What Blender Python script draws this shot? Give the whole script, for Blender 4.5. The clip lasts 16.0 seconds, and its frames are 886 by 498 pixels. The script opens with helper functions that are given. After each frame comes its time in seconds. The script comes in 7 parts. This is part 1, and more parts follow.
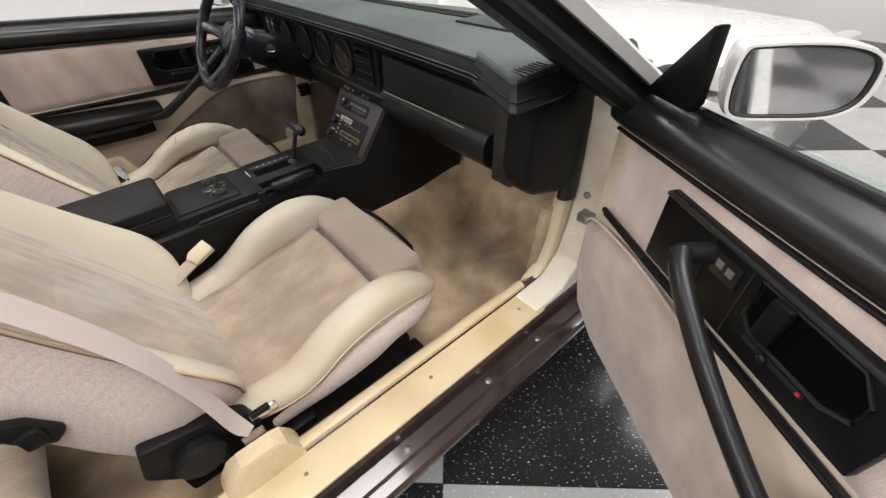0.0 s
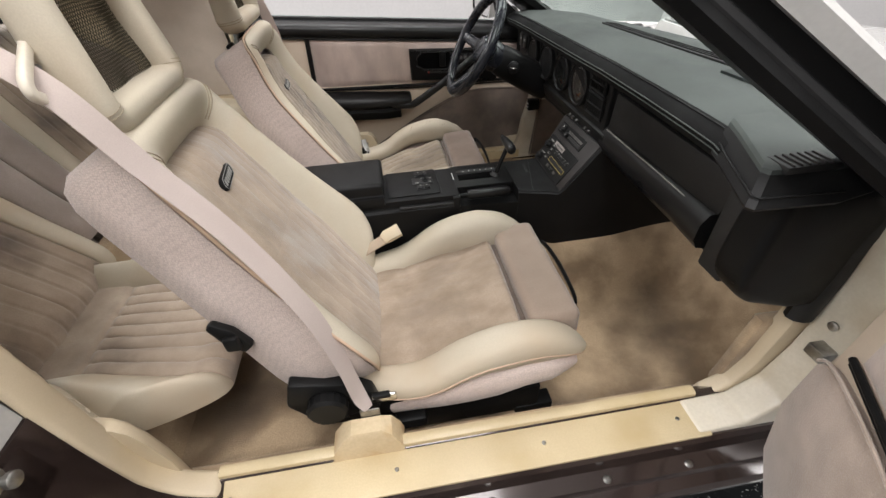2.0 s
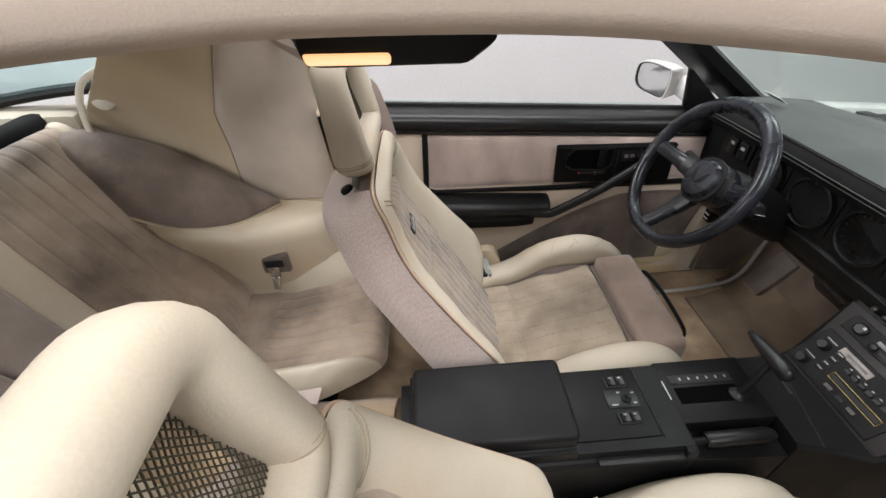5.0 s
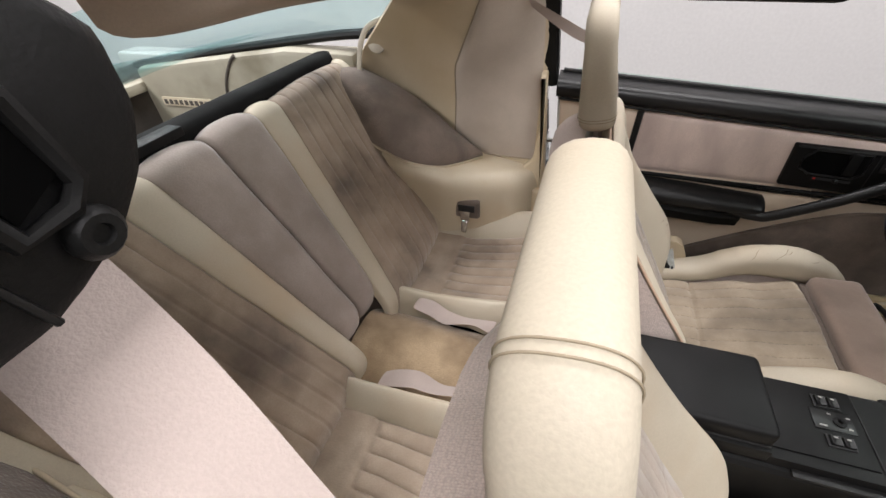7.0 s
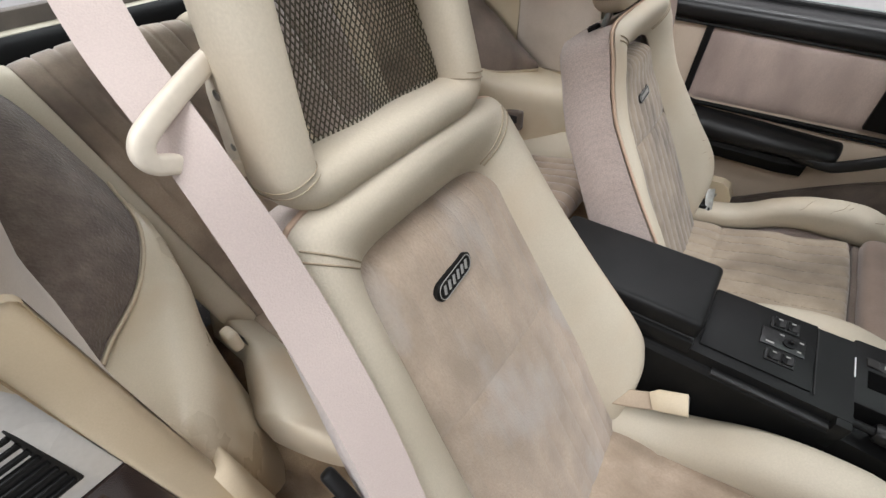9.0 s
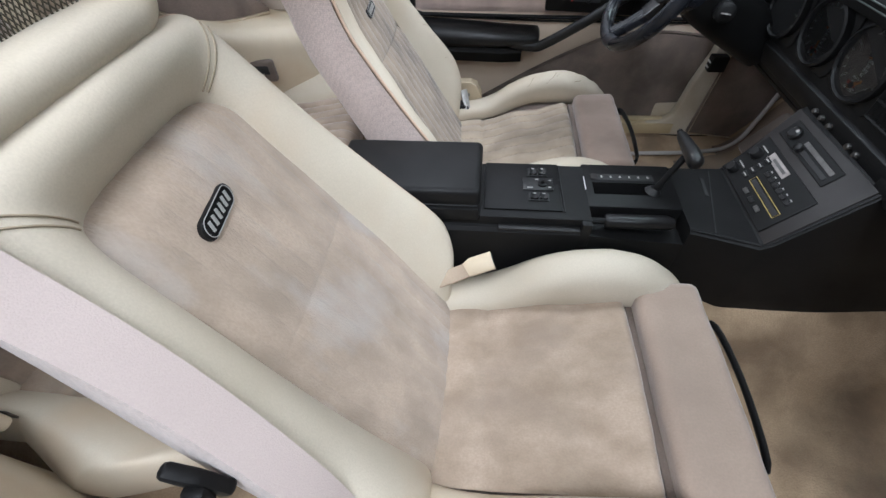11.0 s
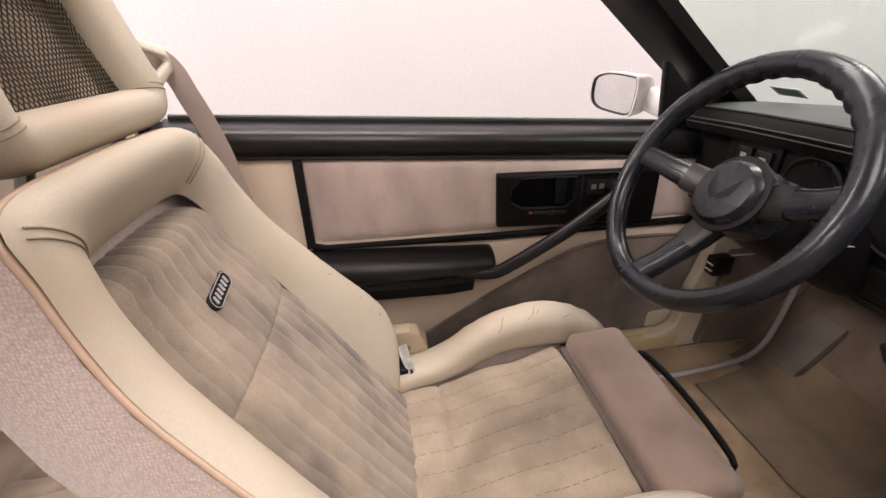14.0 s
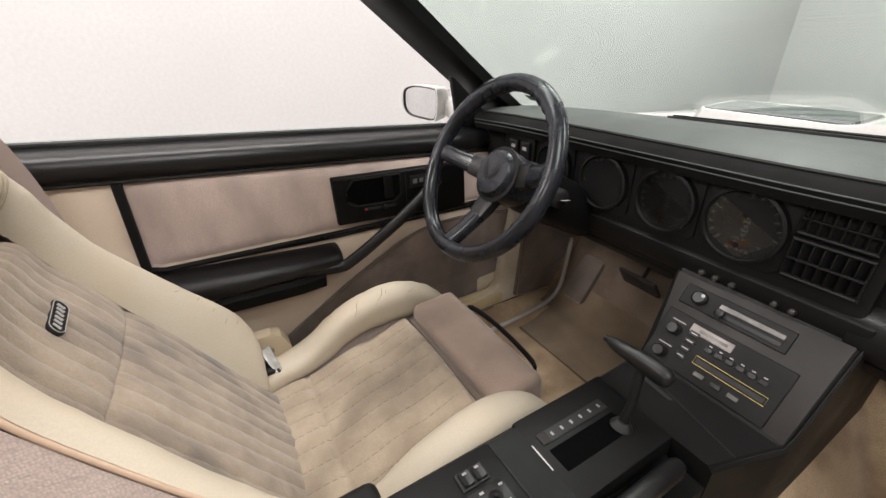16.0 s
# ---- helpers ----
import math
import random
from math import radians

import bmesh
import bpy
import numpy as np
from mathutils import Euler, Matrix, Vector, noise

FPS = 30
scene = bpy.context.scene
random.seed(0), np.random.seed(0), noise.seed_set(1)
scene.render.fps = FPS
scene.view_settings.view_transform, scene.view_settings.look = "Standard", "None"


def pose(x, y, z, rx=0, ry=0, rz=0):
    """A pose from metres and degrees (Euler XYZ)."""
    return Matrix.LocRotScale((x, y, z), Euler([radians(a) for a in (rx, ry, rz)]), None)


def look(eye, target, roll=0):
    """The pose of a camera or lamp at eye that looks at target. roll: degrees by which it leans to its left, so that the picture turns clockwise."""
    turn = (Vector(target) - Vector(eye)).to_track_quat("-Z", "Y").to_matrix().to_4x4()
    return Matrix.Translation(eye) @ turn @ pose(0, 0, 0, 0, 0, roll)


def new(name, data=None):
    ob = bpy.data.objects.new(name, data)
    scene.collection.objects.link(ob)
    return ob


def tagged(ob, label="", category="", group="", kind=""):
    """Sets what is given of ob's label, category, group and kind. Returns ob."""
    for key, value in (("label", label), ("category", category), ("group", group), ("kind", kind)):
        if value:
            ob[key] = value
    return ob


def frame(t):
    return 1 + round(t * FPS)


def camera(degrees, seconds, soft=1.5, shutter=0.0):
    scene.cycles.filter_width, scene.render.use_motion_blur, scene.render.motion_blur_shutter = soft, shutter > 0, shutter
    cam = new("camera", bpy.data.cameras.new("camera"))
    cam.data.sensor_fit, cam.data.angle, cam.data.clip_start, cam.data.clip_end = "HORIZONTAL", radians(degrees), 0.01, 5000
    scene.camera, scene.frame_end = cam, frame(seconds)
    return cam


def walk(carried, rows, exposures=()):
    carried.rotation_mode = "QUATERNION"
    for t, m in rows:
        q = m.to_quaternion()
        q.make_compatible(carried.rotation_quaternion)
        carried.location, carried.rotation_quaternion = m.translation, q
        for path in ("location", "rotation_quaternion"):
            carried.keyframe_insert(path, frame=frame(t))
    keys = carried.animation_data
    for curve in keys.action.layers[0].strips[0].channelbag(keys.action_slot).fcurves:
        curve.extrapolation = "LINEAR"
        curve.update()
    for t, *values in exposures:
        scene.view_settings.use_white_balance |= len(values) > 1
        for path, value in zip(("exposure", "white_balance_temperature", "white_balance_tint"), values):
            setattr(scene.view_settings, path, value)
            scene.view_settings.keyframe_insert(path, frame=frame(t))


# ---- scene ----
cam = camera(95.0, 16.0)
PATH = [
    (0, (0.014, -1.159, 1.174), (0.979, 0.001, -0.139), -1.8),
    (0.5, (0.035, -1.243, 1.187), (0.707, 0.129, -0.103), -2.0),
    (1, (0.07, -1.286, 1.203), (0.5, 0.194, -0.071), -2.1),
    (1.5, (0.09, -1.244, 1.21), (0.365, 0.278, -0.058), -2.3),
    (2, (0.067, -1.116, 1.211), (0.264, 0.419, -0.056), -2.7),
    (2.5, (0.027, -0.993, 1.207), (0.205, 0.547, -0.056), -2.8),
    (3, (0.015, -0.873, 1.205), (0.175, 0.668, -0.06), -3.0),
    (3.2, (0.019, -0.809, 1.206), (0.161, 0.733, -0.059), -3.4),
    (5.3, (-0.236, -0.412, 1.342), (-0.261, 1.153, 0.097), -3.5),
    (5.5, (-0.261, -0.415, 1.333), (-0.347, 1.16, 0.104), -4.0),
    (6, (-0.326, -0.452, 1.342), (-0.539, 1.091, 0.088), -4.0),
    (6.5, (-0.352, -0.506, 1.331), (-0.729, 0.997, 0.066), -4.2),
    (7, (-0.355, -0.555, 1.32), (-0.917, 0.887, 0.053), -4.4),
    (7.5, (-0.312, -0.604, 1.314), (-1.049, 0.759, 0.049), -4.5),
    (8, (-0.191, -0.623, 1.3), (-1.057, 0.643, 0.016), -4.9),
    (8.5, (-0.101, -0.632, 1.238), (-1.03, 0.556, -0.075), -4.4),
    (9, (-0.039, -0.641, 1.194), (-0.984, 0.478, -0.168), -4.6),
    (9.2, (-0.016, -0.645, 1.169), (-0.947, 0.456, -0.217), -4.8),
    (11.3, (0.045, -0.677, 1.143), (-0.004, 0.623, -0.377), -3.2),
    (11.5, (0.043, -0.651, 1.148), (0.075, 0.708, -0.318), -2.9),
    (12, (0.049, -0.527, 1.114), (0.182, 1.0, -0.17), -3.3),
    (12.5, (0.045, -0.396, 1.107), (0.213, 1.249, -0.017), -3.4),
    (13, (0.027, -0.282, 1.079), (0.208, 1.424, 0.051), -3.3),
    (13.5, (-0.002, -0.169, 1.073), (0.169, 1.565, 0.092), -3.2),
    (14, (-0.024, -0.093, 1.058), (0.19, 1.659, 0.118), -2.9),
    (14.5, (-0.018, -0.07, 1.055), (0.275, 1.684, 0.139), -2.8),
    (15, (-0.071, -0.062, 1.063), (0.436, 1.645, 0.152), -2.2),
    (15.5, (-0.074, -0.092, 1.065), (0.637, 1.535, 0.146), -2.2),
    (16, (-0.031, -0.229, 1.087), (0.833, 1.311, 0.148), -1.8),
]
walk(cam, [(t, look(eye, target, roll)) for t, eye, target, roll in PATH], [(0.0, 0.42, 6300, 9), (2.0, 0.31, 6270, 9), (3.0, 0.31, 6250, 9), (5.5, 0.37, 6150, 10), (7.5, 0.24, 6300, 11), (9.0, 0.25, 6000, 8), (11.5, 0.52, 5450, 7), (12.0, 0.54, 5700, 9), (12.6, 0.63, 6750, 20), (13.3, 0.63, 6900, 22), (14.5, 0.60, 6700, 17), (16.0, 0.60, 6500, 11)])

# ---- light ----
world = bpy.data.worlds.new("world")
scene.world = world
world.use_nodes = True
world.node_tree.nodes["Background"].inputs[0].default_value = (0.9, 0.95, 1.0, 1)
world.node_tree.nodes["Background"].inputs[1].default_value = 0.25


def ceiling_lamp(x, y, power, sx=1.2, sy=2.4):
    d = bpy.data.lights.new("ceiling_lamp_light", "AREA")
    d.shape, d.size, d.size_y, d.energy, d.color = "RECTANGLE", sx, sy, power, (1.0, 0.955, 0.93)
    o = new("ceiling_lamp_light", d)
    o.location = (x, y, 3.28)
    return o


for lx in (-3.4, 0.0, 3.4):
    ceiling_lamp(lx, -2.0, 128 if lx < 0 else 84 if lx == 0 else 92)
    ceiling_lamp(lx, 1.35, 108 if lx < 0 else 54 if lx == 0 else 66, 2.4, 0.6)


# ---- materials ----
def mat(name, c1, c2=None, rough=0.6, s1=6.0, s2=150.0, bump=0.15, metal=0.0, sheen=0.0, coat=0.0, spec=0.5, stain=None, s3=2.0, stretch=(1, 1, 1), lo=0.35, hi=0.65):
    m = bpy.data.materials.new(name)
    m.use_nodes = True
    nt = m.node_tree
    p = nt.nodes["Principled BSDF"]
    tc = nt.nodes.new("ShaderNodeTexCoord")
    mp = nt.nodes.new("ShaderNodeMapping")
    mp.inputs["Scale"].default_value = stretch
    nt.links.new(tc.outputs["Object"], mp.inputs[0])

    def noise_tex(s, detail=4.0):
        n = nt.nodes.new("ShaderNodeTexNoise")
        n.inputs["Scale"].default_value, n.inputs["Detail"].default_value = s, detail
        nt.links.new(mp.outputs[0], n.inputs["Vector"])
        return n

    def ramp(src, a, b):
        r = nt.nodes.new("ShaderNodeMapRange")
        r.inputs[1].default_value, r.inputs[2].default_value = a, b
        nt.links.new(src.outputs[0], r.inputs[0])
        return r

    def mix(fac, a, b):
        x = nt.nodes.new("ShaderNodeMix")
        x.data_type = "RGBA"
        nt.links.new(fac.outputs[0], x.inputs[0])
        for i, v in ((6, a), (7, b)):
            if isinstance(v, tuple):
                x.inputs[i].default_value = (*v, 1)
            else:
                nt.links.new(v.outputs[2], x.inputs[i])
        return x
    c2 = c2 or tuple(v * 0.8 for v in c1)
    n1, n2 = noise_tex(s1), noise_tex(s2, 2.0)
    col = mix(ramp(n1, lo, hi), c1, c2)
    fine = mix(ramp(n2, 0.3, 0.7), col, tuple(v * 0.82 for v in c2))
    fm = nt.nodes.new("ShaderNodeMix")
    fm.data_type, fm.inputs[0].default_value = "RGBA", 0.35
    nt.links.new(col.outputs[2], fm.inputs[6])
    nt.links.new(fine.outputs[2], fm.inputs[7])
    last = fm
    if stain:
        n3 = noise_tex(s3, 6.0)
        last = mix(ramp(n3, 0.5, 0.72), fm, stain)
    nt.links.new(last.outputs[2], p.inputs["Base Color"])
    rr = nt.nodes.new("ShaderNodeMapRange")
    rr.inputs[1].default_value, rr.inputs[2].default_value = 0.3, 0.7
    rr.inputs[3].default_value, rr.inputs[4].default_value = max(rough - 0.07, 0.03), min(rough + 0.07, 1)
    nt.links.new(n1.outputs[0], rr.inputs[0])
    nt.links.new(rr.outputs[0], p.inputs["Roughness"])
    p.inputs["Metallic"].default_value = metal
    p.inputs["Specular IOR Level"].default_value = spec
    p.inputs["Sheen Weight"].default_value = sheen
    p.inputs["Sheen Roughness"].default_value = 0.5
    p.inputs["Coat Weight"].default_value = coat
    p.inputs["Coat Roughness"].default_value = 0.08
    if bump:
        bn = nt.nodes.new("ShaderNodeBump")
        bn.inputs["Strength"].default_value, bn.inputs["Distance"].default_value = bump, 0.002
        nt.links.new(n2.outputs[0], bn.inputs["Height"])
        nt.links.new(bn.outputs[0], p.inputs["Normal"])
    return m


VINYL = mat("cream_vinyl", (0.585, 0.525, 0.42), (0.53, 0.47, 0.365), rough=0.52, s1=5, s2=420, bump=0.14, spec=0.24, stain=(0.52, 0.42, 0.30), s3=3.5)
TRIM = mat("cream_trim_plastic", (0.64, 0.54, 0.39), (0.58, 0.485, 0.34), rough=0.5, s1=4, s2=500, bump=0.1, stain=(0.52, 0.42, 0.27), s3=3)
VELOUR = mat("tan_velour", (0.44, 0.345, 0.26), (0.29, 0.222, 0.16), rough=0.95, s1=13, s2=260, bump=0.4, sheen=0.35, stain=(0.27, 0.21, 0.16), s3=6, stretch=(1, 1.25, 1), lo=0.33, hi=0.67)
VELOUR_DOOR = mat("mottled_door_velour", (0.66, 0.54, 0.475), (0.43, 0.345, 0.305), rough=0.95, s1=7, s2=320, bump=0.4, sheen=0.4, stain=(0.34, 0.27, 0.24), s3=3, stretch=(1.6, 1.6, 0.7), lo=0.3, hi=0.7)
CARGO = mat("dull_beige_cargo_vinyl", (0.42, 0.385, 0.30), (0.34, 0.31, 0.24), rough=0.55, s1=5, s2=300, bump=0.15, stain=(0.2, 0.175, 0.12), s3=4)
TWEED = mat("pinkish_tweed_cloth", (0.73, 0.61, 0.55), (0.60, 0.49, 0.435), rough=0.95, s1=5, s2=290, bump=0.5, sheen=0.3, stain=(0.44, 0.35, 0.30), s3=3)
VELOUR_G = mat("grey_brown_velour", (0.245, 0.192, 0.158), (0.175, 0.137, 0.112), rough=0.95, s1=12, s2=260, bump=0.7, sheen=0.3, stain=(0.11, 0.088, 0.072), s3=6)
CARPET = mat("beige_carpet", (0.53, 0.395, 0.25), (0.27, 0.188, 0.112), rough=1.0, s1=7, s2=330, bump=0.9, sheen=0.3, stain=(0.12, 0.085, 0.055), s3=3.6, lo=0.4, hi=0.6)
# Darker copy of the housing carpet, with the right side's shade in its colour.
VELOUR_H = mat("shaded_furry_housing_carpet", (0.17, 0.135, 0.112), (0.115, 0.09, 0.075), rough=1.0, s1=30, s2=190, bump=1.0, sheen=0.3, stain=(0.085, 0.068, 0.056), s3=9)
CARGO_D = mat("dark_cargo_carpet", (0.10, 0.083, 0.066), (0.065, 0.053, 0.043), rough=1.0, s1=8, s2=300, bump=0.8, sheen=0.2)
CARPET_G = mat("grey_brown_carpet", (0.16, 0.125, 0.10), (0.12, 0.09, 0.07), rough=1.0, s1=8, s2=300, bump=0.8, sheen=0.2)
BLACK = mat("black_plastic", (0.0105, 0.0105, 0.0105), (0.0075, 0.0075, 0.0075), rough=0.46, s1=10, s2=600, bump=0.12, spec=0.17)
DOORTRIM = mat("pale_door_vinyl", (0.72, 0.61, 0.49), (0.66, 0.555, 0.44), rough=0.5, s1=4, s2=500, bump=0.1, stain=(0.58, 0.47, 0.35), s3=3)
BLACK_D = mat("deep_black_plastic", (0.006, 0.006, 0.006), (0.0045, 0.0045, 0.0045), rough=0.42, s1=10, s2=600, bump=0.1, spec=0.14)
MATTE = mat("matte_black_plastic", (0.009, 0.009, 0.009), (0.007, 0.007, 0.007), rough=0.75, s1=10, s2=600, bump=0.1, spec=0.10)
BLACK_SOFT = mat("black_soft_vinyl", (0.012, 0.0117, 0.012), (0.009, 0.009, 0.009), rough=0.34, s1=8, s2=500, bump=0.15, spec=0.32)
# Base lightened towards green: the pad's grazing sheen sits in the colour.
DASH = mat("sheen_lightened_dash_vinyl", (0.070, 0.080, 0.075), (0.056, 0.064, 0.060), rough=0.52, s1=5, s2=520, bump=0.22, spec=0.21)
GLOVE = mat("black_grained_door_vinyl", (0.014, 0.014, 0.014), (0.010, 0.010, 0.0102), rough=0.5, s1=9, s2=520, bump=0.2, spec=0.3)
MESH = mat("dark_speaker_mesh", (0.040, 0.048, 0.047), (0.030, 0.037, 0.036), rough=0.6, s1=12, s2=900, bump=0.5, spec=0.2)
LEATHER = mat("worn_navy_black_leather", (0.008, 0.009, 0.011), (0.014, 0.0155, 0.021), rough=0.26, s1=16, s2=260, bump=0.10, spec=0.34)
PEDAL = mat("dusty_pedal_rubber", (0.050, 0.042, 0.037), (0.032, 0.027, 0.024), rough=0.8, s1=30, s2=300, bump=0.2)
RUBBER = mat("black_rubber", (0.012, 0.012, 0.012), (0.008, 0.008, 0.008), rough=0.6, s1=20, s2=300, bump=0.1)
STEEL_D = mat("dull_dark_steel", (0.16, 0.155, 0.15), (0.11, 0.105, 0.10), rough=0.45, metal=1, s1=40, bump=0.05)
CHROME = mat("chrome", (0.75, 0.74, 0.72), (0.6, 0.6, 0.58), rough=0.18, metal=1, bump=0.0)
STEEL = mat("worn_steel", (0.42, 0.41, 0.39), (0.3, 0.29, 0.27), rough=0.4, metal=1, s1=60, bump=0.1)
WHITE = mat("white_body_paint", (0.66, 0.65, 0.625), (0.63, 0.62, 0.595), rough=0.25, coat=0.8, s1=2, bump=0.0)
JAMB = mat("cream_white_painted_metal", (0.72, 0.67, 0.57), (0.66, 0.6, 0.48), rough=0.4, coat=0.3, s1=7, bump=0.05, stain=(0.5, 0.42, 0.3), s3=5)
BROWN = mat("dark_brown_metallic_paint", (0.048, 0.033, 0.029), (0.038, 0.026, 0.023), rough=0.18, coat=0.9, s1=5, bump=0.02, metal=0.35)
CEIL = mat("white_ceiling_paint", (0.84, 0.83, 0.82), (0.81, 0.80, 0.79), rough=0.85, s1=2, s2=80, bump=0.05)
WALL = mat("white_painted_wall", (0.62, 0.605, 0.60), (0.60, 0.585, 0.58), rough=0.8, s1=1.5, s2=60, bump=0.05)
STRAP = mat("pale_belt_webbing", (0.50, 0.42, 0.38), (0.455, 0.38, 0.345), rough=0.8, s1=6, s2=700, bump=0.25, sheen=0.15)
SCUFF = mat("cream_sill_plate", (0.62, 0.51, 0.32), (0.57, 0.46, 0.28), rough=0.45, s1=8, s2=300, bump=0.1, stain=(0.48, 0.37, 0.2), s3=6)
LABELW = mat("white_print", (0.85, 0.85, 0.83), rough=0.5, bump=0)
DIM = mat("faded_grey_print", (0.36, 0.35, 0.33), rough=0.5, bump=0)
MARK = mat("worn_switch_print", (0.15, 0.145, 0.14), rough=0.5, bump=0)
RED = mat("red_plastic", (0.6, 0.03, 0.02), rough=0.3, bump=0)
YELLOW = mat("yellow_print", (0.55, 0.42, 0.12), rough=0.4, bump=0)
# Pale grey mottling paints the lens reflections onto the dial face.
DIAL = mat("dial_face_with_lens_glare", (0.17, 0.155, 0.146), (0.33, 0.30, 0.28), rough=0.4, s1=30, bump=0, spec=0.15)
TILE_D = mat("black_speckled_tile", (0.018, 0.019, 0.020), (0.014, 0.015, 0.016), rough=0.14, s1=4, s2=9, bump=0.0, spec=0.22)
TILE_L = mat("grey_speckled_tile", (0.34, 0.34, 0.335), (0.30, 0.30, 0.295), rough=0.18, s1=5, s2=60, bump=0.0)
# Darker carpet tone that holds the dimness under the dash.
TOE = mat("shaded_toe_carpet", (0.22, 0.162, 0.118), (0.135, 0.098, 0.071), rough=1.0, s1=8, s2=320, bump=0.8, sheen=0.2, stain=(0.05, 0.04, 0.032), s3=5)
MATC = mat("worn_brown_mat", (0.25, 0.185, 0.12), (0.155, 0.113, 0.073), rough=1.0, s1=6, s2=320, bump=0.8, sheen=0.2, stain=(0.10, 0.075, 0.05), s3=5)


def weave(m, scale, dark, relief, stretch=(1, 1, 1)):
    """Adds coarse interlaced threads to a cloth material."""
    nt = m.node_tree
    p = nt.nodes["Principled BSDF"]
    tc, mp, vo, rg, mx, bn = (nt.nodes.new(k) for k in ("ShaderNodeTexCoord", "ShaderNodeMapping", "ShaderNodeTexVoronoi", "ShaderNodeMapRange", "ShaderNodeMix", "ShaderNodeBump"))
    mp.inputs["Scale"].default_value = stretch
    vo.inputs["Scale"].default_value = scale
    vo.inputs["Randomness"].default_value = 0.55
    rg.inputs[1].default_value, rg.inputs[2].default_value = 0.25, 0.75
    mx.data_type = "RGBA"
    mx.blend_type = "MULTIPLY"
    mx.inputs[7].default_value = (dark, dark, dark, 1)
    nt.links.new(tc.outputs["Object"], mp.inputs[0])
    nt.links.new(mp.outputs[0], vo.inputs["Vector"])
    nt.links.new(vo.outputs["Distance"], rg.inputs[0])
    nt.links.new(rg.outputs[0], mx.inputs[0])
    nt.links.new(p.inputs["Base Color"].links[0].from_socket, mx.inputs[6])
    nt.links.new(mx.outputs[2], p.inputs["Base Color"])
    bn.invert = True
    bn.inputs["Strength"].default_value, bn.inputs["Distance"].default_value = relief, 0.0015
    nt.links.new(vo.outputs["Distance"], bn.inputs["Height"])
    if p.inputs["Normal"].links:
        nt.links.new(p.inputs["Normal"].links[0].from_socket, bn.inputs["Normal"])
    nt.links.new(bn.outputs[0], p.inputs["Normal"])


weave(TWEED, 300, 0.80, 0.6, (1, 1.3, 1))
for m_, c_ in ((TILE_D, (0.5, 0.5, 0.48)), (TILE_L, (0.7, 0.7, 0.68))):
    nt_ = m_.node_tree
    p_ = nt_.nodes["Principled BSDF"]
    tc_ = nt_.nodes.new("ShaderNodeTexCoord")
    mp_ = nt_.nodes.new("ShaderNodeMapping")
    mp_.inputs["Scale"].default_value = (1, 2.8, 1)
    vo = nt_.nodes.new("ShaderNodeTexNoise")
    vo.inputs["Scale"].default_value, vo.inputs["Detail"].default_value = 88, 1.5
    rg = nt_.nodes.new("ShaderNodeMapRange")
    rg.inputs[1].default_value, rg.inputs[2].default_value = 0.665, 0.70
    mx = nt_.nodes.new("ShaderNodeMix")
    mx.data_type = "RGBA"
    mx.inputs[7].default_value = (*c_, 1)
    old = p_.inputs["Base Color"].links[0].from_socket
    nt_.links.new(tc_.outputs["Object"], mp_.inputs[0])
    nt_.links.new(mp_.outputs[0], vo.inputs["Vector"])
    nt_.links.new(vo.outputs[0], rg.inputs[0])
    nt_.links.new(rg.outputs[0], mx.inputs[0])
    nt_.links.new(old, mx.inputs[6])
    nt_.links.new(mx.outputs[2], p_.inputs["Base Color"])


CHARCOAL = mat("charcoal_stack_plastic", (0.028, 0.0255, 0.0245), (0.022, 0.020, 0.0192), rough=0.5, s1=20, s2=500, bump=0.1, spec=0.22)


def glass(name, tint=(1, 1, 1), least=0.03, rim=0.55):
    """Thin pane: tinted see-through with a Fresnel reflection."""
    m = bpy.data.materials.new(name)
    m.use_nodes = True
    nt = m.node_tree
    nt.nodes.remove(nt.nodes["Principled BSDF"])
    out = nt.nodes["Material Output"]
    tr, gl, lw, pw, fr, mx = (nt.nodes.new(k) for k in ("ShaderNodeBsdfTransparent", "ShaderNodeBsdfGlossy", "ShaderNodeLayerWeight", "ShaderNodeMath", "ShaderNodeMath", "ShaderNodeMixShader"))
    tr.inputs[0].default_value = (*tint, 1)
    gl.inputs["Roughness"].default_value = 0.02
    lw.inputs[0].default_value = 0.5
    pw.operation, pw.inputs[1].default_value = "POWER", 4.0
    fr.operation, fr.inputs[1].default_value, fr.inputs[2].default_value = "MULTIPLY_ADD", rim, least
    nt.links.new(lw.outputs["Facing"], pw.inputs[0])
    nt.links.new(pw.outputs[0], fr.inputs[0])
    nt.links.new(fr.outputs[0], mx.inputs[0])
    nt.links.new(tr.outputs[0], mx.inputs[1])
    nt.links.new(gl.outputs[0], mx.inputs[2])
    nt.links.new(mx.outputs[0], out.inputs[0])
    return m


def glow(name, color, power):
    m = bpy.data.materials.new(name)
    m.use_nodes = True
    p = m.node_tree.nodes["Principled BSDF"]
    p.inputs["Emission Color"].default_value = (*color, 1)
    p.inputs["Emission Strength"].default_value = power
    return m


# Near-black for flat plates that paint the shade inside recesses.
VOID = mat("recess_shade_black", (0.002, 0.002, 0.002), rough=0.9, bump=0, spec=0.05)
GLASS = glass("green_tinted_glass", (0.90, 0.965, 0.94), 0.008)
GLASS_R = glass("tinted_hatch_glass", (0.84, 0.95, 0.955), 0.01, 0.2)
LENS = glass("clear_gauge_lens", (1, 1, 1), 0.0, 0.12)
MIRROR = mat("mirror_silver", (0.85, 0.85, 0.85), rough=0.03, metal=1, bump=0)
LAMP_ON = glow("lit_lamp_lens", (1.0, 0.54, 0.20), 0.85)


# ---- builders ----
V = Vector


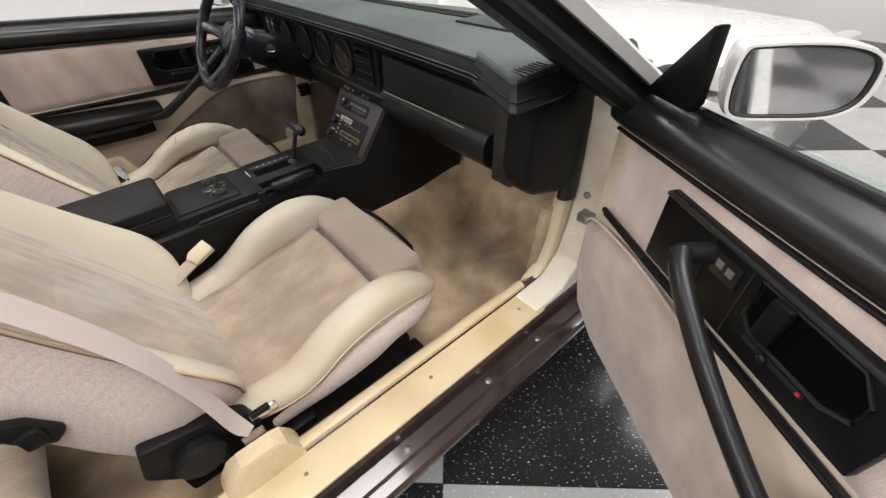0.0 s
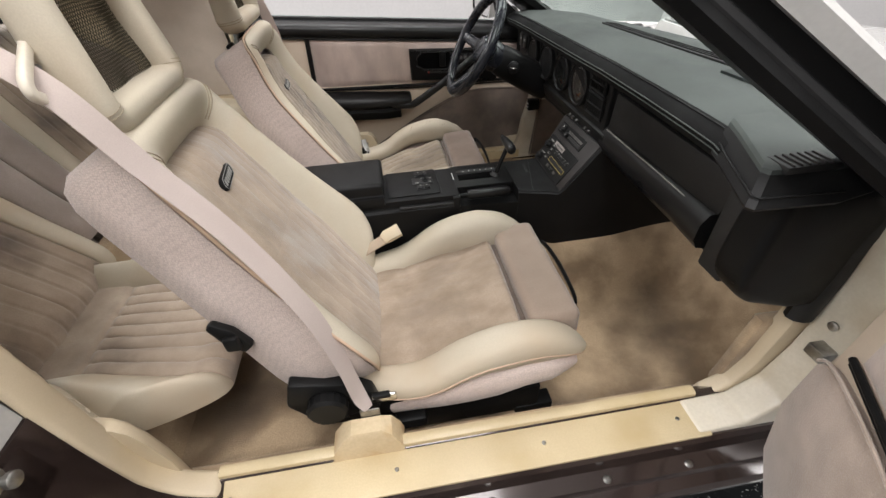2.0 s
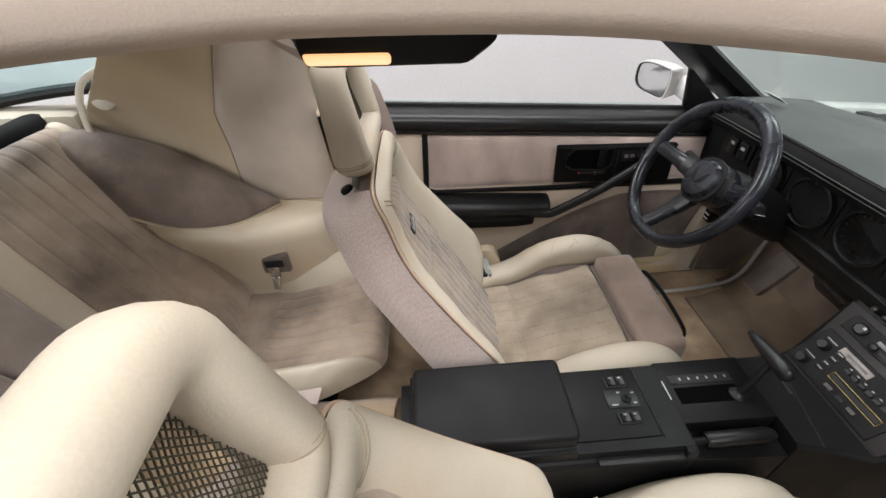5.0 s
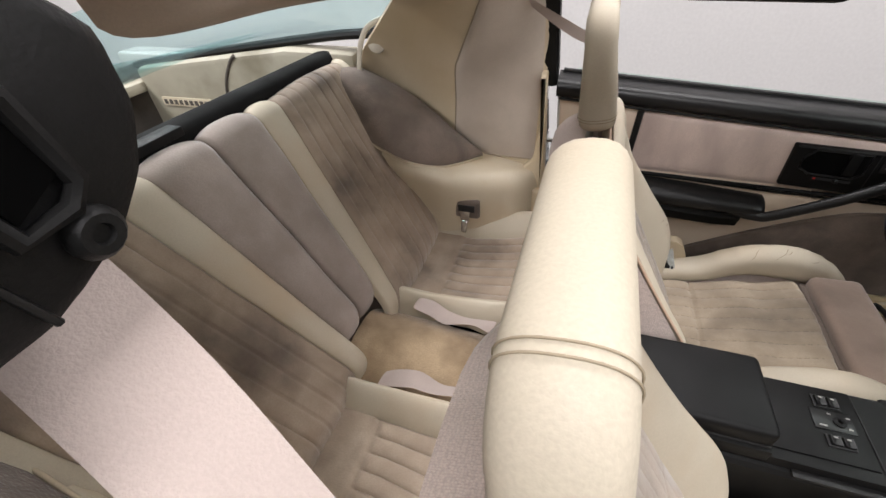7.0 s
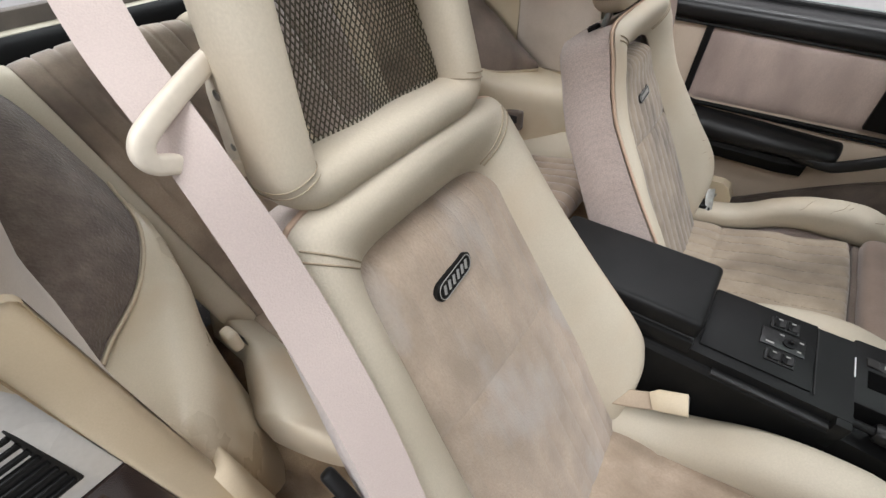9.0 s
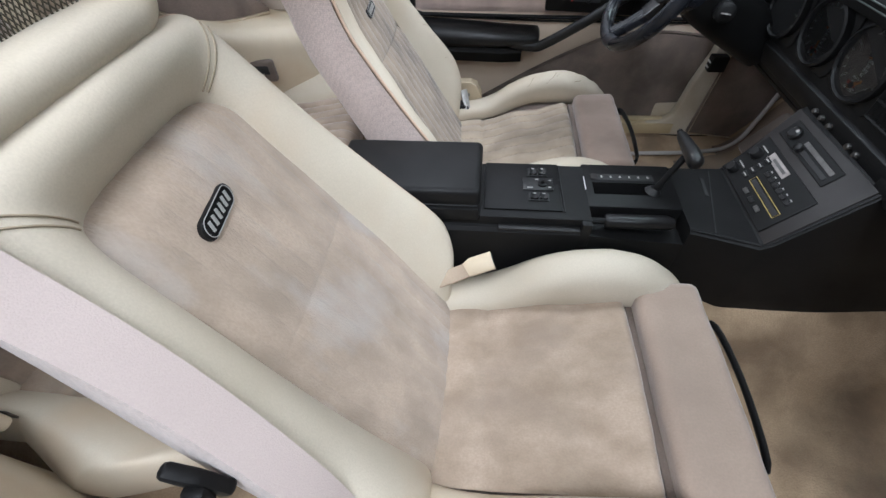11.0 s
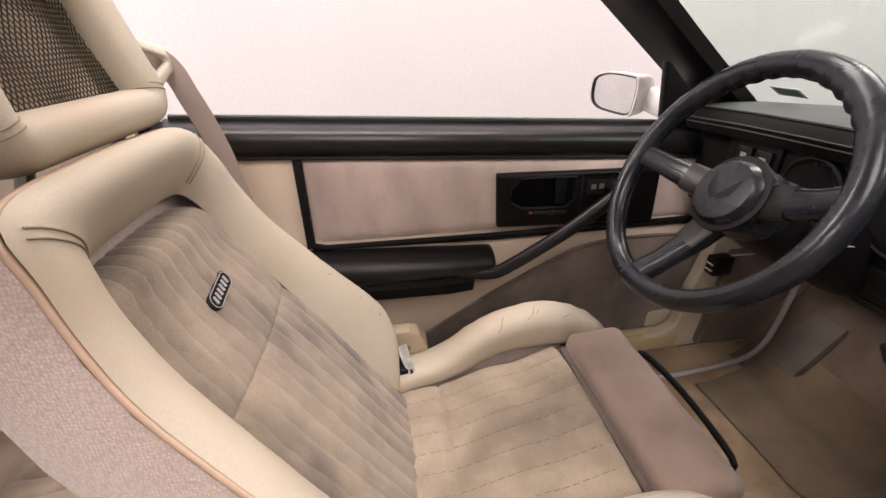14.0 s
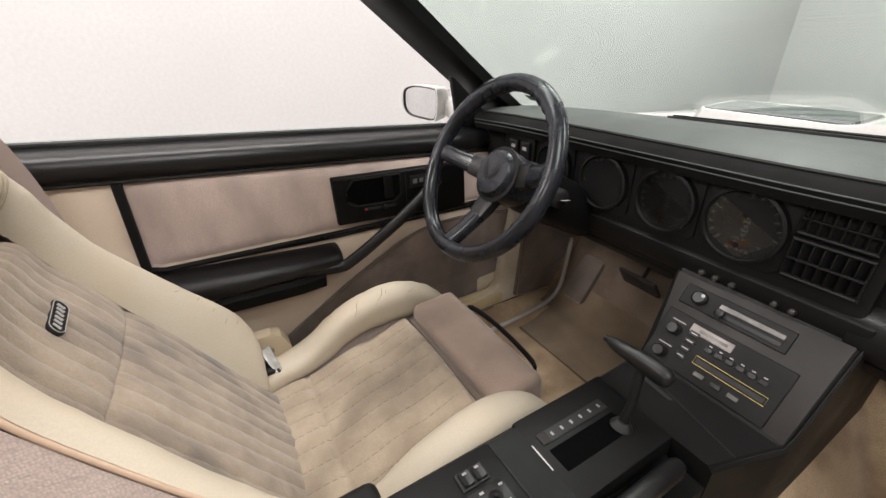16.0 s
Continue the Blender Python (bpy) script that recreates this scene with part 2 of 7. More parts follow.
def part(name, bm, material, parent, label="", sharp=40, kind=""):
    me = bpy.data.meshes.new(name)
    bmesh.ops.recalc_face_normals(bm, faces=bm.faces)
    for f in bm.faces:
        f.smooth = True
    for e in bm.edges:
        if len(e.link_faces) == 2 and e.calc_face_angle(0) > radians(sharp):
            e.smooth = False
    bm.to_mesh(me)
    bm.free()
    me.materials.append(material)
    o = new(name, me)
    if parent:
        o.parent = parent
        o.matrix_parent_inverse = place_of(parent).inverted()
    if label or kind:
        tagged(o, label, kind=kind)
    return o


def place_of(o):
    m = o.matrix_basis
    return place_of(o.parent) @ o.matrix_parent_inverse @ m if o.parent else m


def thing(name, base, label, category, group="", kind=""):
    o = new(name)
    o.location = base
    o.empty_display_size = 0.05
    return tagged(o, label, category, group, kind)


def struct(name, bm, material, label="", category="", sharp=40):
    o = part(name, bm, material, None, "", sharp)
    return tagged(o, label, category, kind="structure")


def loft(rings, closed=True, caps=True, bm=None):
    bm = bm or bmesh.new()
    vs = [[bm.verts.new(p) for p in r] for r in rings]
    n = len(rings[0])
    for a, b in zip(vs, vs[1:]):
        for i in range(n if closed else n - 1):
            j = (i + 1) % n
            bm.faces.new((a[i], a[j], b[j], b[i]))
    if caps and closed:
        bm.faces.new(vs[0][::-1])
        bm.faces.new(vs[-1])
    return bm


def sweep(path, radii, nrm, n=14, closed=False, power=1.0, bm=None):
    """A tube along path; radii: (a, b) along the side and along nrm, one or per point."""
    path = [V(p) for p in path]
    k = len(path)
    if isinstance(radii, (int, float)):
        radii = (radii, radii)
    if isinstance(radii, tuple):
        radii = [radii] * k
    rings = []
    for i, p in enumerate(path):
        a, b = path[i - 1] if (i or closed) else path[i], path[(i + 1) % k] if (i < k - 1 or closed) else path[i]
        t = (b - a).normalized()
        side = t.cross(V(nrm)).normalized()
        up = side.cross(t).normalized()
        ra, rb = radii[i]
        ring = []
        for j in range(n):
            w = 2 * math.pi * j / n
            c, s = math.cos(w), math.sin(w)
            ring.append(p + side * (ra * math.copysign(abs(c) ** power, c)) + up * (rb * math.copysign(abs(s) ** power, s)))
        rings.append(ring)
    if closed:
        bm = loft(rings + [rings[0]], True, False, bm)
        bmesh.ops.remove_doubles(bm, verts=bm.verts, dist=1e-6)
        return bm
    return loft(rings, True, True, bm)


def smooth_path(pts, n=6, closed=False):
    pts = [V(p) for p in pts]
    k = len(pts)
    out = []
    for i in range(k if closed else k - 1):
        p0 = pts[(i - 1) % k] if (i or closed) else pts[0]
        p1, p2 = pts[i], pts[(i + 1) % k]
        p3 = pts[(i + 2) % k] if (i < k - 2 or closed) else pts[-1]
        for j in range(n):
            t = j / n
            out.append(0.5 * (2 * p1 + (p2 - p0) * t + (2 * p0 - 5 * p1 + 4 * p2 - p3) * t * t + (3 * p1 - p0 - 3 * p2 + p3) * t ** 3))
    if not closed:
        out.append(pts[-1])
    return out


def smooth_vals(vals, n=6):
    return [tuple(v) for v in smooth_path([(a, b, 0) for a, b in vals], n)] and [(p.x, p.y) for p in smooth_path([(a, b, 0) for a, b in vals], n)]


def box(x0, x1, y0, y1, z0, z1, bev=0.004, seg=2, m=None, bm=None):
    b = bmesh.new()
    bmesh.ops.create_cube(b, size=1)
    bmesh.ops.transform(b, matrix=Matrix.Translation(((x0 + x1) / 2, (y0 + y1) / 2, (z0 + z1) / 2)) @ Matrix.Diagonal((abs(x1 - x0), abs(y1 - y0), abs(z1 - z0), 1)), verts=b.verts)
    if bev:
        bmesh.ops.bevel(b, geom=b.edges[:] + b.verts[:], offset=bev, segments=seg, affect="EDGES", profile=0.5)
    if m:
        bmesh.ops.transform(b, matrix=m, verts=b.verts)
    return join(bm, b)


def join(bm, b):
    if bm is None:
        return b
    me = bpy.data.meshes.new("tmp")
    b.to_mesh(me)
    b.free()
    bm.from_mesh(me)
    bpy.data.meshes.remove(me)
    return bm


def prism(poly, f, t0, t1, bev=0.0, seg=2, bm=None):
    """poly: 2D points; f(u, v, t) gives the place; extruded from t0 to t1."""
    b = loft([[f(u, v, t0) for u, v in poly], [f(u, v, t1) for u, v in poly]])
    if bev:
        bmesh.ops.recalc_face_normals(b, faces=b.faces)
        bmesh.ops.bevel(b, geom=b.edges[:] + b.verts[:], offset=bev, segments=seg, affect="EDGES", profile=0.5)
    return join(bm, b)


def XZ(u, v, t):
    return V((u, t, v))


def XY(u, v, t):
    return V((u, v, t))


def YZ(u, v, t):
    return V((t, u, v))


def sheet(f, nu, nv, thick=0.0, bm=None):
    """A surface f(u, v) with u, v from 0 to 1; thick: how far it goes back along its normals."""
    b = bmesh.new()
    g = [[b.verts.new(f(i / nu, j / nv)) for j in range(nv + 1)] for i in range(nu + 1)]
    for i in range(nu):
        for j in range(nv):
            b.faces.new((g[i][j], g[i + 1][j], g[i + 1][j + 1], g[i][j + 1]))
    if thick:
        b.normal_update()
        back = [[b.verts.new(g[i][j].co - g[i][j].normal * thick) for j in range(nv + 1)] for i in range(nu + 1)]
        for i in range(nu):
            for j in range(nv):
                b.faces.new((back[i][j], back[i][j + 1], back[i + 1][j + 1], back[i + 1][j]))
        for i in range(nu):
            b.faces.new((g[i][0], back[i][0], back[i + 1][0], g[i + 1][0]))
            b.faces.new((g[i + 1][nv], back[i + 1][nv], back[i][nv], g[i][nv]))
        for j in range(nv):
            b.faces.new((g[0][j + 1], back[0][j + 1], back[0][j], g[0][j]))
            b.faces.new((g[nu][j], back[nu][j], back[nu][j + 1], g[nu][j + 1]))
    return join(bm, b)


def lathe(profile, c, axis, n=24, bm=None):
    """profile: (radius, height) points turned round the axis through c."""
    axis = V(axis).normalized()
    q = axis.to_track_quat("Z", "Y").to_matrix()
    rings = [[V(c) + q @ V((r * math.cos(2 * math.pi * j / n), r * math.sin(2 * math.pi * j / n), h)) for j in range(n)] for r, h in profile]
    return join(bm, loft(rings))


def lerp(a, b, t):
    return a + (b - a) * t


def curve(pts, x):
    """Smooth interpolation through (x, y) points."""
    if x <= pts[0][0]:
        return pts[0][1]
    for (a, p), (b, q) in zip(pts, pts[1:]):
        if x <= b:
            t = (x - a) / (b - a)
            t = t * t * (3 - 2 * t)
            return p + (q - p) * t
    return pts[-1][1]


def linear(pts, x):
    if x <= pts[0][0]:
        return pts[0][1]
    for (a, p), (b, q) in zip(pts, pts[1:]):
        if x <= b:
            return p + (q - p) * (x - a) / (b - a)
    return pts[-1][1]


def wire(path, r, material, parent, name="piping", label="", n=6, closed=False, nrm=(0.3, 0.2, 1)):
    return part(name, sweep(path, r, nrm, n, closed), material, parent, label, 80)


# ---- room ----
b = bmesh.new()
box(-7, 6.3, -6, 2.3, -0.05, -0.005, 0, bm=b)
struct("floor", b, RUBBER, "dark floor bed under vinyl tiles", "floor")
for nm, q in (("wall_north", (-7, 6.0, 2.3, 2.45)), ("wall_south", (-7, 6.0, -6.15, -6)), ("wall_east", (6.0, 6.15, -6.15, 2.45)), ("wall_west", (-7.15, -7, -6.15, 2.45))):
    struct(nm, box(*q, -0.05, 3.4, 0), WALL, "plain white painted showroom wall", "wall")
struct("ceiling", box(-7.15, 6.15, -6.15, 2.45, 3.4, 3.5, 0), CEIL, "plain white showroom ceiling", "ceiling")


# ---- car shell ----
car = thing("car_body", (0, 0, 0.1), "white coupe body with dark brown lower sides and open roof panels", "car")


def belt(x):
    return 0.868 + (0.5 - x) * 0.0785


# carpeted floor
def carpet_z(x, y):
    a = abs(y)
    z = 0.205 + 0.008 * noise.noise((x * 6, y * 6, 0))
    z += curve([(0.12, 0.18), (0.30, 0.0)], a) * curve([(-1.2, 1.0), (0.5, 1.0), (1.1, 1.25)], x)
    z += curve([(0.60, 0.0), (0.69, 0.145 if y < 0 else 0.05)], a)
    z = max(z, 0.205 + curve([(0.74, 0.0), (0.84, 0.03), (1.12, 0.36)], x))
    z = max(z, 0.205 + curve([(-0.62, 0.16), (-0.53, 0.0)], x))
    return z


part("carpet", sheet(lambda u, v: V((lerp(-0.95, 1.14, u), lerp(-0.69, 0.69, v), carpet_z(lerp(-0.95, 1.14, u), lerp(-0.69, 0.69, v)))), 90, 60, 0.01), CARPET, car, "worn beige-brown loop carpet with dark stains")
part("firewall", box(1.12, 1.16, -0.74, 0.74, 0.2, 0.825, 0.005), BLACK, car)

for o in (-1, 1):
    prof = [(0.685, 0.20), (0.685, 0.352), (0.700, 0.366), (0.715, 0.362), (0.722, 0.356), (0.795, 0.352), (0.803, 0.345), (0.806, 0.312), (0.836, 0.306), (0.841, 0.296), (0.862, 0.292), (0.870, 0.284), (0.871, 0.274), (0.858, 0.255), (0.82, 0.17), (0.69, 0.15)]
    dr = 0.0 if o < 0 else -0.055
    part("sill", loft([[V((x, o * y, z + dr)) for y, z in prof] for x in (-0.46, 0.0, 0.5, 0.84)]), BROWN, car, "dark brown painted rocker panel", 25)
    part("sill_plate", prism([(-0.343, 0.701), (0.655, 0.701), (0.655, 0.797), (-0.330, 0.797)], lambda u, v, t: V((u, o * v, t)), 0.352 + dr, 0.3605 + dr, 0.003), SCUFF, car, "cream ribbed sill plate")
    part("sill_trim", sweep([(-0.35, o * 0.70, 0.362 + dr), (0.1, o * 0.70, 0.364 + dr), (0.67, o * 0.70, 0.362 + dr)], (0.013, 0.012), (0, 0, 1), 10, power=0.7), SCUFF, car, "cream inner sill trim")
    part("sill_inner_trim", prism([(-0.42, 0.23), (0.67, 0.23), (0.67, 0.358 + 1.6 * dr), (-0.42, 0.358 + 1.6 * dr)], lambda u, v, t: V((u, o * t, v)), 0.676, 0.690, 0.004), CARPET, car)
    if o > 0:
        part("sill_inner_cap", prism([(-0.42, 0.266), (0.70, 0.266), (0.70, 0.308), (-0.42, 0.308)], lambda u, v, t: V((u, o * t, v)), 0.672, 0.690, 0.005), SCUFF, car, "cream inner sill cap")
    for sx in (-0.321, 0.0, 0.305, 0.602):
        part("screw", lathe([(0.0045, 0), (0.0045, 0.0015), (0.003, 0.003), (0.0005, 0.0032)], (sx, o * 0.753, 0.360 + dr), (0, 0, 1), 10), STEEL, car)
    for sx in (-0.28, -0.15, 0.18, 0.42, 0.60):
        part("rocker_bolt", lathe([(0.009, 0), (0.009, 0.003), (0.006, 0.006), (0.001, 0.0065)], (sx, o * 0.824, 0.306 + dr), (0, 0, 1), 12), STEEL, car)
    # front jamb: painted hinge pillar curving up from the sill
    pts = [(0.625, 0.352), (0.63, 0.364), (0.735, 0.370), (0.79, 0.425), (0.815, 0.52), (0.822, 0.62), (0.815, 0.74), (0.802, 0.85), (0.83, 0.862), (0.86, 0.80), (0.87, 0.30), (0.625, 0.30)]
    part("hinge_pillar", prism(pts, lambda u, v, t: V((u, o * t, v)), 0.715, 0.79, 0.006), JAMB, car, "cream-white painted hinge pillar")
    pts = [(0.68, 0.30), (0.70, 0.355), (0.75, 0.385), (0.775, 0.45), (0.79, 0.60), (0.80, 0.60), (0.85, 0.6), (0.85, 0.30)] if o < 0 else [(0.60, 0.260), (0.60, 0.310), (0.66, 0.316), (0.684, 0.335), (0.695, 0.38), (0.705, 0.45), (0.728, 0.54), (0.75, 0.66), (0.84, 0.66), (0.84, 0.260)]
    # Left trim uses the paler JAMB: light falling on it is put into its colour.
    part("kick_trim", prism(pts, lambda u, v, t: V((u, o * t, v)), 0.675, 0.713, 0.008), TRIM if o < 0 else JAMB, car, "cream kick panel trim")
    # rear quarter: outer skin, jamb, inner trim
    pts = [(-0.43, 0.13), (-0.43, 0.33), (-0.455, 0.45), (-0.475, 0.62), (-0.49, 0.80), (-0.50, 0.93), (-2.3, 0.97), (-2.3, 0.13)]
    low = [(-0.39, 0.13), (-0.395, 0.325), (-0.418, 0.352), (-0.438, 0.40), (-0.452, 0.48), (-0.462, 0.60), (-0.471, 0.70), (-2.3, 0.70), (-2.3, 0.13)]
    up = [(-0.471, 0.702), (-0.478, 0.76), (-0.487, 0.90), (-0.49, 0.935), (-2.3, 0.955), (-2.3, 0.702)]
    part("quarter_panel_lower", prism(low, lambda u, v, t: V((u, o * t, v)), 0.765, 0.885, 0.012), BROWN, car, "dark brown lower quarter panel")
    part("quarter_panel_upper", prism(up, lambda u, v, t: V((u, o * t, v)), 0.765, 0.88, 0.015), WHITE, car, "white upper quarter panel")
    pts = [(-0.345, 0.25), (-0.345, 0.364), (-0.375, 0.372), (-0.402, 0.388), (-0.426, 0.412), (-0.443, 0.448), (-0.452, 0.50), (-0.457, 0.58), (-0.462, 0.68), (-0.467, 0.78), (-0.474, 0.87), (-0.483, 0.95), (-0.492, 0.95), (-0.486, 0.78), (-0.50, 0.68), (-0.56, 0.62), (-0.56, 0.25)]
    part("rear_jamb_trim", prism(pts, lambda u, v, t: V((u, o * t, v)), 0.690, 0.744, 0.012, 3), TRIM, car, "cream lock pillar trim")
    # windscreen pillar: trim inside, painted skin outside
    def pillar(x, sec):
        yi, zi = linear([(0.4, 0.628), (0.6, 0.690), (0.9, 0.765)], x) if x > 0.4 else 0.628 + (x - 0.4) * 0.33, 1.155 - (x - 0.4) * 0.67
        yo, zo = 0.742 + (x - 0.4) * 0.30, 1.10 - (x - 0.4) * 0.70
        pin, pout = V((x, yi, zi)), V((x, yo, zo))
        return [V((p.x, o * p.y, p.z)) for p in (pin.lerp(pout, k) + V((0, dy, dz)) for k, dy, dz in sec)]
    xs = [0.15 + 0.07 * k for k in range(11)]
    part("windscreen_pillar", loft([pillar(x, ((0.0, 0.0, 0.0), (0.0, 0.006, -0.030), (0.28, 0.0, -0.030), (0.7, 0.0, -0.014), (1.0, 0.0, -0.004), (1.0, 0.006, 0.010), (0.6, 0.036, 0.016), (0.0, 0.106, 0.010), (0.0, 0.03, 0.016))) for x in xs]), BLACK_D, car, "black inner windscreen pillar trim", 35)
    part("pillar_skin", loft([pillar(x, ((0.0, 0.107, 0.002), (0.0, 0.107, 0.024), (0.0, 0.118, 0.030), (0.0, 0.128, 0.020), (0.0, 0.120, 0.0))) for x in xs[:-1]]), WHITE, car, "white outer pillar skin", 50)
    part("pillar_seal", sweep([pillar(x, ((0.72, 0.022, 0.010),))[0] for x in xs], 0.010, (0.4, 0, 0.9), 8), RUBBER, car)
    # rear pillar with black edge
    part("pillar_edge", sweep(smooth_path([(-0.468, o * 0.778, 0.90), (-0.475, o * 0.765, 0.98), (-0.48, o * 0.735, 1.06), (-0.488, o * 0.672, 1.16), (-0.488, o * 0.600, 1.25)], 3), (0.024, 0.018), (1, 0, 0), 10, power=0.6), BLACK, car, "black door pillar edge trim")

QPAD = mat("pale_beige_pad_cloth", (0.54, 0.465, 0.385), (0.44, 0.375, 0.31), rough=0.9, s1=6, s2=420, bump=0.3, sheen=0.25, stain=(0.36, 0.30, 0.24), s3=3.5)
SEAMQ = mat("pad_seam_thread", (0.36, 0.30, 0.22), rough=0.8, bump=0)
LEDGE = mat("pale_cream_moulding", (0.70, 0.62, 0.48), (0.64, 0.56, 0.42), rough=0.33, s1=4, s2=400, bump=0.08, stain=(0.58, 0.47, 0.32), s3=5)
# inner quarter trim, armrest ledges and wheel housings
for o in (-1, 1):
    def quarter(u, v):
        z = lerp(0.58, 1.30, v)
        x = lerp(-0.485, linear([(0.58, -1.06), (0.97, -1.07), (1.04, -1.0), (1.09, -0.945), (1.17, -0.858), (1.30, -0.74)], z), u)
        y = linear([(0.58, 0.705), (0.72, 0.702), (0.86, 0.692), (0.95, 0.668), (1.05, 0.622), (1.14, 0.580), (1.30, 0.520)], z) - 0.055 * max(0, u - 0.3) * v + 0.02 * (1 - v) * (1 - u)
        yf = linear([(0.58, 0.705), (0.70, 0.705), (0.80, 0.722), (0.90, 0.745), (0.97, 0.748), (1.05, 0.715), (1.15, 0.640), (1.30, 0.530)], z)
        k = max(0, 1 - u / 0.35) ** 1.5
        return V((x, o * lerp(y, yf, k), z))
    part("quarter_trim", sheet(quarter, 16, 24, 0.02 * -o), TRIM, car, "cream vinyl quarter trim panel")

    def pad(u, v):
        p = quarter(lerp(0.02, 0.50 - 0.1 * v, u), lerp(0.13, 0.90, v))
        return p + V((0, -o * (0.004 + 0.008 * min(1, 14 * u * (1 - u)) * min(1, 14 * v * (1 - v))), 0))
    part("quarter_pad", sheet(pad, 16, 20, 0.006 * -o), QPAD, car, "pale beige fabric pad on the quarter trim")
    wire([pad(1.0, 1 - v / 20) for v in range(21)] + [pad(1 - u / 16, 0.0) for u in range(1, 17)], 0.0022, SEAMQ, car, "pad_seam")
    outer = smooth_path([(-1.16, 0.60, 0.985), (-1.05, 0.615, 0.975), (-0.95, 0.640, 0.925), (-0.85, 0.665, 0.850), (-0.75, 0.680, 0.757), (-0.665, 0.680, 0.690)], 5)
    inner = smooth_path([(-1.16, 0.47, 0.86), (-1.05, 0.47, 0.84), (-0.95, 0.475, 0.79), (-0.86, 0.490, 0.738), (-0.76, 0.560, 0.698), (-0.665, 0.678, 0.684)], 5)
    if o < 0:
        outer = [p + V((0, 0.045, 0.03)) for p in outer]
        inner = [p + V((0, 0.05 * min(1, (-0.60 - p.x) / 0.1), 0.004)) for p in inner]
    NH = len(outer) - 1

    def housing(u, v):
        a, b_ = outer[round(u * NH)], inner[round(u * NH)]
        p = a.lerp(b_, v) + V((0.03, -0.02, 0.045)) * math.sin(math.pi * v) * (1 - u) ** 0.4
        p += V((0, 0, 0.003)) * noise.noise(p * 12)
        return V((p.x, o * p.y, p.z))
    # Same carpet on both housings; the right one is darkened to stand for shade.
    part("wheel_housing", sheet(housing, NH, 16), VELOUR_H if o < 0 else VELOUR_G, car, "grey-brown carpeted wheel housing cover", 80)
    wire([V((p.x, o * (p.y - 0.004), p.z - 0.004)) for p in inner], 0.0035, TRIM, car, "housing_edge", "cream edging of the wheel housing cover")
    secs = [(-0.95, (0.70, 0.745), (0.50, 0.765), (0.474, 0.75), (0.470, 0.71), (0.50, 0.60), (0.52, 0.45), (0.53, 0.30)),
            (-0.85, (0.72, 0.725), (0.51, 0.732), (0.486, 0.718), (0.482, 0.685), (0.51, 0.60), (0.528, 0.48), (0.535, 0.30)),
            (-0.75, (0.73, 0.692), (0.56, 0.690), (0.520, 0.682), (0.505, 0.655), (0.520, 0.59), (0.532, 0.49), (0.54, 0.30)),
            (-0.65, (0.74, 0.672), (0.625, 0.670), (0.575, 0.662), (0.548, 0.632), (0.548, 0.57), (0.548, 0.49), (0.552, 0.30)),
            (-0.55, (0.75, 0.655), (0.68, 0.654), (0.640, 0.646), (0.612, 0.615), (0.606, 0.555), (0.605, 0.48), (0.61, 0.28)),
            (-0.50, (0.735, 0.642), (0.705, 0.640), (0.680, 0.632), (0.660, 0.60), (0.655, 0.54), (0.655, 0.46), (0.66, 0.26)),
            (-0.467, (0.730, 0.615), (0.718, 0.613), (0.708, 0.603), (0.700, 0.575), (0.696, 0.52), (0.694, 0.44), (0.696, 0.24))]
    rings = []
    for q in smooth_path([(s_[0], 0, 0) for s_ in secs], 3):
        row = []
        for k in range(1, 8):
            row.append(V((q.x, o * (linear([(s_[0], s_[k][0]) for s_ in secs], q.x) + (0.035 * min(1, max(0, (-0.50 - q.x) / 0.15)) if o < 0 and k > 1 else 0)), linear([(s_[0], s_[k][1]) for s_ in secs], q.x))))
        rings.append(smooth_path(row, 4))
    part("side_ledge", loft(rings, False, False), LEDGE, car, "cream moulded rear armrest ledge", 70)
    part("ledge_end", loft([[V((x, o * y, z)) for x, y in ((-0.50, 0.700), (f, 0.700), (f, 0.684), (f - 0.010, 0.674), (f - 0.03, 0.670), (-0.50, 0.670))] for f, z in ((-0.410, 0.25), (-0.412, 0.44), (-0.422, 0.51), (-0.434, 0.55), (-0.452, 0.570), (-0.475, 0.578))]), TRIM, car, "cream end of the rear armrest ledge", 50)

# roof: header, centre bar, rear roof
HEAD = mat("beige_headliner", (0.57, 0.485, 0.40), (0.53, 0.445, 0.37), rough=0.9, s1=4, s2=400, bump=0.2, sheen=0.2)
part("roof_header", sweep([(0.19, y, 1.262 + 0.02 * (1 - (y / 0.6) ** 2)) for y in (-0.6, -0.3, 0, 0.3, 0.6)], (0.055, 0.03), (0, 0, 1), 12, power=0.6), HEAD, car)
BAR = [(0.26, 1.225, 0.19), (0.15, 1.240, 0.145), (0.04, 1.253, 0.118), (-0.04, 1.262, 0.108), (-0.15, 1.270, 0.102), (-0.30, 1.275, 0.100), (-0.40, 1.273, 0.102), (-0.50, 1.269, 0.108), (-0.62, 1.261, 0.128), (-0.72, 1.252, 0.175), (-0.80, 1.240, 0.25)]
bar_path = smooth_path([(x, 0, z + 0.040) for x, z, w in BAR], 4)
bar_half = [(p.x, 0.046) for p in smooth_path([(w, 0, 0) for x, z, w in BAR], 4)]
part("roof_bar", sweep(bar_path, [(a + 0.012, b) for a, b in bar_half], (0, 0, 1), 28, power=0.5), HEAD, car, "beige trimmed roof centre bar")


def rear_roof(u, v):
    y = lerp(-0.64, 0.64, v)
    x = lerp(-0.50 - 0.14 * max(0, 1 - (y / 0.46) ** 2), -0.98, u)
    return V((x, y, 1.338 - 0.055 * abs(y / 0.64) ** 3 - 0.06 * u * u))


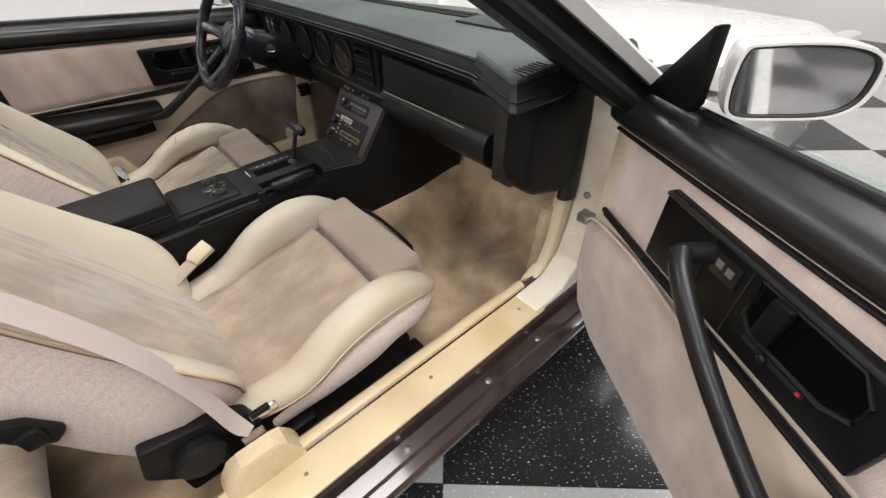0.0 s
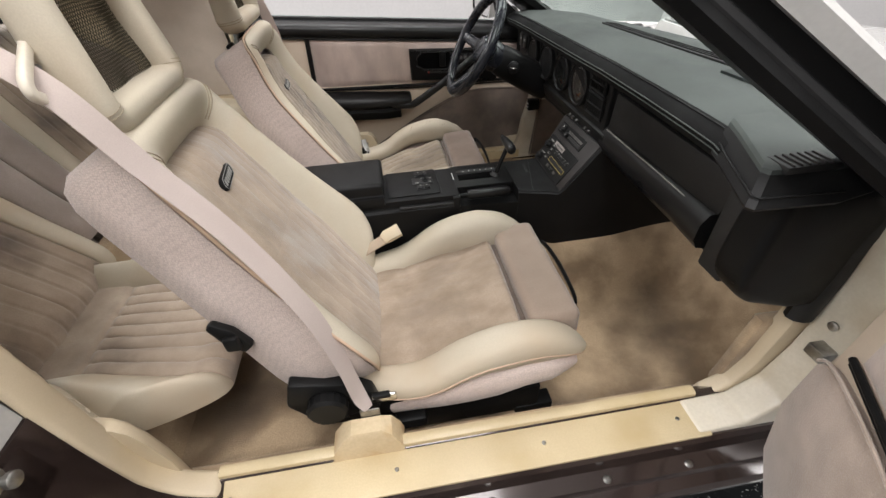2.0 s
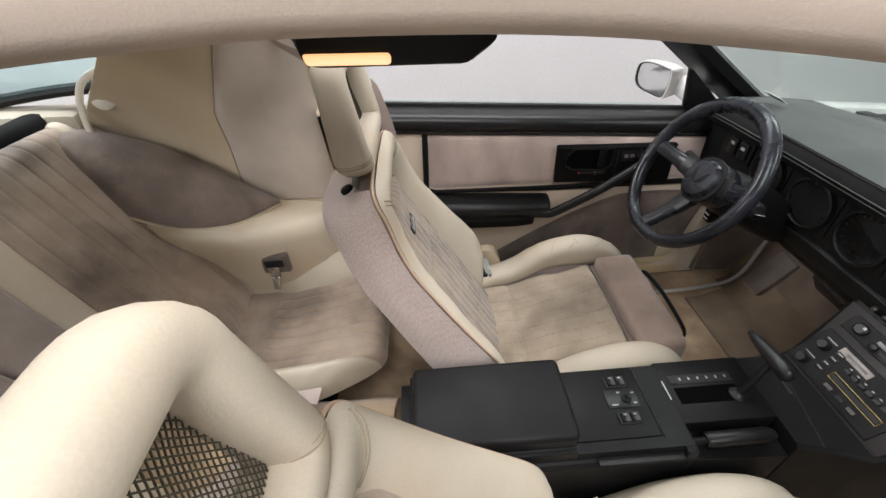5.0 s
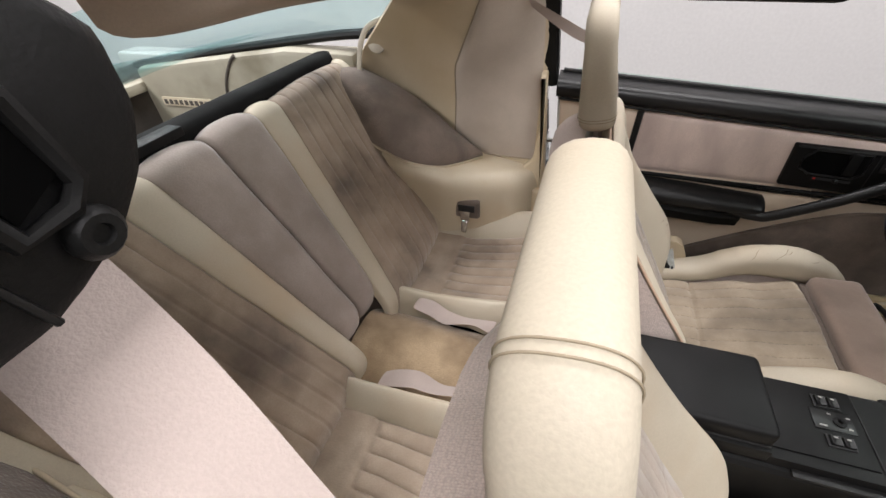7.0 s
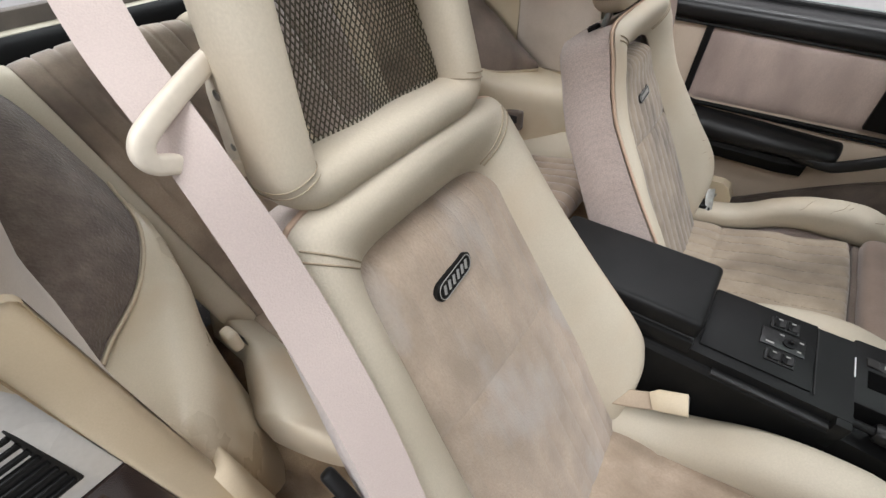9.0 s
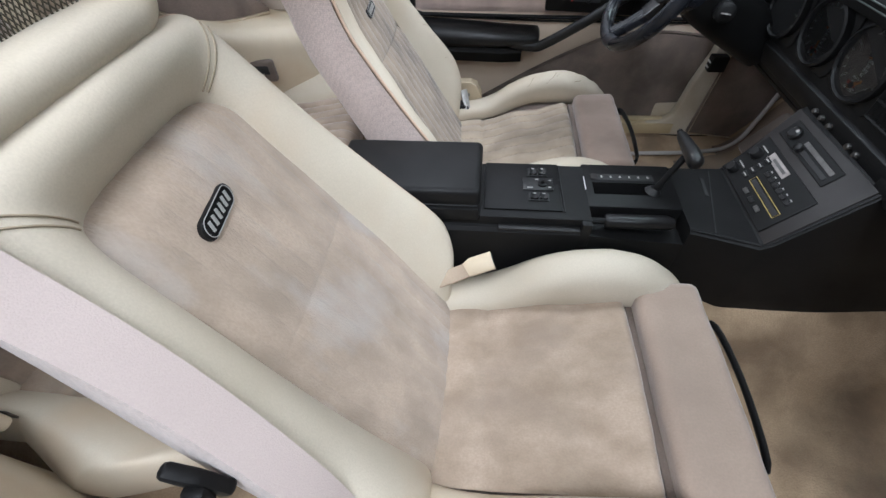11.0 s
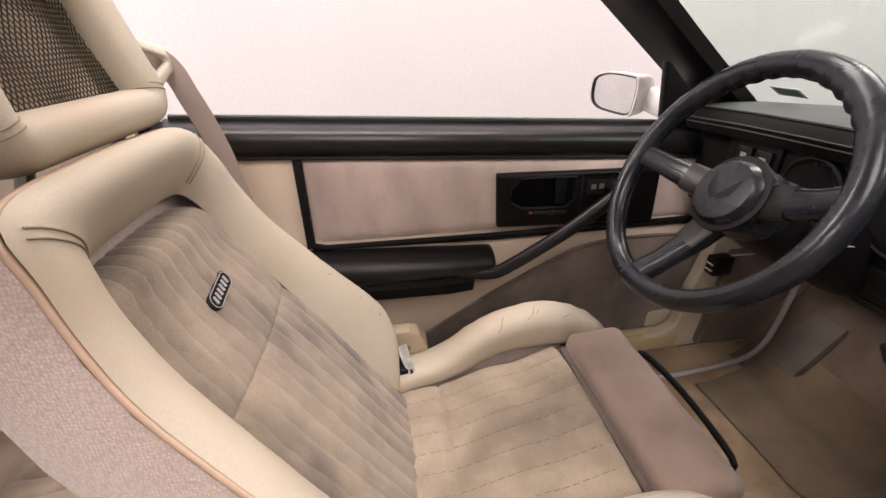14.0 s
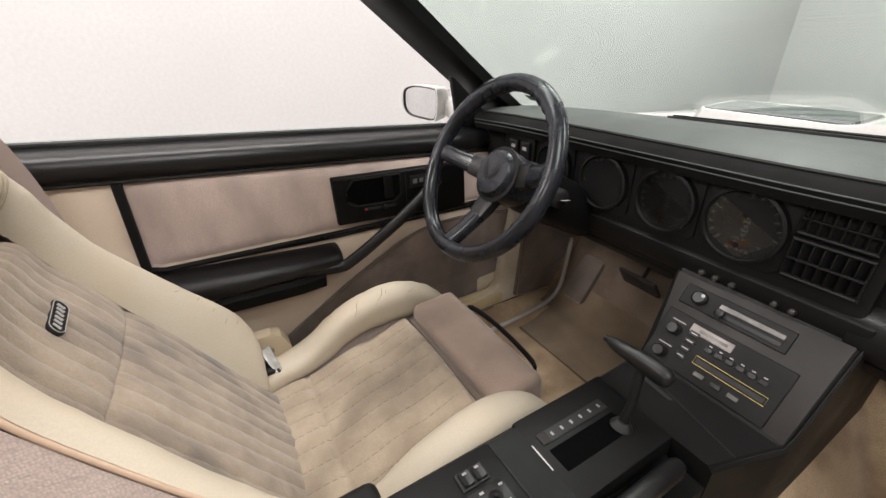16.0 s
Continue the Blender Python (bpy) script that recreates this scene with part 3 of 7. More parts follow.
part("rear_roof", sheet(rear_roof, 10, 28, 0.05), HEAD, car, "beige rear headliner")
part("roof_skin", sheet(lambda u, v: rear_roof(u, v) + V((0, 0, 0.014)), 10, 28, 0.010), WHITE, car)

# windscreen and hatch glass
def screen(u, v):
    """Curved pane from the cowl (u 0) to the roof header (u 1)."""
    c = 2 * v - 1
    xe = lerp(0.93, 0.20, u)
    ye = 0.03 + (0.628 + (xe - 0.4) * (0.31 if xe > 0.4 else 0.33))
    x = xe + (0.20 * (1 - u) + 0.02 * u) * (1 - abs(c) ** 2.2)
    z = 1.155 - (xe - 0.4) * 0.67 + 0.016 + (0.075 * (1 - u) ** 2 + 0.012) * (1 - abs(c) ** 2.2)
    return V((x, ye * c, z))


g = part("windscreen", sheet(screen, 8, 16, 0.005), GLASS, car, "green-tinted windscreen glass")
g.visible_shadow = False
def hatch(u, v):
    """Curved rear pane from the roof (u 0) to the tail (u 1)."""
    x = lerp(-0.84, -2.05, u)
    y = linear([(-2.05, 0.66), (-0.985, 0.645), (-0.84, 0.575)], x)
    z = linear([(-2.05, 0.95), (-1.15, 1.055), (-0.985, 1.072), (-0.93, 1.108), (-0.84, 1.178)], x)
    return V((x, y * (2 * v - 1), z + lerp(0.10, 0.03, u) * math.sin(math.pi * v) ** 0.6))


g = part("hatch_glass", sheet(hatch, 16, 16, 0.005), GLASS_R, car, "tinted rear hatch glass")
g.visible_shadow = False
for o in (-1, 1):
    part("hatch_frame", sweep(smooth_path([(-0.79, o * 0.545, 1.222), (-0.84, o * 0.578, 1.178), (-0.92, o * 0.622, 1.110), (-0.985, o * 0.648, 1.066), (-1.15, o * 0.665, 1.050), (-1.5, o * 0.67, 1.01), (-2.05, o * 0.66, 0.94)], 4), (0.020, 0.015), (0, 0, 1), 8), BLACK, car)
    part("cargo_side", prism([(-1.05, 0.35), (-1.05, 1.015), (-1.3, 1.022), (-2.0, 0.945), (-2.0, 0.35)], lambda u, v, t: V((u, o * t, v)), 0.60, 0.70, 0.02), CARGO, car, "dull beige cargo side trim")
part("cargo_floor", box(-2.1, -1.05, -0.66, 0.66, 0.50, 0.55, 0.01), CARGO_D, car, "dark cargo floor carpet")
part("cargo_tail", box(-2.12, -2.05, -0.66, 0.66, 0.5, 0.95, 0.01), CARGO_D, car)
part("cargo_shade_bar", sweep([(-1.16, -0.62, 0.985), (-1.17, 0, 0.99), (-1.16, 0.62, 0.985)], (0.04, 0.033), (0, 0, 1), 16, power=0.7), MATTE, car, "black rolled cargo shade", 60)

# bonnet and front wings
def bonnet(u, v):
    x = lerp(1.16, 2.7, u)
    y = lerp(-0.84, 0.84, v)
    return V((x, y, 0.834 - 0.13 * u * u - 0.02 * (y / 0.84) ** 2 - 0.06 * max(0, abs(y) - 0.7) / 0.14))


part("bonnet", sheet(bonnet, 20, 30, 0.02), WHITE, car, "glossy white bonnet")
for o in (-1, 1):
    part("front_wing", prism([(0.94, 0.2), (0.94, 0.835), (1.16, 0.812), (2.7, 0.68), (2.7, 0.2)], lambda u, v, t: V((u, o * t, v)), 0.80, 0.875, 0.015), WHITE, car)
part("cowl_grille", sheet(lambda u, v: V((lerp(1.09, 1.20, u), lerp(-0.72, 0.72, v), 0.822 + 0.004 * math.sin(v * 130))), 2, 160, 0.02), BLACK, car, "black cowl grille")

# overhead lamp console
lamp = thing("overhead_lamp", (-0.215, 0, 1.27), "black overhead lamp console with lit warm lens", "lamp")
part("housing", prism([(-0.30, 1.285), (-0.296, 1.250), (-0.285, 1.243), (-0.155, 1.239), (-0.13, 1.256), (-0.125, 1.285)], XZ, -0.055, 0.055, 0.006), BLACK, lamp)
part("lens", prism([(-0.293, 1.256), (-0.290, 1.247), (-0.220, 1.244), (-0.220, 1.253)], XZ, -0.060, -0.050, 0.003), LAMP_ON, lamp, "glowing warm lamp lens")


# ---- dashboard ----
dash = thing("dashboard", (0.85, 0, 0.7), "charcoal padded dashboard with round gauges and vents", "dashboard")
ST = [(0.72, 0.615, 0.885, 0.662, 0.862, 0.668, 0.690, 0.904), (0.58, 0.613, 0.893, 0.662, 0.867, 0.667, 0.690, 0.918), (0.45, 0.612, 0.897, 0.662, 0.870, 0.667, 0.690, 0.926), (0.0, 0.612, 0.905, 0.662, 0.875, 0.667, 0.692, 0.936), (-0.12, 0.612, 0.908, 0.662, 0.875, 0.665, 0.695, 0.938), (-0.35, 0.598, 0.915, 0.655, 0.872, 0.660, 0.700, 0.944), (-0.50, 0.585, 0.920, 0.652, 0.868, 0.656, 0.703, 0.947), (-0.585, 0.577, 0.922, 0.650, 0.866, 0.656, 0.705, 0.949), (-0.608, 0.570, 0.922, 0.648, 0.866, 0.656, 0.705, 0.9485)]


def dash_back(y):
    """Height of the pad where it nears the windscreen."""
    return 0.914 - 0.056 * max(y, -0.5)


def dash_ring(s):
    y, xe, ze, xf, zf, xb, zb, zt = s
    far = min(1.12, 0.92 + 0.2 * (1 - (abs(y) / 0.83) ** 2.2))
    return [V((far, y, lerp(dash_back(y), 0.882 - 0.056 * y, (far - 0.90) / 0.22))), V((min(0.95, far - 0.02), y, dash_back(y))), V((0.80, y, lerp(zt, dash_back(y), 0.30))), V((xe + 0.09, y, zt - 0.004)), V((xe + 0.03, y, ze + 0.012)), V((xe + 0.008, y, ze + 0.004)), V((xe, y, ze - 0.008)), V((xe + 0.002, y, ze - 0.020)), V((xe + 0.010, y, ze - 0.032)), V((xf, y, zf)), V((xb, y, zb)), V((xb + 0.05, y, zb - 0.02)), V((far, y, zb - 0.02))]


# Top paler than the lip below, since its colour carries the sheen.
part("dash_pad", loft([dash_ring(s)[:5] for s in ST], False, False), DASH, dash, "charcoal padded dash top with its sheen in the colour", 22)
part("dash_lip", loft([dash_ring(s)[4:] for s in ST], False, False), MATTE, dash, "black stitched dash lip", 40)
for dx_, dz_ in ((-0.0012, -0.006), (0.0008, -0.015)):
    wire([V((s[1] + dx_, s[0], s[2] + dz_)) for s in ST], 0.0013, DASH, dash, "stitched_seam")
part("dash_cheek", loft([[V((p.x, p.y + k, p.z)) for p in dash_ring(ST[0])] for k in (0.0, 0.006)]), BLACK, dash)
wire([V((s[1] + 0.022, s[0], s[2] + 0.0105)) for s in ST], 0.0016, BLACK, dash, "pad_seam")
# end cap of the passenger side and its vents
pod = [(0.579, -0.582), (0.560, -0.628), (0.516, -0.736), (0.522, -0.746), (0.64, -0.752), (0.72, -0.735), (0.80, -0.700), (0.80, -0.582)]


def pod_rings(levels):
    return [[V((x + (k if x < 0.6 else 0), y + (k if y < -0.7 else 0.5 * k), z)) for x, y in pod] for k, z in levels]


part("dash_end_face", loft(pod_rings(((0.045, 0.892), (0.014, 0.893), (0.004, 0.897), (0.0, 0.903), (0.004, 0.912), (0.022, 0.9385)))), GLOVE, dash, "dark front of the dash end", 30)
part("dash_end_top", loft(pod_rings(((0.0225, 0.9375), (0.025, 0.9440), (0.032, 0.9480), (0.042, 0.9490)))), DASH, dash, "flat-topped end of the dash pad", 30)
wire([V((0.580, -0.590, 0.920)), V((0.563, -0.628, 0.918)), V((0.5195, -0.734, 0.918)), V((0.525, -0.743, 0.918)), V((0.64, -0.749, 0.918))], 0.0018, BLACK, dash, "pad_seam")
part("dash_end", prism([(0.606, 0.895), (0.600, 0.735), (0.610, 0.702), (0.64, 0.672), (0.735, 0.640), (0.79, 0.636), (0.81, 0.70), (0.81, 0.895)], XZ, -0.722, -0.650, 0.018, 4), BLACK_D, dash)
part("dash_end_recess", box(0.63, 0.83, -0.66, -0.60, 0.67, 0.885, 0.006), RUBBER, dash)
dv = part("end_vent", box(0.560, 0.636, -0.730, -0.694, 0.940, 0.9500, 0.001), RUBBER, dash, "black slotted end vent")
for k in range(6):
    part("vent_slat", box(0.567 + k * 0.0112, 0.5705 + k * 0.0112, -0.728, -0.696, 0.9495, 0.9525, 0.0005, 1), CHARCOAL, dv)


def pad_z(x, y):
    """Height of the dash pad top at a place."""
    rows = sorted((s[0], [(p.x, p.z) for p in dash_ring(s)[:5]][::-1]) for s in ST)
    return linear([(yy, linear(r, x)) for yy, r in rows], y)


def on_pad(x0, x1, y0, y1, up):
    return lambda u, v: V((lerp(x0, x1, u), lerp(y0, y1, v), pad_z(lerp(x0, x1, u), lerp(y0, y1, v)) + up))


part("defrost_slot", sheet(on_pad(0.815, 0.868, -0.32, 0.30, 0.004), 6, 30, 0.006), RUBBER, dash, "dark defroster slot")
for k in range(3):
    part("slot_rib", sheet(on_pad(0.826 + 0.014 * k, 0.831 + 0.014 * k, -0.315, 0.295, 0.0065), 1, 30, 0.003), BLACK, dash)
part("speaker_grille", sheet(on_pad(0.762, 0.895, -0.51, -0.335, 0.005), 14, 14, 0.006), MESH, dash, "dark teal-grey speaker grille")
# glovebox
gb = part("glovebox_door", prism([(-0.175, 0.858), (-0.165, 0.765), (-0.590, 0.770), (-0.602, 0.85)], lambda u, v, t: V((0.655 - t, u, v)), 0.0, 0.014, 0.004), GLOVE, dash, "flat black glovebox door")
wire([(0.640, -0.165, 0.760), (0.640, -0.37, 0.7605), (0.638, -0.575, 0.760)], 0.002, STEEL, gb, "trim_line")
part("knee_roll", loft([[V((x + dx, y, z + dz)) for dx, dz in ((0.03, 0.052), (0.0, 0.045), (-0.012, 0.025), (-0.012, -0.01), (0.0, -0.03), (0.05, -0.04), (0.1, 0.0), (0.1, 0.05))] for y, x, z in ((-0.125, 0.658, 0.712), (-0.3, 0.650, 0.714), (-0.5, 0.640, 0.720), (-0.585, 0.630, 0.724))]), BLACK_SOFT, dash, "", 60)
part("lower_panel", prism([(0.70, 0.705), (0.10, 0.705), (0.10, 0.66), (0.70, 0.64)], lambda u, v, t: V((0.655 + t + (0.70 - v) * 0.6, u, v)), 0.0, 0.05, 0.008), BLACK, dash)
part("under_panel", prism([(0.67, 0.67), (0.95, 0.66), (0.95, 0.63), (0.70, 0.64)], XZ, -0.60, 0.70, 0.004), BLACK, dash)
# gauges
part("gauge_panel", box(0.648, 0.675, -0.135, 0.63, 0.735, 0.878, 0.006), BLACK, dash)
part("gauge_ledge", prism([(0.64, 0.735), (0.655, 0.742), (0.69, 0.742), (0.69, 0.690), (0.655, 0.690)], XZ, -0.15, 0.68, 0.004), BLACK, dash)
for by in (0.069, 0.046, 0.020, -0.041, -0.064):
    part("dash_button", lathe([(0.0055, 0), (0.0055, 0.007), (0.004, 0.009), (0.0008, 0.0095)], (0.648, by, 0.712), (-1, 0, 0.15), 12), STEEL_D, dash)


def gauge(gy, gz, gr, needle, red):
    sq = gr + 0.008
    f = part("gauge_frame", prism([(gy - sq, gz - sq + 0.012), (gy - sq + 0.012, gz - sq), (gy + sq - 0.012, gz - sq), (gy + sq, gz - sq + 0.012), (gy + sq, gz + sq - 0.012), (gy + sq - 0.012, gz + sq), (gy - sq + 0.012, gz + sq), (gy - sq, gz + sq - 0.012)], lambda u, v, t: V((0.650 - t, u, v)), 0, 0.006, 0.0015), BLACK, dash)
    c, ax = V((0.644, gy, gz)), V((-1, 0, 0))
    part("bezel", lathe([(gr, 0), (gr + 0.004, 0.0), (gr + 0.004, 0.012), (gr, 0.014), (gr - 0.002, 0.010)], c, ax, 40), BLACK, f)
    part("dial", lathe([(gr - 0.001, 0.0), (gr - 0.001, 0.002), (0.001, 0.0022)], c, ax, 40), DIAL, f)
    tk = bmesh.new()
    for k in range(17):
        a = radians(225 - 270 * k / 16)
        lng = 0.012 if k % 4 == 0 else 0.006
        m = Matrix.Translation(c + V((-0.0028, 0, 0))) @ Matrix.Rotation(-a, 4, "X")
        box(-0.0004, 0.0004, -(gr - 0.005), -(gr - 0.005 - lng), -0.0017, 0.0017, 0, 1, m, tk)
    part("tick_marks", tk, LABELW, f)
    tx = bmesh.new()
    for k in range(3):
        box(c.x - 0.0034, c.x - 0.0026, gy - 0.012 + 0.004 * k, gy + 0.010 - 0.003 * k, gz - gr * 0.45 - k * 0.006, gz - gr * 0.45 - k * 0.006 + 0.0022, 0, 1, None, tx)
    part("print_bars", tx, LABELW, f, "small unreadable dial print")
    if not red:
        rb = bmesh.new()
        for k in range(4):
            a = radians(-45 + 12 * k)
            m = Matrix.Translation(c + V((-0.003, 0, 0))) @ Matrix.Rotation(-a, 4, "X")
            box(-0.0005, 0.0005, -(gr - 0.004), -(gr - 0.010), -0.004, 0.004, 0, 1, m, rb)
        part("red_zone", rb, RED, f)
    if red:
        col_ = bmesh.new()
        for k in range(5):
            w_ = 0.003 + 0.002 * (k % 2)
            box(c.x - 0.0034, c.x - 0.0026, gy - w_ - 0.004, gy + w_ - 0.004, gz + 0.010 - 0.007 * k, gz + 0.0145 - 0.007 * k, 0, 1, None, col_)
        for k in range(5):
            box(c.x - 0.0034, c.x - 0.0026, gy - 0.018 + 0.007 * k, gy - 0.0130 + 0.007 * k, gz - gr * 0.80 + 0.001 * (k % 2), gz - gr * 0.80 + 0.0052, 0, 1, None, col_)
        part("print_column", col_, LABELW, f, "small unreadable dial figures", kind="stuff")
        part("red_bar", box(c.x - 0.0034, c.x - 0.0026, gy - 0.006, gy + 0.014, gz - gr * 0.66, gz - gr * 0.66 + 0.005, 0, 1), RED, f)
    pairs = ((80, 0.30, 0.36), (needle, -0.62, 0.36)) if red else ((needle, 0.15, 0.55),)
    for ang_, dz_, ln in pairs:
        a = radians(ang_)
        d = V((0, -math.cos(a), math.sin(a)))
        p0 = c + V((-0.005, 0, dz_ * gr))
        part("needle", sweep([p0 - d * 0.008, p0 + d * (gr * ln)], [(0.0038, 0.0008), (0.0024, 0.0006)], (1, 0, 0), 6), ORANGE, f, "orange needle")
        part("needle_cap", lathe([(0.0045, 0), (0.0045, 0.002), (0.001, 0.0025)], p0, (-1, 0, 0), 12), BLACK, f)
    g = part("lens", lathe([(gr - 0.001, 0.010), (gr - 0.001, 0.0108), (0.001, 0.012)], c, ax, 32), LENS, f)
    g.visible_shadow = False


VENT_G = mat("grey_vent_blade", (0.006, 0.006, 0.006), (0.0045, 0.0045, 0.0045), rough=0.5, s1=40, bump=0.05, spec=0.12)
ORANGE = mat("orange_needle_plastic", (0.75, 0.30, 0.08), rough=0.4, bump=0)
gauge(0.435, 0.812, 0.047, 150, False)
gauge(0.295, 0.812, 0.053, 105, False)
gauge(0.160, 0.815, 0.052, 95, True)
gauge(0.032, 0.817, 0.055, 40, True)
sw = part("light_switch_panel", box(0.640, 0.652, 0.505, 0.60, 0.79, 0.86, 0.004), BLACK, dash)
for k in range(2):
    part("switch", box(0.632, 0.642, 0.515 + 0.042 * k, 0.548 + 0.042 * k, 0.802, 0.848, 0.003), BLACK_SOFT, sw)
    part("switch_mark", box(0.6312, 0.6322, 0.524 + 0.042 * k, 0.538 + 0.042 * k, 0.828, 0.836, 0, 1), DIM, sw)


def vent(y0, y1, z0, z1, tilt, blade):
    v = part("air_vent", prism([(y0, z0), (y1, z0), (y1, z1), (y0, z1)], lambda u, w, t: V((0.652 - t, u, w)), 0, 0.003, 0.001), RUBBER, dash, "black slatted air vent")
    fr = [V((0.640, y0, z0)), V((0.640, y1, z0)), V((0.640, y1, z1)), V((0.640, y0, z1))]
    part("vent_frame", sweep(fr, 0.004, (1, 0, 0), 8, True), BLACK, v)
    for k in range(7):
        yy = lerp(y0, y1, (k + 0.5) / 7)
        m = Matrix.Translation((0.644, yy, 0)) @ Matrix.Rotation(radians(tilt), 4, "Z")
        part("vent_blade", box(-0.010, 0.008, -0.0012, 0.0012, z0 + 0.003, z1 - 0.003, 0.0006, 1, m), blade, v)
    part("vent_bar", box(0.634, 0.640, y0, y1, (z0 + z1) / 2 - 0.0015, (z0 + z1) / 2 + 0.0015, 0.0008, 1), BLACK, v)


vent(-0.120, -0.034, 0.832, 0.876, 25, BLACK)
vent(-0.120, -0.034, 0.766, 0.822, -42, VENT_G)

# ---- centre console ----
con = thing("centre_console", (0.1, -0.01, 0.3), "black plastic centre console with padded armrest lid", "console")
cy = -0.012
secs = [(-0.29, -0.104, 0.086, 0.565), (0.04, -0.106, 0.086, 0.567), (0.255, -0.107, 0.086, 0.567)]
part("rear_body", loft([[V((x, y, z)) for y, z in ((a, 0.30), (a, h - 0.030), (a + 0.006, h - 0.022), (a + 0.012, h - 0.02), (a + 0.014, h), (b - 0.010, h), (b, h - 0.010), (b, 0.30))] for x, a, b, h in secs]), BLACK, con, "", 25)
# front body around the hand brake recess
part("front_floor", loft([[V((x, y, z)) for y, z in ((a, 0.28), (a, h), (b, h), (b, 0.28))] for x, a, b, h in ((0.253, -0.105, 0.086, 0.535), (0.44, -0.110, 0.086, 0.528))]), BLACK, con, "", 25)
part("shift_deck", prism([(0.253, -0.053), (0.44, -0.053), (0.44, 0.086), (0.253, 0.086)], XY, 0.525, 0.568, 0.005), BLACK, con)
part("recess_rear_wall", box(0.236, 0.257, -0.107, -0.05, 0.50, 0.566, 0.004), BLACK, con)
part("nose", loft([[V((x, a, 0.28)), V((x, a, h - 0.008)), V((x, a + 0.008, h)), V((x, b - 0.008, h)), V((x, b, h - 0.008)), V((x, b, 0.28))] for x, a, b, h in ((0.434, -0.111, 0.086, 0.568), (0.47, -0.121, 0.086, 0.568), (0.545, -0.145, 0.088, 0.568), (0.56, -0.147, 0.088, 0.581), (0.65, -0.150, 0.112, 0.702), (0.70, -0.150, 0.115, 0.71), (0.95, -0.150, 0.115, 0.70))]), BLACK, con, "", 25)
wire([(0.434, -0.109, 0.5675), (0.47, -0.119, 0.5685), (0.545, -0.143, 0.5685), (0.56, -0.145, 0.5815), (0.648, -0.148, 0.7015)], 0.0014, BLACK, con, "edge_bead")
lid = part("lid", box(-0.262, 0.036, -0.092, 0.077, 0.585, 0.630, 0.013, 4), BLACK, con, "black padded vinyl armrest lid")
part("lid_base", box(-0.27, 0.034, -0.100, 0.082, 0.560, 0.590, 0.004), BLACK, con)
part("lid_seam", box(-0.255, 0.030, -0.0935, 0.0785, 0.592, 0.595, 0.001, 1), RUBBER, lid)
plate = part("switch_plate", box(0.044, 0.201, -0.072, 0.077, 0.565, 0.5705, 0.0015), BLACK, con)
wire([(0.203, 0.074, 0.5685), (0.204, 0.0, 0.569), (0.206, -0.074, 0.5685)], 0.0012, RUBBER, con, "joint")
for a0, a1 in ((0.031, 0.057), (-0.047, -0.023)):
    s_ = part("window_switch", box(0.134, 0.176, a0, a1, 0.570, 0.5735, 0.001), RUBBER, plate, "window switch pair")
    for k in (0, 1):
        part("rocker", prism([(0.138 + 0.019 * k, 0.5725), (0.138 + 0.019 * k, 0.580), (0.146 + 0.019 * k, 0.5755), (0.154 + 0.019 * k, 0.579), (0.154 + 0.019 * k, 0.5725)], XZ, a0 + 0.003, a1 - 0.003, 0.0008, 1), BLACK_SOFT, s_)
        part("rocker_mark", box(0.143 + 0.019 * k, 0.149 + 0.019 * k, a1 - 0.009, a1 - 0.006, 0.5782, 0.5788, 0, 1), DIM, s_)
js = part("mirror_switch", box(0.124, 0.187, -0.014, 0.026, 0.5700, 0.5728, 0.0012), BLACK_SOFT, plate, "mirror joystick panel")
part("joystick", lathe([(0.010, 0), (0.010, 0.003), (0.004, 0.005), (0.0035, 0.010), (0.001, 0.011)], (0.165, 0.005, 0.5725), (0, 0, 1), 14), BLACK, js)
for k, (mx, my) in enumerate(((0.132, -0.008), (0.138, -0.008), (0.178, 0.016), (0.150, 0.018), (0.176, -0.006))):
    part("switch_mark", box(mx, mx + 0.006, my, my + 0.003, 0.5728, 0.5733, 0, 1), DIM, js)
# shifter
part("indicator_strip", box(0.278, 0.398, 0.030, 0.050, 0.5675, 0.5695, 0.001), RUBBER, con)
for k in range(6):
    part("gear_mark", box(0.290 + 0.019 * k, 0.2935 + 0.019 * k, 0.037, 0.043, 0.5695, 0.5702, 0, 1), DIM, con)
part("gear_lens", box(0.268, 0.284, 0.031, 0.049, 0.5690, 0.5706, 0.0005, 1), CHARCOAL, con)
part("gate", box(0.270, 0.396, -0.014, 0.022, 0.5675, 0.5690, 0.001), VOID, con, "flat black plate for the shaded shifter slot")
part("accent_line", box(0.2535, 0.2550, -0.002, 0.040, 0.5675, 0.5688, 0, 1), LABELW, con)
sh = thing("gear_selector", (0.392, -0.002, 0.57), "black T-handled automatic gear selector", "gear selector")
part("stalk", sweep([(0.388, -0.003, 0.566), (0.402, -0.001, 0.605), (0.427, 0.010, 0.655)], [(0.009, 0.008), (0.006, 0.006), (0.007, 0.007)], (1, 0, 0), 10), BLACK, sh)
part("boot", lathe([(0.017, 0), (0.014, 0.005), (0.009, 0.010)], (0.388, -0.003, 0.5685), (0.2, 0, 1), 14), RUBBER, sh)
part("handle", sweep(smooth_path([(0.428, 0.070, 0.660), (0.428, 0.058, 0.660), (0.429, 0.030, 0.660), (0.430, 0.000, 0.660), (0.430, -0.024, 0.659), (0.430, -0.032, 0.658)], 4), smooth_vals([(0.007, 0.007), (0.010, 0.010), (0.012, 0.013), (0.014, 0.0155), (0.0135, 0.015), (0.007, 0.008)], 4), (0, 0, 1), 14), BLACK_SOFT, sh)
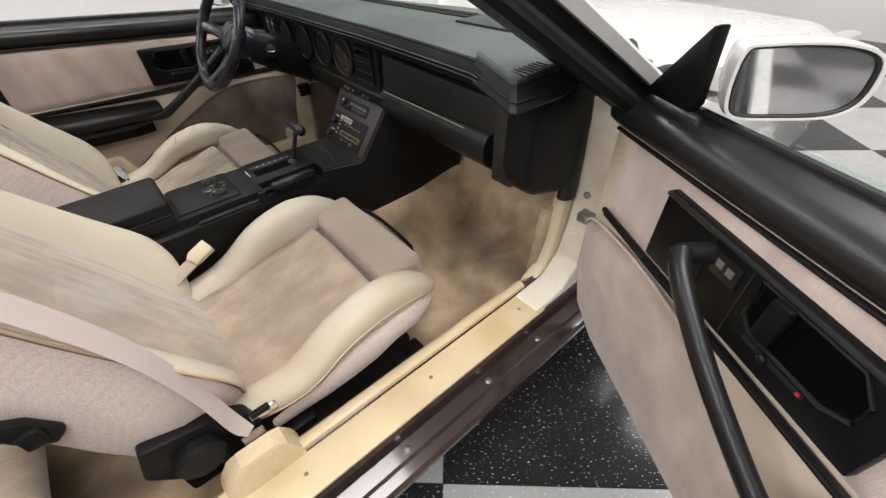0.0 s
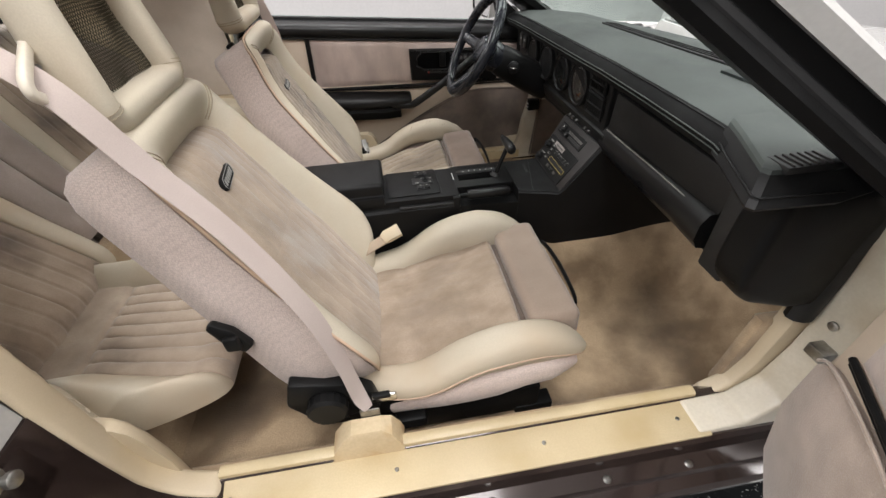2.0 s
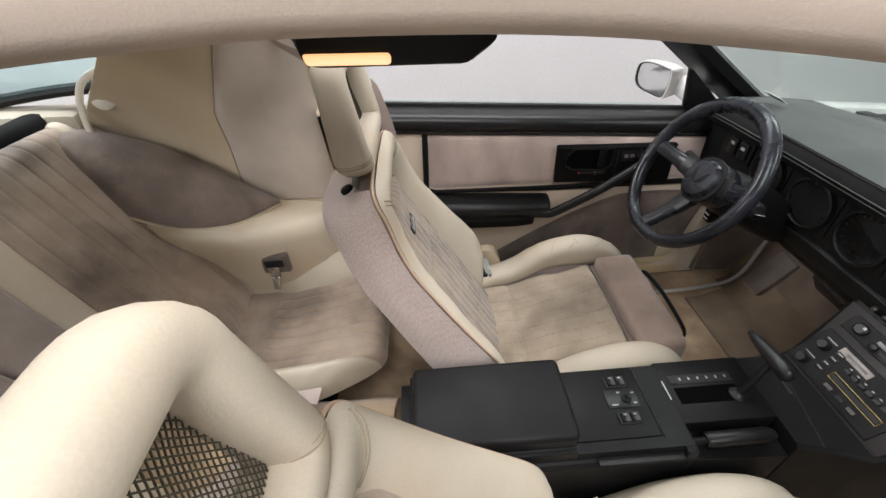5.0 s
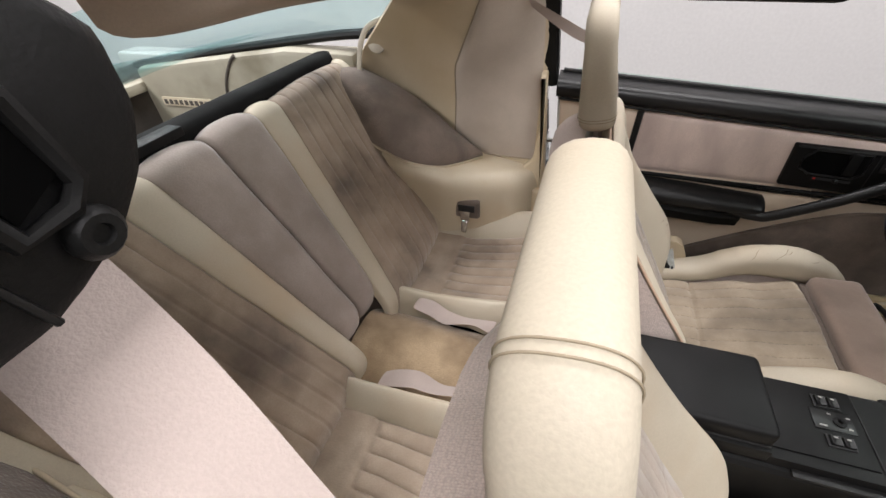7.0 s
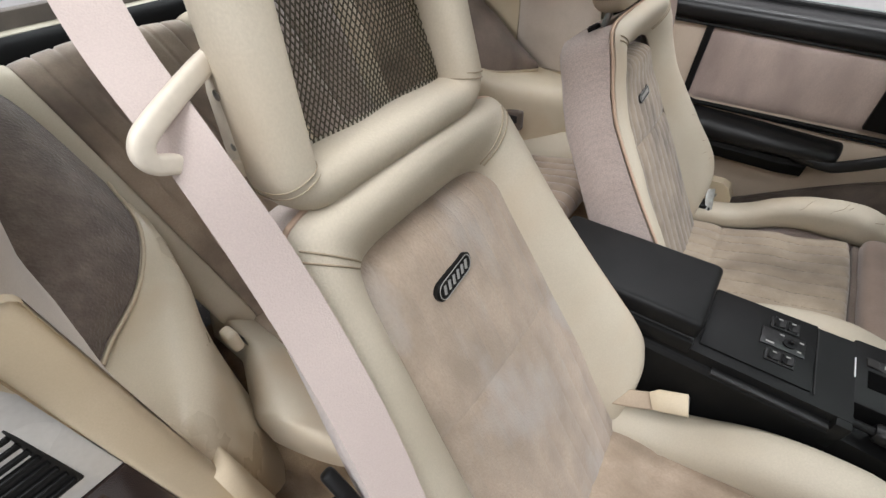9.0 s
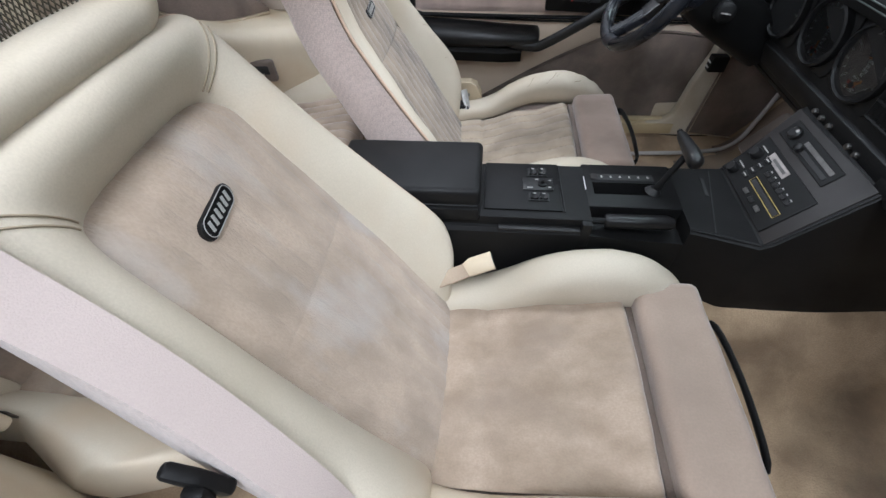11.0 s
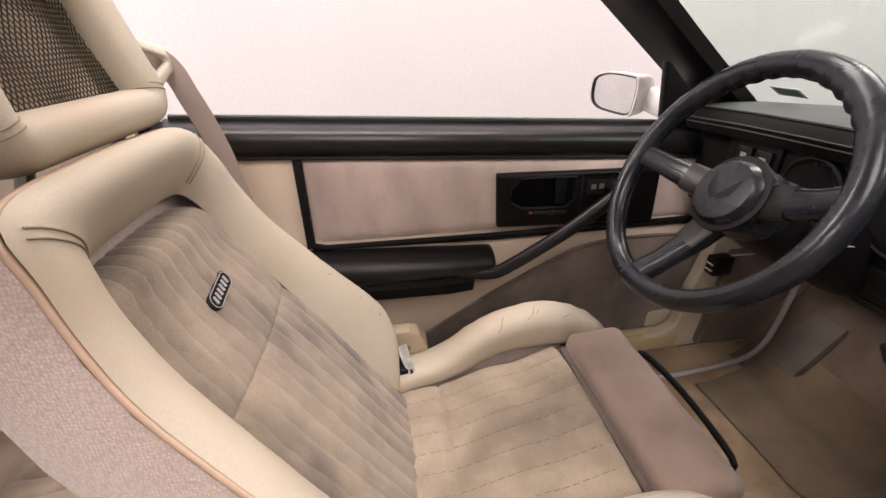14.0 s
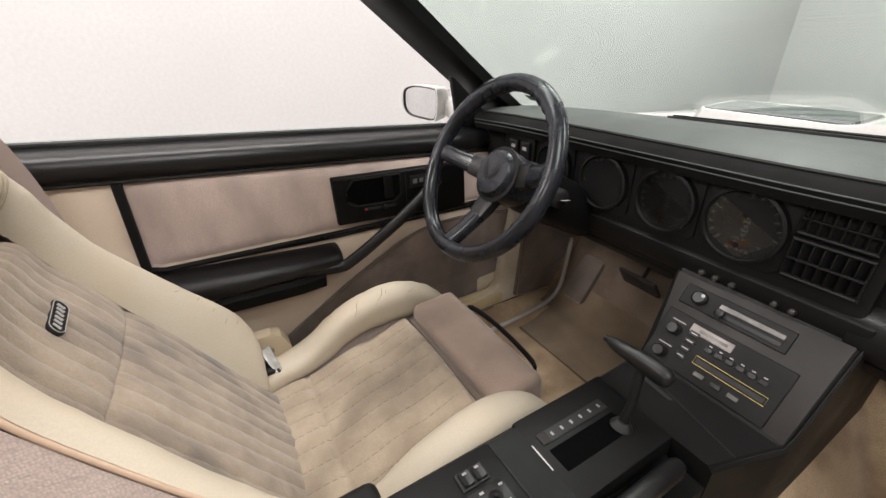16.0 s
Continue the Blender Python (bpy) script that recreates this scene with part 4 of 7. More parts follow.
part("release_button", sweep([(0.428, 0.068, 0.660), (0.428, 0.078, 0.660)], 0.0055, (0, 0, 1), 10), BLACK, sh)
# hand brake
hbk = thing("hand_brake", (0.30, -0.08, 0.53), "black hand brake lever lying in its recess", "hand brake")
part("lever", sweep([(0.19, -0.083, 0.557), (0.29, -0.081, 0.556)], (0.007, 0.006), (0, 0, 1), 10), BLACK, hbk)
part("grip", sweep([(0.283, -0.081, 0.556), (0.288, -0.081, 0.556), (0.40, -0.080, 0.556), (0.413, -0.080, 0.555)], [(0.010, 0.010), (0.014, 0.013), (0.014, 0.013), (0.010, 0.010)], (0, 0, 1), 12, power=0.7), BLACK_SOFT, hbk)
part("side_slot", box(0.075, 0.235, -0.1085, -0.094, 0.546, 0.551, 0.001), RUBBER, con)
# radio stack
SP, SUV, SNV = V((0.55, 0, 0.568)), V((0.5964, 0, 0.8027)), V((-0.8027, 0, 0.5964))


def stack(a, y, d):
    return SP + SUV * a + SNV * d + V((0, y, 0))


def splate(name, a0, a1, y0, y1, d0, d1, m, parent, bev=0.001, label=""):
    return part(name, prism([(a0, y0), (a1, y0), (a1, y1), (a0, y1)], lambda u, v, t: stack(u, v, t), d0, d1, bev, 1), m, parent, label)


part("stack_face", prism([(-0.024, 0.068), (0.160, 0.106), (0.164, -0.142), (0.0, -0.140)], lambda u, v, t: stack(u, v, t), -0.004, 0.003, 0.0015), CHARCOAL, con, "dark grey instrument stack face")
hv = splate("heater_panel", 0.112, 0.148, -0.085, 0.078, 0.002, 0.0055, BLACK, con)
splate("slider_slot", 0.118, 0.126, -0.075, 0.020, 0.0055, 0.0062, RUBBER, hv)
splate("slider_scale", 0.130, 0.138, -0.075, 0.018, 0.0055, 0.0065, STEEL_D, hv, 0.0005, "dull heater scale")
part("slider_knob", lathe([(0.007, 0), (0.007, 0.01), (0.004, 0.012)], stack(0.122, 0.012, 0.006), SNV, 12), BLACK_SOFT, hv)
part("fan_knob", lathe([(0.012, 0), (0.012, 0.008), (0.009, 0.011), (0.001, 0.011)], stack(0.131, 0.050, 0.005), SNV, 18), BLACK_SOFT, hv)
part("fan_mark", lathe([(0.003, 0), (0.003, 0.001), (0.0005, 0.001)], stack(0.136, 0.044, 0.016), SNV, 10), DIM, hv)
rd = splate("radio", 0.003, 0.097, -0.112, 0.082, 0.002, 0.006, BLACK, con, 0.001, "black cassette radio with pale markings")
for a in (0.066, 0.021):
    part("radio_knob", lathe([(0.011, 0), (0.011, 0.010), (0.0085, 0.014), (0.001, 0.014)], stack(a, 0.057, 0.006), SNV, 18), BLACK_SOFT, rd)
    splate("knob_mark", a + 0.014, a + 0.016, 0.045, 0.068, 0.006, 0.0066, DIM, rd, 0)
splate("cassette_slot", 0.034, 0.043, -0.097, 0.004, 0.006, 0.0066, RUBBER, rd)
fr = [stack(0.032, 0.006, 0.0068), stack(0.032, -0.099, 0.0068), stack(0.0455, -0.099, 0.0068), stack(0.0455, 0.006, 0.0068)]
part("cassette_frame", sweep(fr, 0.0006, tuple(SNV), 6, True), YELLOW, rd, "thin gilt cassette frame")
for k in range(6):
    splate("radio_button", 0.058, 0.066, -0.010 - 0.016 * k, 0.002 - 0.016 * k, 0.006, 0.009, BLACK_SOFT, rd, 0.0008)
    splate("button_mark", 0.068, 0.070, -0.006 - 0.016 * k, -0.001 - 0.016 * k, 0.006, 0.0067, DIM, rd, 0)
for k in range(3):
    splate("radio_button", 0.015, 0.023, -0.020 - 0.026 * k, -0.004 - 0.026 * k, 0.006, 0.0085, STEEL_D if k % 2 == 0 else BLACK_SOFT, rd, 0.0008)
for k in range(4):
    splate("side_button", 0.028 + 0.014 * k, 0.036 + 0.014 * k, 0.018, 0.034, 0.006, 0.0085, BLACK_SOFT, rd, 0.0008)
    splate("button_mark", 0.031 + 0.014 * k, 0.033 + 0.014 * k, 0.021, 0.031, 0.0085, 0.009, DIM, rd, 0)
splate("display", 0.075, 0.090, -0.030, 0.036, 0.006, 0.0066, DIAL, rd)
splate("display_print", 0.080, 0.085, -0.022, 0.022, 0.0066, 0.0070, STEEL_D, rd, 0)
part("lower_bin_line", prism([(0.475, -0.115), (0.477, -0.115), (0.520, 0.070), (0.518, 0.070)], XY, 0.5675, 0.5692), RUBBER, con)
part("card_slot", prism([(0.488, -0.010), (0.495, -0.013), (0.500, 0.043), (0.493, 0.045)], XY, 0.5675, 0.5695), RUBBER, con)

# ---- steering wheel ----
wheel = thing("steering_wheel", (0.41, 0.370, 0.848), "worn dark leather steering wheel with three spokes", "steering wheel")
TL = radians(29)
WU, WN = V((math.sin(TL), 0, math.cos(TL))), V((-math.cos(TL), 0, math.sin(TL)))
WC, WL = V((0.444, 0.369, 0.838)), V((0, 1, 0))


def spin(a):
    return WU * math.sin(a) + WL * math.cos(a)


rim = bmesh.new()
NR = 120
pts, rr = [], []
for i in range(NR):
    a = 2 * math.pi * i / NR
    grip = math.exp(-((math.degrees(a) - 62) / 22) ** 2) + math.exp(-((math.degrees(a) - 118) / 22) ** 2)
    wav = 0.0012 * math.sin(a * 38) * grip
    pts.append(WC + spin(a) * (0.162 - wav) + WN * 0.054)
    rr.append((0.0150 + 0.0014 * grip + wav, 0.0160 + 0.001 * grip))
part("rim", sweep(pts, rr, WN, 14, True, bm=rim), LEATHER, wheel, "worn blue-black leather rim")
part("hub", lathe([(0.046, -0.05), (0.050, -0.03), (0.052, 0.012), (0.050, 0.018), (0.047, 0.020), (0.046, 0.026), (0.040, 0.034), (0.02, 0.037), (0.001, 0.0375)], WC, WN, 40), LEATHER, wheel)
part("hub_ring", lathe([(0.049, 0.016), (0.054, 0.016), (0.054, 0.021), (0.049, 0.022)], WC, WN, 40), BLACK, wheel)
em = bmesh.new()
for q in (-1, 1):
    sweep([WC + WN * 0.0375 + spin(radians(270)) * 0.012 + WL * q * 0.003, WC + WN * 0.0375 + WL * q * 0.014, WC + WN * 0.0365 + WU * 0.020 + WL * q * 0.021], [(0.004, 0.0008), (0.0065, 0.0008), (0.001, 0.0006)], WN, 6, bm=em)
part("hub_emblem", em, BLACK, wheel, "dark plain emblem")
for ang in (0, 167, 275):
    a = radians(ang)
    dr, tn = spin(a), spin(a + math.pi / 2)
    part("spoke", sweep([WC + dr * 0.035 + WN * 0.000, WC + dr * 0.075 + WN * 0.010, WC + dr * 0.120 + WN * 0.030, WC + dr * 0.158 + WN * 0.051], [(0.024, 0.013), (0.020, 0.012), (0.017, 0.011), (0.018, 0.012)], WN, 14, power=0.55), LEATHER, wheel)
    part("spoke_groove", sweep([WC + dr * 0.075 + WN * 0.0225, WC + dr * 0.120 + WN * 0.0415, WC + dr * 0.145 + WN * 0.0555], (0.0012, 0.0008), WN, 6), RUBBER, wheel)
    part("spoke_cover", sweep([WC + dr * 0.048 + WN * 0.007, WC + dr * 0.085 + WN * 0.0165], [(0.023, 0.0105), (0.0215, 0.0105)], WN, 12, power=0.5), BLACK_SOFT, wheel)
col = thing("steering_column", (0.55, 0.370, 0.785), "black plastic steering column shroud with key switch", "steering column")
part("shroud", sweep([WC - WN * 0.035, WC - WN * 0.06, WC - WN * 0.16, WC - WN * 0.26], [(0.044, 0.044), (0.052, 0.050), (0.055, 0.052), (0.055, 0.052)], (0, 1, 0), 20, power=0.8), BLACK_D, col)
kc = WC - WN * 0.09 + V((0, -0.066, 0.006))
part("key_switch", lathe([(0.020, -0.02), (0.020, 0.012), (0.016, 0.016), (0.010, 0.017)], kc, (-0.3, -1, 0.2), 18), BLACK, col)
part("key", sweep([kc + V((0, -0.014, 0)), kc + V((-0.012, -0.034, 0.008))], [(0.004, 0.0012), (0.010, 0.0012)], (0, 0, 1), 8), CHROME, col, "chrome ignition key")
part("stalk", sweep([WC - WN * 0.075 + WL * 0.05, WC - WN * 0.07 + WL * 0.13 + WU * 0.01, WC - WN * 0.065 + WL * 0.19 + WU * 0.012], [(0.007, 0.007), (0.008, 0.008), (0.012, 0.009)], (0, 0, 1), 10), BLACK, col)
part("tilt_lever", sweep([WC - WN * 0.065 + WL * 0.045 - WU * 0.02, WC - WN * 0.06 + WL * 0.10 - WU * 0.02], (0.005, 0.004), (0, 0, 1), 8), CHROME, col)

# ---- doors ----
def door(o, place, name, label):
    """A door in its own axes: u back from the hinge, v inwards, z up. o: -1 right side, 1 left side."""
    d = thing(name, place(0.02, -0.05, 0.4), label, "car door", kind="structure")

    def P(u, v, t):
        return place(u, t, v)

    def bz(u):
        return belt(0.8 - u)
    edge = [(0.0, 0.42), (0.02, 0.37), (0.06, 0.33), (0.13, 0.305), (1.10, 0.32), (1.17, 0.38), (1.205, 0.50), (1.225, 0.62), (1.25, bz(1.25) - 0.035), (0.6, bz(0.6) - 0.035), (0.0, bz(0) - 0.035)]
    part("door_skin", prism(edge, P, -0.10, -0.004, 0.008), WHITE, d)
    part("trim_panel", prism([(u * 0.985 + 0.01, v) for u, v in edge], P, -0.005, 0.012, 0.005), DOORTRIM, d, "pale cream door trim panel")
    prof = ((-0.07, -0.04), (-0.062, -0.014), (-0.050, -0.008), (-0.030, -0.013), (0.000, -0.014), (0.018, -0.018), (0.029, -0.027), (0.033, -0.040), (0.030, -0.052), (0.020, -0.062), (0.012, -0.068), (-0.01, -0.068))
    part("belt_roll", loft([[place(u, v, bz(u) + z) for v, z in prof] for u in [i * 1.25 / 14 for i in range(15)]]), BLACK_SOFT, d, "black padded door top roll", 60)
    part("window_seal", sweep([place(0.02, -0.048, bz(0) - 0.008), place(0.6, -0.048, bz(0.6) - 0.008), place(1.24, -0.048, bz(1.24) - 0.008)], (0.007, 0.008), (0, 0, 1), 8), RUBBER, d)
    part("window_glass_edge", sweep([place(0.24, -0.062, bz(0.24) - 0.010), place(0.7, -0.062, bz(0.7) - 0.010), place(1.2, -0.062, bz(1.2) - 0.010)], (0.002, 0.010), (0, 0, 1), 8, power=0.5), GLASS, d)
    part("roll_bead", sweep([place(0.02, 0.019, bz(0.02) - 0.070), place(0.6, 0.019, bz(0.6) - 0.070), place(1.24, 0.019, bz(1.24) - 0.070)], (0.004, 0.004), (0, 0, 1), 8), BLACK, d)
    insert = [(0.06, 0.640), (1.004, 0.664), (0.998, bz(1.0) - 0.074), (0.06, bz(0.06) - 0.074)]

    low = -0.022 if o < 0 else 0.0

    def pad(u, v):
        uu = lerp(0.06, lerp(1.004, 0.998, v), u)
        z = lerp(lerp(0.636 + low, 0.662, u), bz(uu) - 0.072, v)
        puff = min(1, 14 * u * (1 - u)) ** 0.5 * min(1, 8 * v * (1 - v)) ** 0.5
        return place(uu, 0.012 + 0.009 * puff + 0.0012 * noise.noise((uu * 18, z * 18, o)), z)
    part("velour_insert", sheet(pad, 50, 16, 0.0), VELOUR_DOOR, d, "pinkish grey velour door insert")
    part("insert_bead", sweep([place(0.05, 0.020, 0.630 + low), place(0.6, 0.020, 0.641 + low * 0.4), place(0.98, 0.020, 0.653), place(1.010, 0.020, 0.662)], (0.0055, 0.006), (0, 0, 1), 8), BLACK, d)
    part("insert_bead", sweep([place(0.05, 0.017, 0.618 + low), place(0.6, 0.017, 0.629 + low * 0.4), place(1.012, 0.017, 0.650)], (0.003, 0.003), (0, 0, 1), 8), BLACK, d)
    part("insert_end", sweep([place(1.012, 0.020, 0.656), place(1.004, 0.020, bz(1.0) - 0.072)], (0.008, 0.009), (1, 0, 0), 10, power=0.6), BLACK, d)
    # handle panel, with its pull cup, lock switch and lamp
    pan = part("handle_panel", prism([(0.222, 0.640), (0.600, 0.664), (0.602, 0.788), (0.225, 0.770)], P, 0.016, 0.034, 0.004), BLACK_D, d, "black door handle panel")
    part("panel_rail", sweep([place(0.228, 0.035, 0.766), place(0.598, 0.035, 0.784)], (0.004, 0.004), (0, 0, 1), 8), BLACK_SOFT, pan)
    part("cup_rim", sweep([place(u, 0.036, z) for u, z in ((0.425, 0.770), (0.425, 0.715), (0.445, 0.700), (0.545, 0.706), (0.572, 0.722), (0.572, 0.752), (0.550, 0.776))], (0.003, 0.003), (0, 0, 1), 8, True), BLACK_SOFT, pan)
    # Flat plate, not a hollow: the cup's inner shade is its colour.
    part("cup_hollow", prism([(0.430, 0.766), (0.430, 0.718), (0.448, 0.704), (0.542, 0.710), (0.568, 0.725), (0.568, 0.750), (0.548, 0.772)], P, 0.0335, 0.0352, 0.0), VOID, pan)
    part("pull_handle", prism([(0.450, 0.772), (0.450, 0.712), (0.476, 0.714), (0.476, 0.774)], P, 0.035, 0.048, 0.003), BLACK_D, pan, "black inner door pull")
    part("lock_slot", prism([(0.440, 0.684), (0.530, 0.690), (0.530, 0.698), (0.440, 0.692)], P, 0.033, 0.0352, 0.0), RUBBER, pan)
    part("lock_knob", lathe([(0.006, 0), (0.006, 0.006), (0.004, 0.008), (0.001, 0.008)], place(0.475, 0.034, 0.690), (place(0, 1, 0) - place(0, 0, 0)), 10), BLACK_SOFT, pan)
    part("lock_flag", prism([(0.522, 0.691), (0.527, 0.6915), (0.527, 0.696), (0.522, 0.6955)], P, 0.0345, 0.0365, 0.0), RED, pan, "small red lock flag")
    sw_ = part("lock_switch", prism([(0.352, 0.722), (0.398, 0.724), (0.398, 0.758), (0.352, 0.756)], P, 0.033, 0.037, 0.001), BLACK_SOFT, pan)
    for k in range(2):
        part("switch_mark", prism([(0.358 + 0.019 * k, 0.736), (0.370 + 0.019 * k, 0.7365), (0.370 + 0.019 * k, 0.748), (0.358 + 0.019 * k, 0.7475)], P, 0.037, 0.0378, 0.0), MARK, sw_)
    part("panel_joint", prism([(0.408, 0.655), (0.410, 0.655), (0.410, 0.774), (0.408, 0.774)], P, 0.0335, 0.0355, 0.0), RUBBER, pan)
    part("panel_joint", prism([(0.338, 0.650), (0.340, 0.650), (0.340, 0.770), (0.338, 0.770)], P, 0.0335, 0.0355, 0.0), RUBBER, pan)
    # armrest running into the diagonal grab bar
    arm = [(0.012, 0.648), (0.030, 0.650), (0.060, 0.640), (0.078, 0.622), (0.084, 0.600), (0.078, 0.580), (0.060, 0.566), (0.012, 0.556)]
    part("armrest", loft([[place(u, 0.012 + (v - 0.012) * s, 0.60 + (z - 0.60) * h + dz) for v, z in arm] for u, s, h, dz in ((0.608, 0.6, 0.40, -0.012), (0.614, 0.92, 0.52, -0.011), (0.630, 1.0, 0.56, -0.011), (0.70, 1.0, 0.66, -0.011), (0.80, 1.0, 0.78, -0.008), (0.95, 0.95, 0.88, -0.002), (1.05, 0.8, 0.9, 0.005), (1.12, 0.5, 0.85, 0.010), (1.14, 0.1, 0.8, 0.012))]), BLACK_SOFT, d, "black padded armrest", 60)
    part("arm_skirt", loft([[place(u, v, z + dz) for v, z in ((0.010, 0.560), (0.060, 0.570), (0.066, 0.556), (0.050, 0.520), (0.010, 0.505))] for u, dz in ((0.66, -0.004), (0.72, -0.008), (0.95, 0.002), (1.10, 0.012))]), BLACK, d, "", 40)
    part("grab_bar", sweep(smooth_path([place(0.70, 0.064, 0.580), place(0.630, 0.074, 0.574), place(0.590, 0.080, 0.586), place(0.47, 0.092, 0.662), place(0.375, 0.092, 0.728), place(0.338, 0.078, 0.750)], 5), (0.0140, 0.0150), (0, 0, 1), 14), BLACK_SOFT, d, "black diagonal grab bar")
    part("bar_foot", sweep([place(0.340, 0.082, 0.748), place(0.342, 0.030, 0.742)], [(0.0135, 0.0135), (0.016, 0.016)], (0, 0, 1), 12), BLACK_SOFT, d)
    # carpeted lower panel with its welt
    pocket = smooth_path([(0.012, 0.545, 0), (0.05, 0.572, 0), (0.20, 0.594, 0), (0.36, 0.590, 0), (0.48, 0.545, 0), (0.60, 0.485, 0), (0.72, 0.415, 0), (0.82, 0.355, 0)], 4)
    # Pocket carpet is paler on the open door, its brighter light painted in.
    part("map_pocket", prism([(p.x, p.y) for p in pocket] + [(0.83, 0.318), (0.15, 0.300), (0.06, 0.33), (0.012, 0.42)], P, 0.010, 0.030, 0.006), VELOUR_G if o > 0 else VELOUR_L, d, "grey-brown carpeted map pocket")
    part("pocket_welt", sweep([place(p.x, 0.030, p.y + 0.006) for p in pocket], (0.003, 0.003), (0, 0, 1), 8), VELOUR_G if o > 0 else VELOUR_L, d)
    # mirror with its sail panel
    su = 0.062 if o > 0 else 0.0
    part("mirror_sail", prism([(u + su, z) for u, z in ((0.012, bz(0.02) - 0.005), (0.140, bz(0.14) - 0.005), (0.156, bz(0.14) + 0.015), (0.200, bz(0.2) + 0.130), (0.188, bz(0.2) + 0.126))], lambda u, v, t: place(u, t + 0.38 * max(0, v - bz(u)), v), -0.032, -0.014, 0.004), BLACK, d, "black mirror sail panel")
    mc = place(0.235, -0.178, 0.902) if o > 0 else place(0.210, -0.094, 0.916)
    U = (place(1, 0, 0) - place(0, 0, 0)).normalized()
    N = (place(0, 1, 0) - place(0, 0, 0)).normalized()
    Z = V((0, 0, 1))
    U = (U + N * 0.35).normalized()
    N = Z.cross(U).normalized() * (1 if N.dot(Z.cross(U)) > 0 else -1)
    face = smooth_path([(-0.088, 0.004, 0), (-0.078, 0.036, 0), (-0.03, 0.049, 0), (0.05, 0.046, 0), (0.074, 0.036, 0), (0.072, -0.02, 0), (0.055, -0.046, 0), (0.0, -0.046, 0), (-0.055, -0.040, 0), (-0.082, -0.024, 0)], 4, True)
    if o > 0:
        face = [V((p.x * 0.86, p.y * 0.98, 0)) for p in face]
    shl = part("mirror_shell", loft([[mc + N * p.x * k + Z * p.y * k + U * t for p in face] for t, k in ((0.004, 0.97), (0.014, 1.0), (0.014, 1.06), (0.0, 1.08), (-0.03, 1.04), (-0.06, 0.85), (-0.080, 0.45), (-0.085, 0.1))]), WHITE, d, "white door mirror shell")
    part("mirror_glass", loft([[mc + N * p.x * 0.97 + Z * p.y * 0.97 + U * t for p in face] for t in (0.004, 0.008)]), MIRROR, shl, "mirror glass")
    part("mirror_gasket", sweep([mc + N * p.x * 0.98 + Z * p.y * 0.98 + U * 0.010 for p in face], 0.003, tuple(U), 6, True), RUBBER, shl)
    part("mirror_arm", sweep([mc + N * 0.055 - U * 0.055 - Z * 0.012, place(0.15, -0.045, bz(0.15) + 0.02)], [(0.030, 0.030), (0.034, 0.030)], (0, 0, 1), 14, power=0.7), WHITE, d)
    return d


# Lit copy of the map pocket carpet, for the open door only.
VELOUR_L = mat("lit_taupe_carpet", (0.45, 0.36, 0.30), (0.335, 0.265, 0.215), rough=1.0, s1=13, s2=350, bump=0.6, sheen=0.4)


def place_left(u, v, z):
    return V((0.80 - u, 0.747 - v, z))


OPEN = radians(57)


def place_right(u, v, z):
    v += -0.019
    u += 0.080
    return V((0.795 - u * math.cos(OPEN) - v * math.sin(OPEN), -0.735 - u * math.sin(OPEN) + v * math.cos(OPEN), z + 0.058))


door(1, place_left, "door_1", "closed driver door with velour insert and black armrest")
door(-1, place_right, "door_2", "open passenger door with velour insert and grab bar")


# ---- front seats ----
SB, SU, SN = V((-0.03, 0, 0.42)), V((-0.474, 0, 0.8805)), V((0.8805, 0, 0.474))
# outer edge (s, w, d), inner edge (s, w, d) and bulge of the vinyl surround, from the bottom to the top
SURROUND = [(-0.03, 0.175, -0.01, 0.02, 0.150, -0.004, 0.015), (0.03, 0.212, 0.026, 0.05, 0.152, 0.0, 0.022), (0.07, 0.236, 0.046, 0.08, 0.152, 0.0, 0.026), (0.12, 0.250, 0.057, 0.12, 0.151, 0.0, 0.026), (0.17, 0.249, 0.055, 0.17, 0.149, 0.0, 0.026), (0.24, 0.239, 0.045, 0.24, 0.145, 0.0, 0.026), (0.33, 0.223, 0.034, 0.33, 0.138, 0.0, 0.027), (0.42, 0.206, 0.026, 0.42, 0.129, 0.0, 0.028), (0.49, 0.192, 0.021, 0.485, 0.121, -0.004, 0.030), (0.55, 0.180, 0.017, 0.518, 0.113, -0.010, 0.033), (0.592, 0.167, 0.015, 0.536, 0.100, -0.016, 0.036), (0.608, 0.130, 0.015, 0.542, 0.070, -0.018, 0.040), (0.612, 0.055, 0.015, 0.543, 0.03, -0.018, 0.042)]


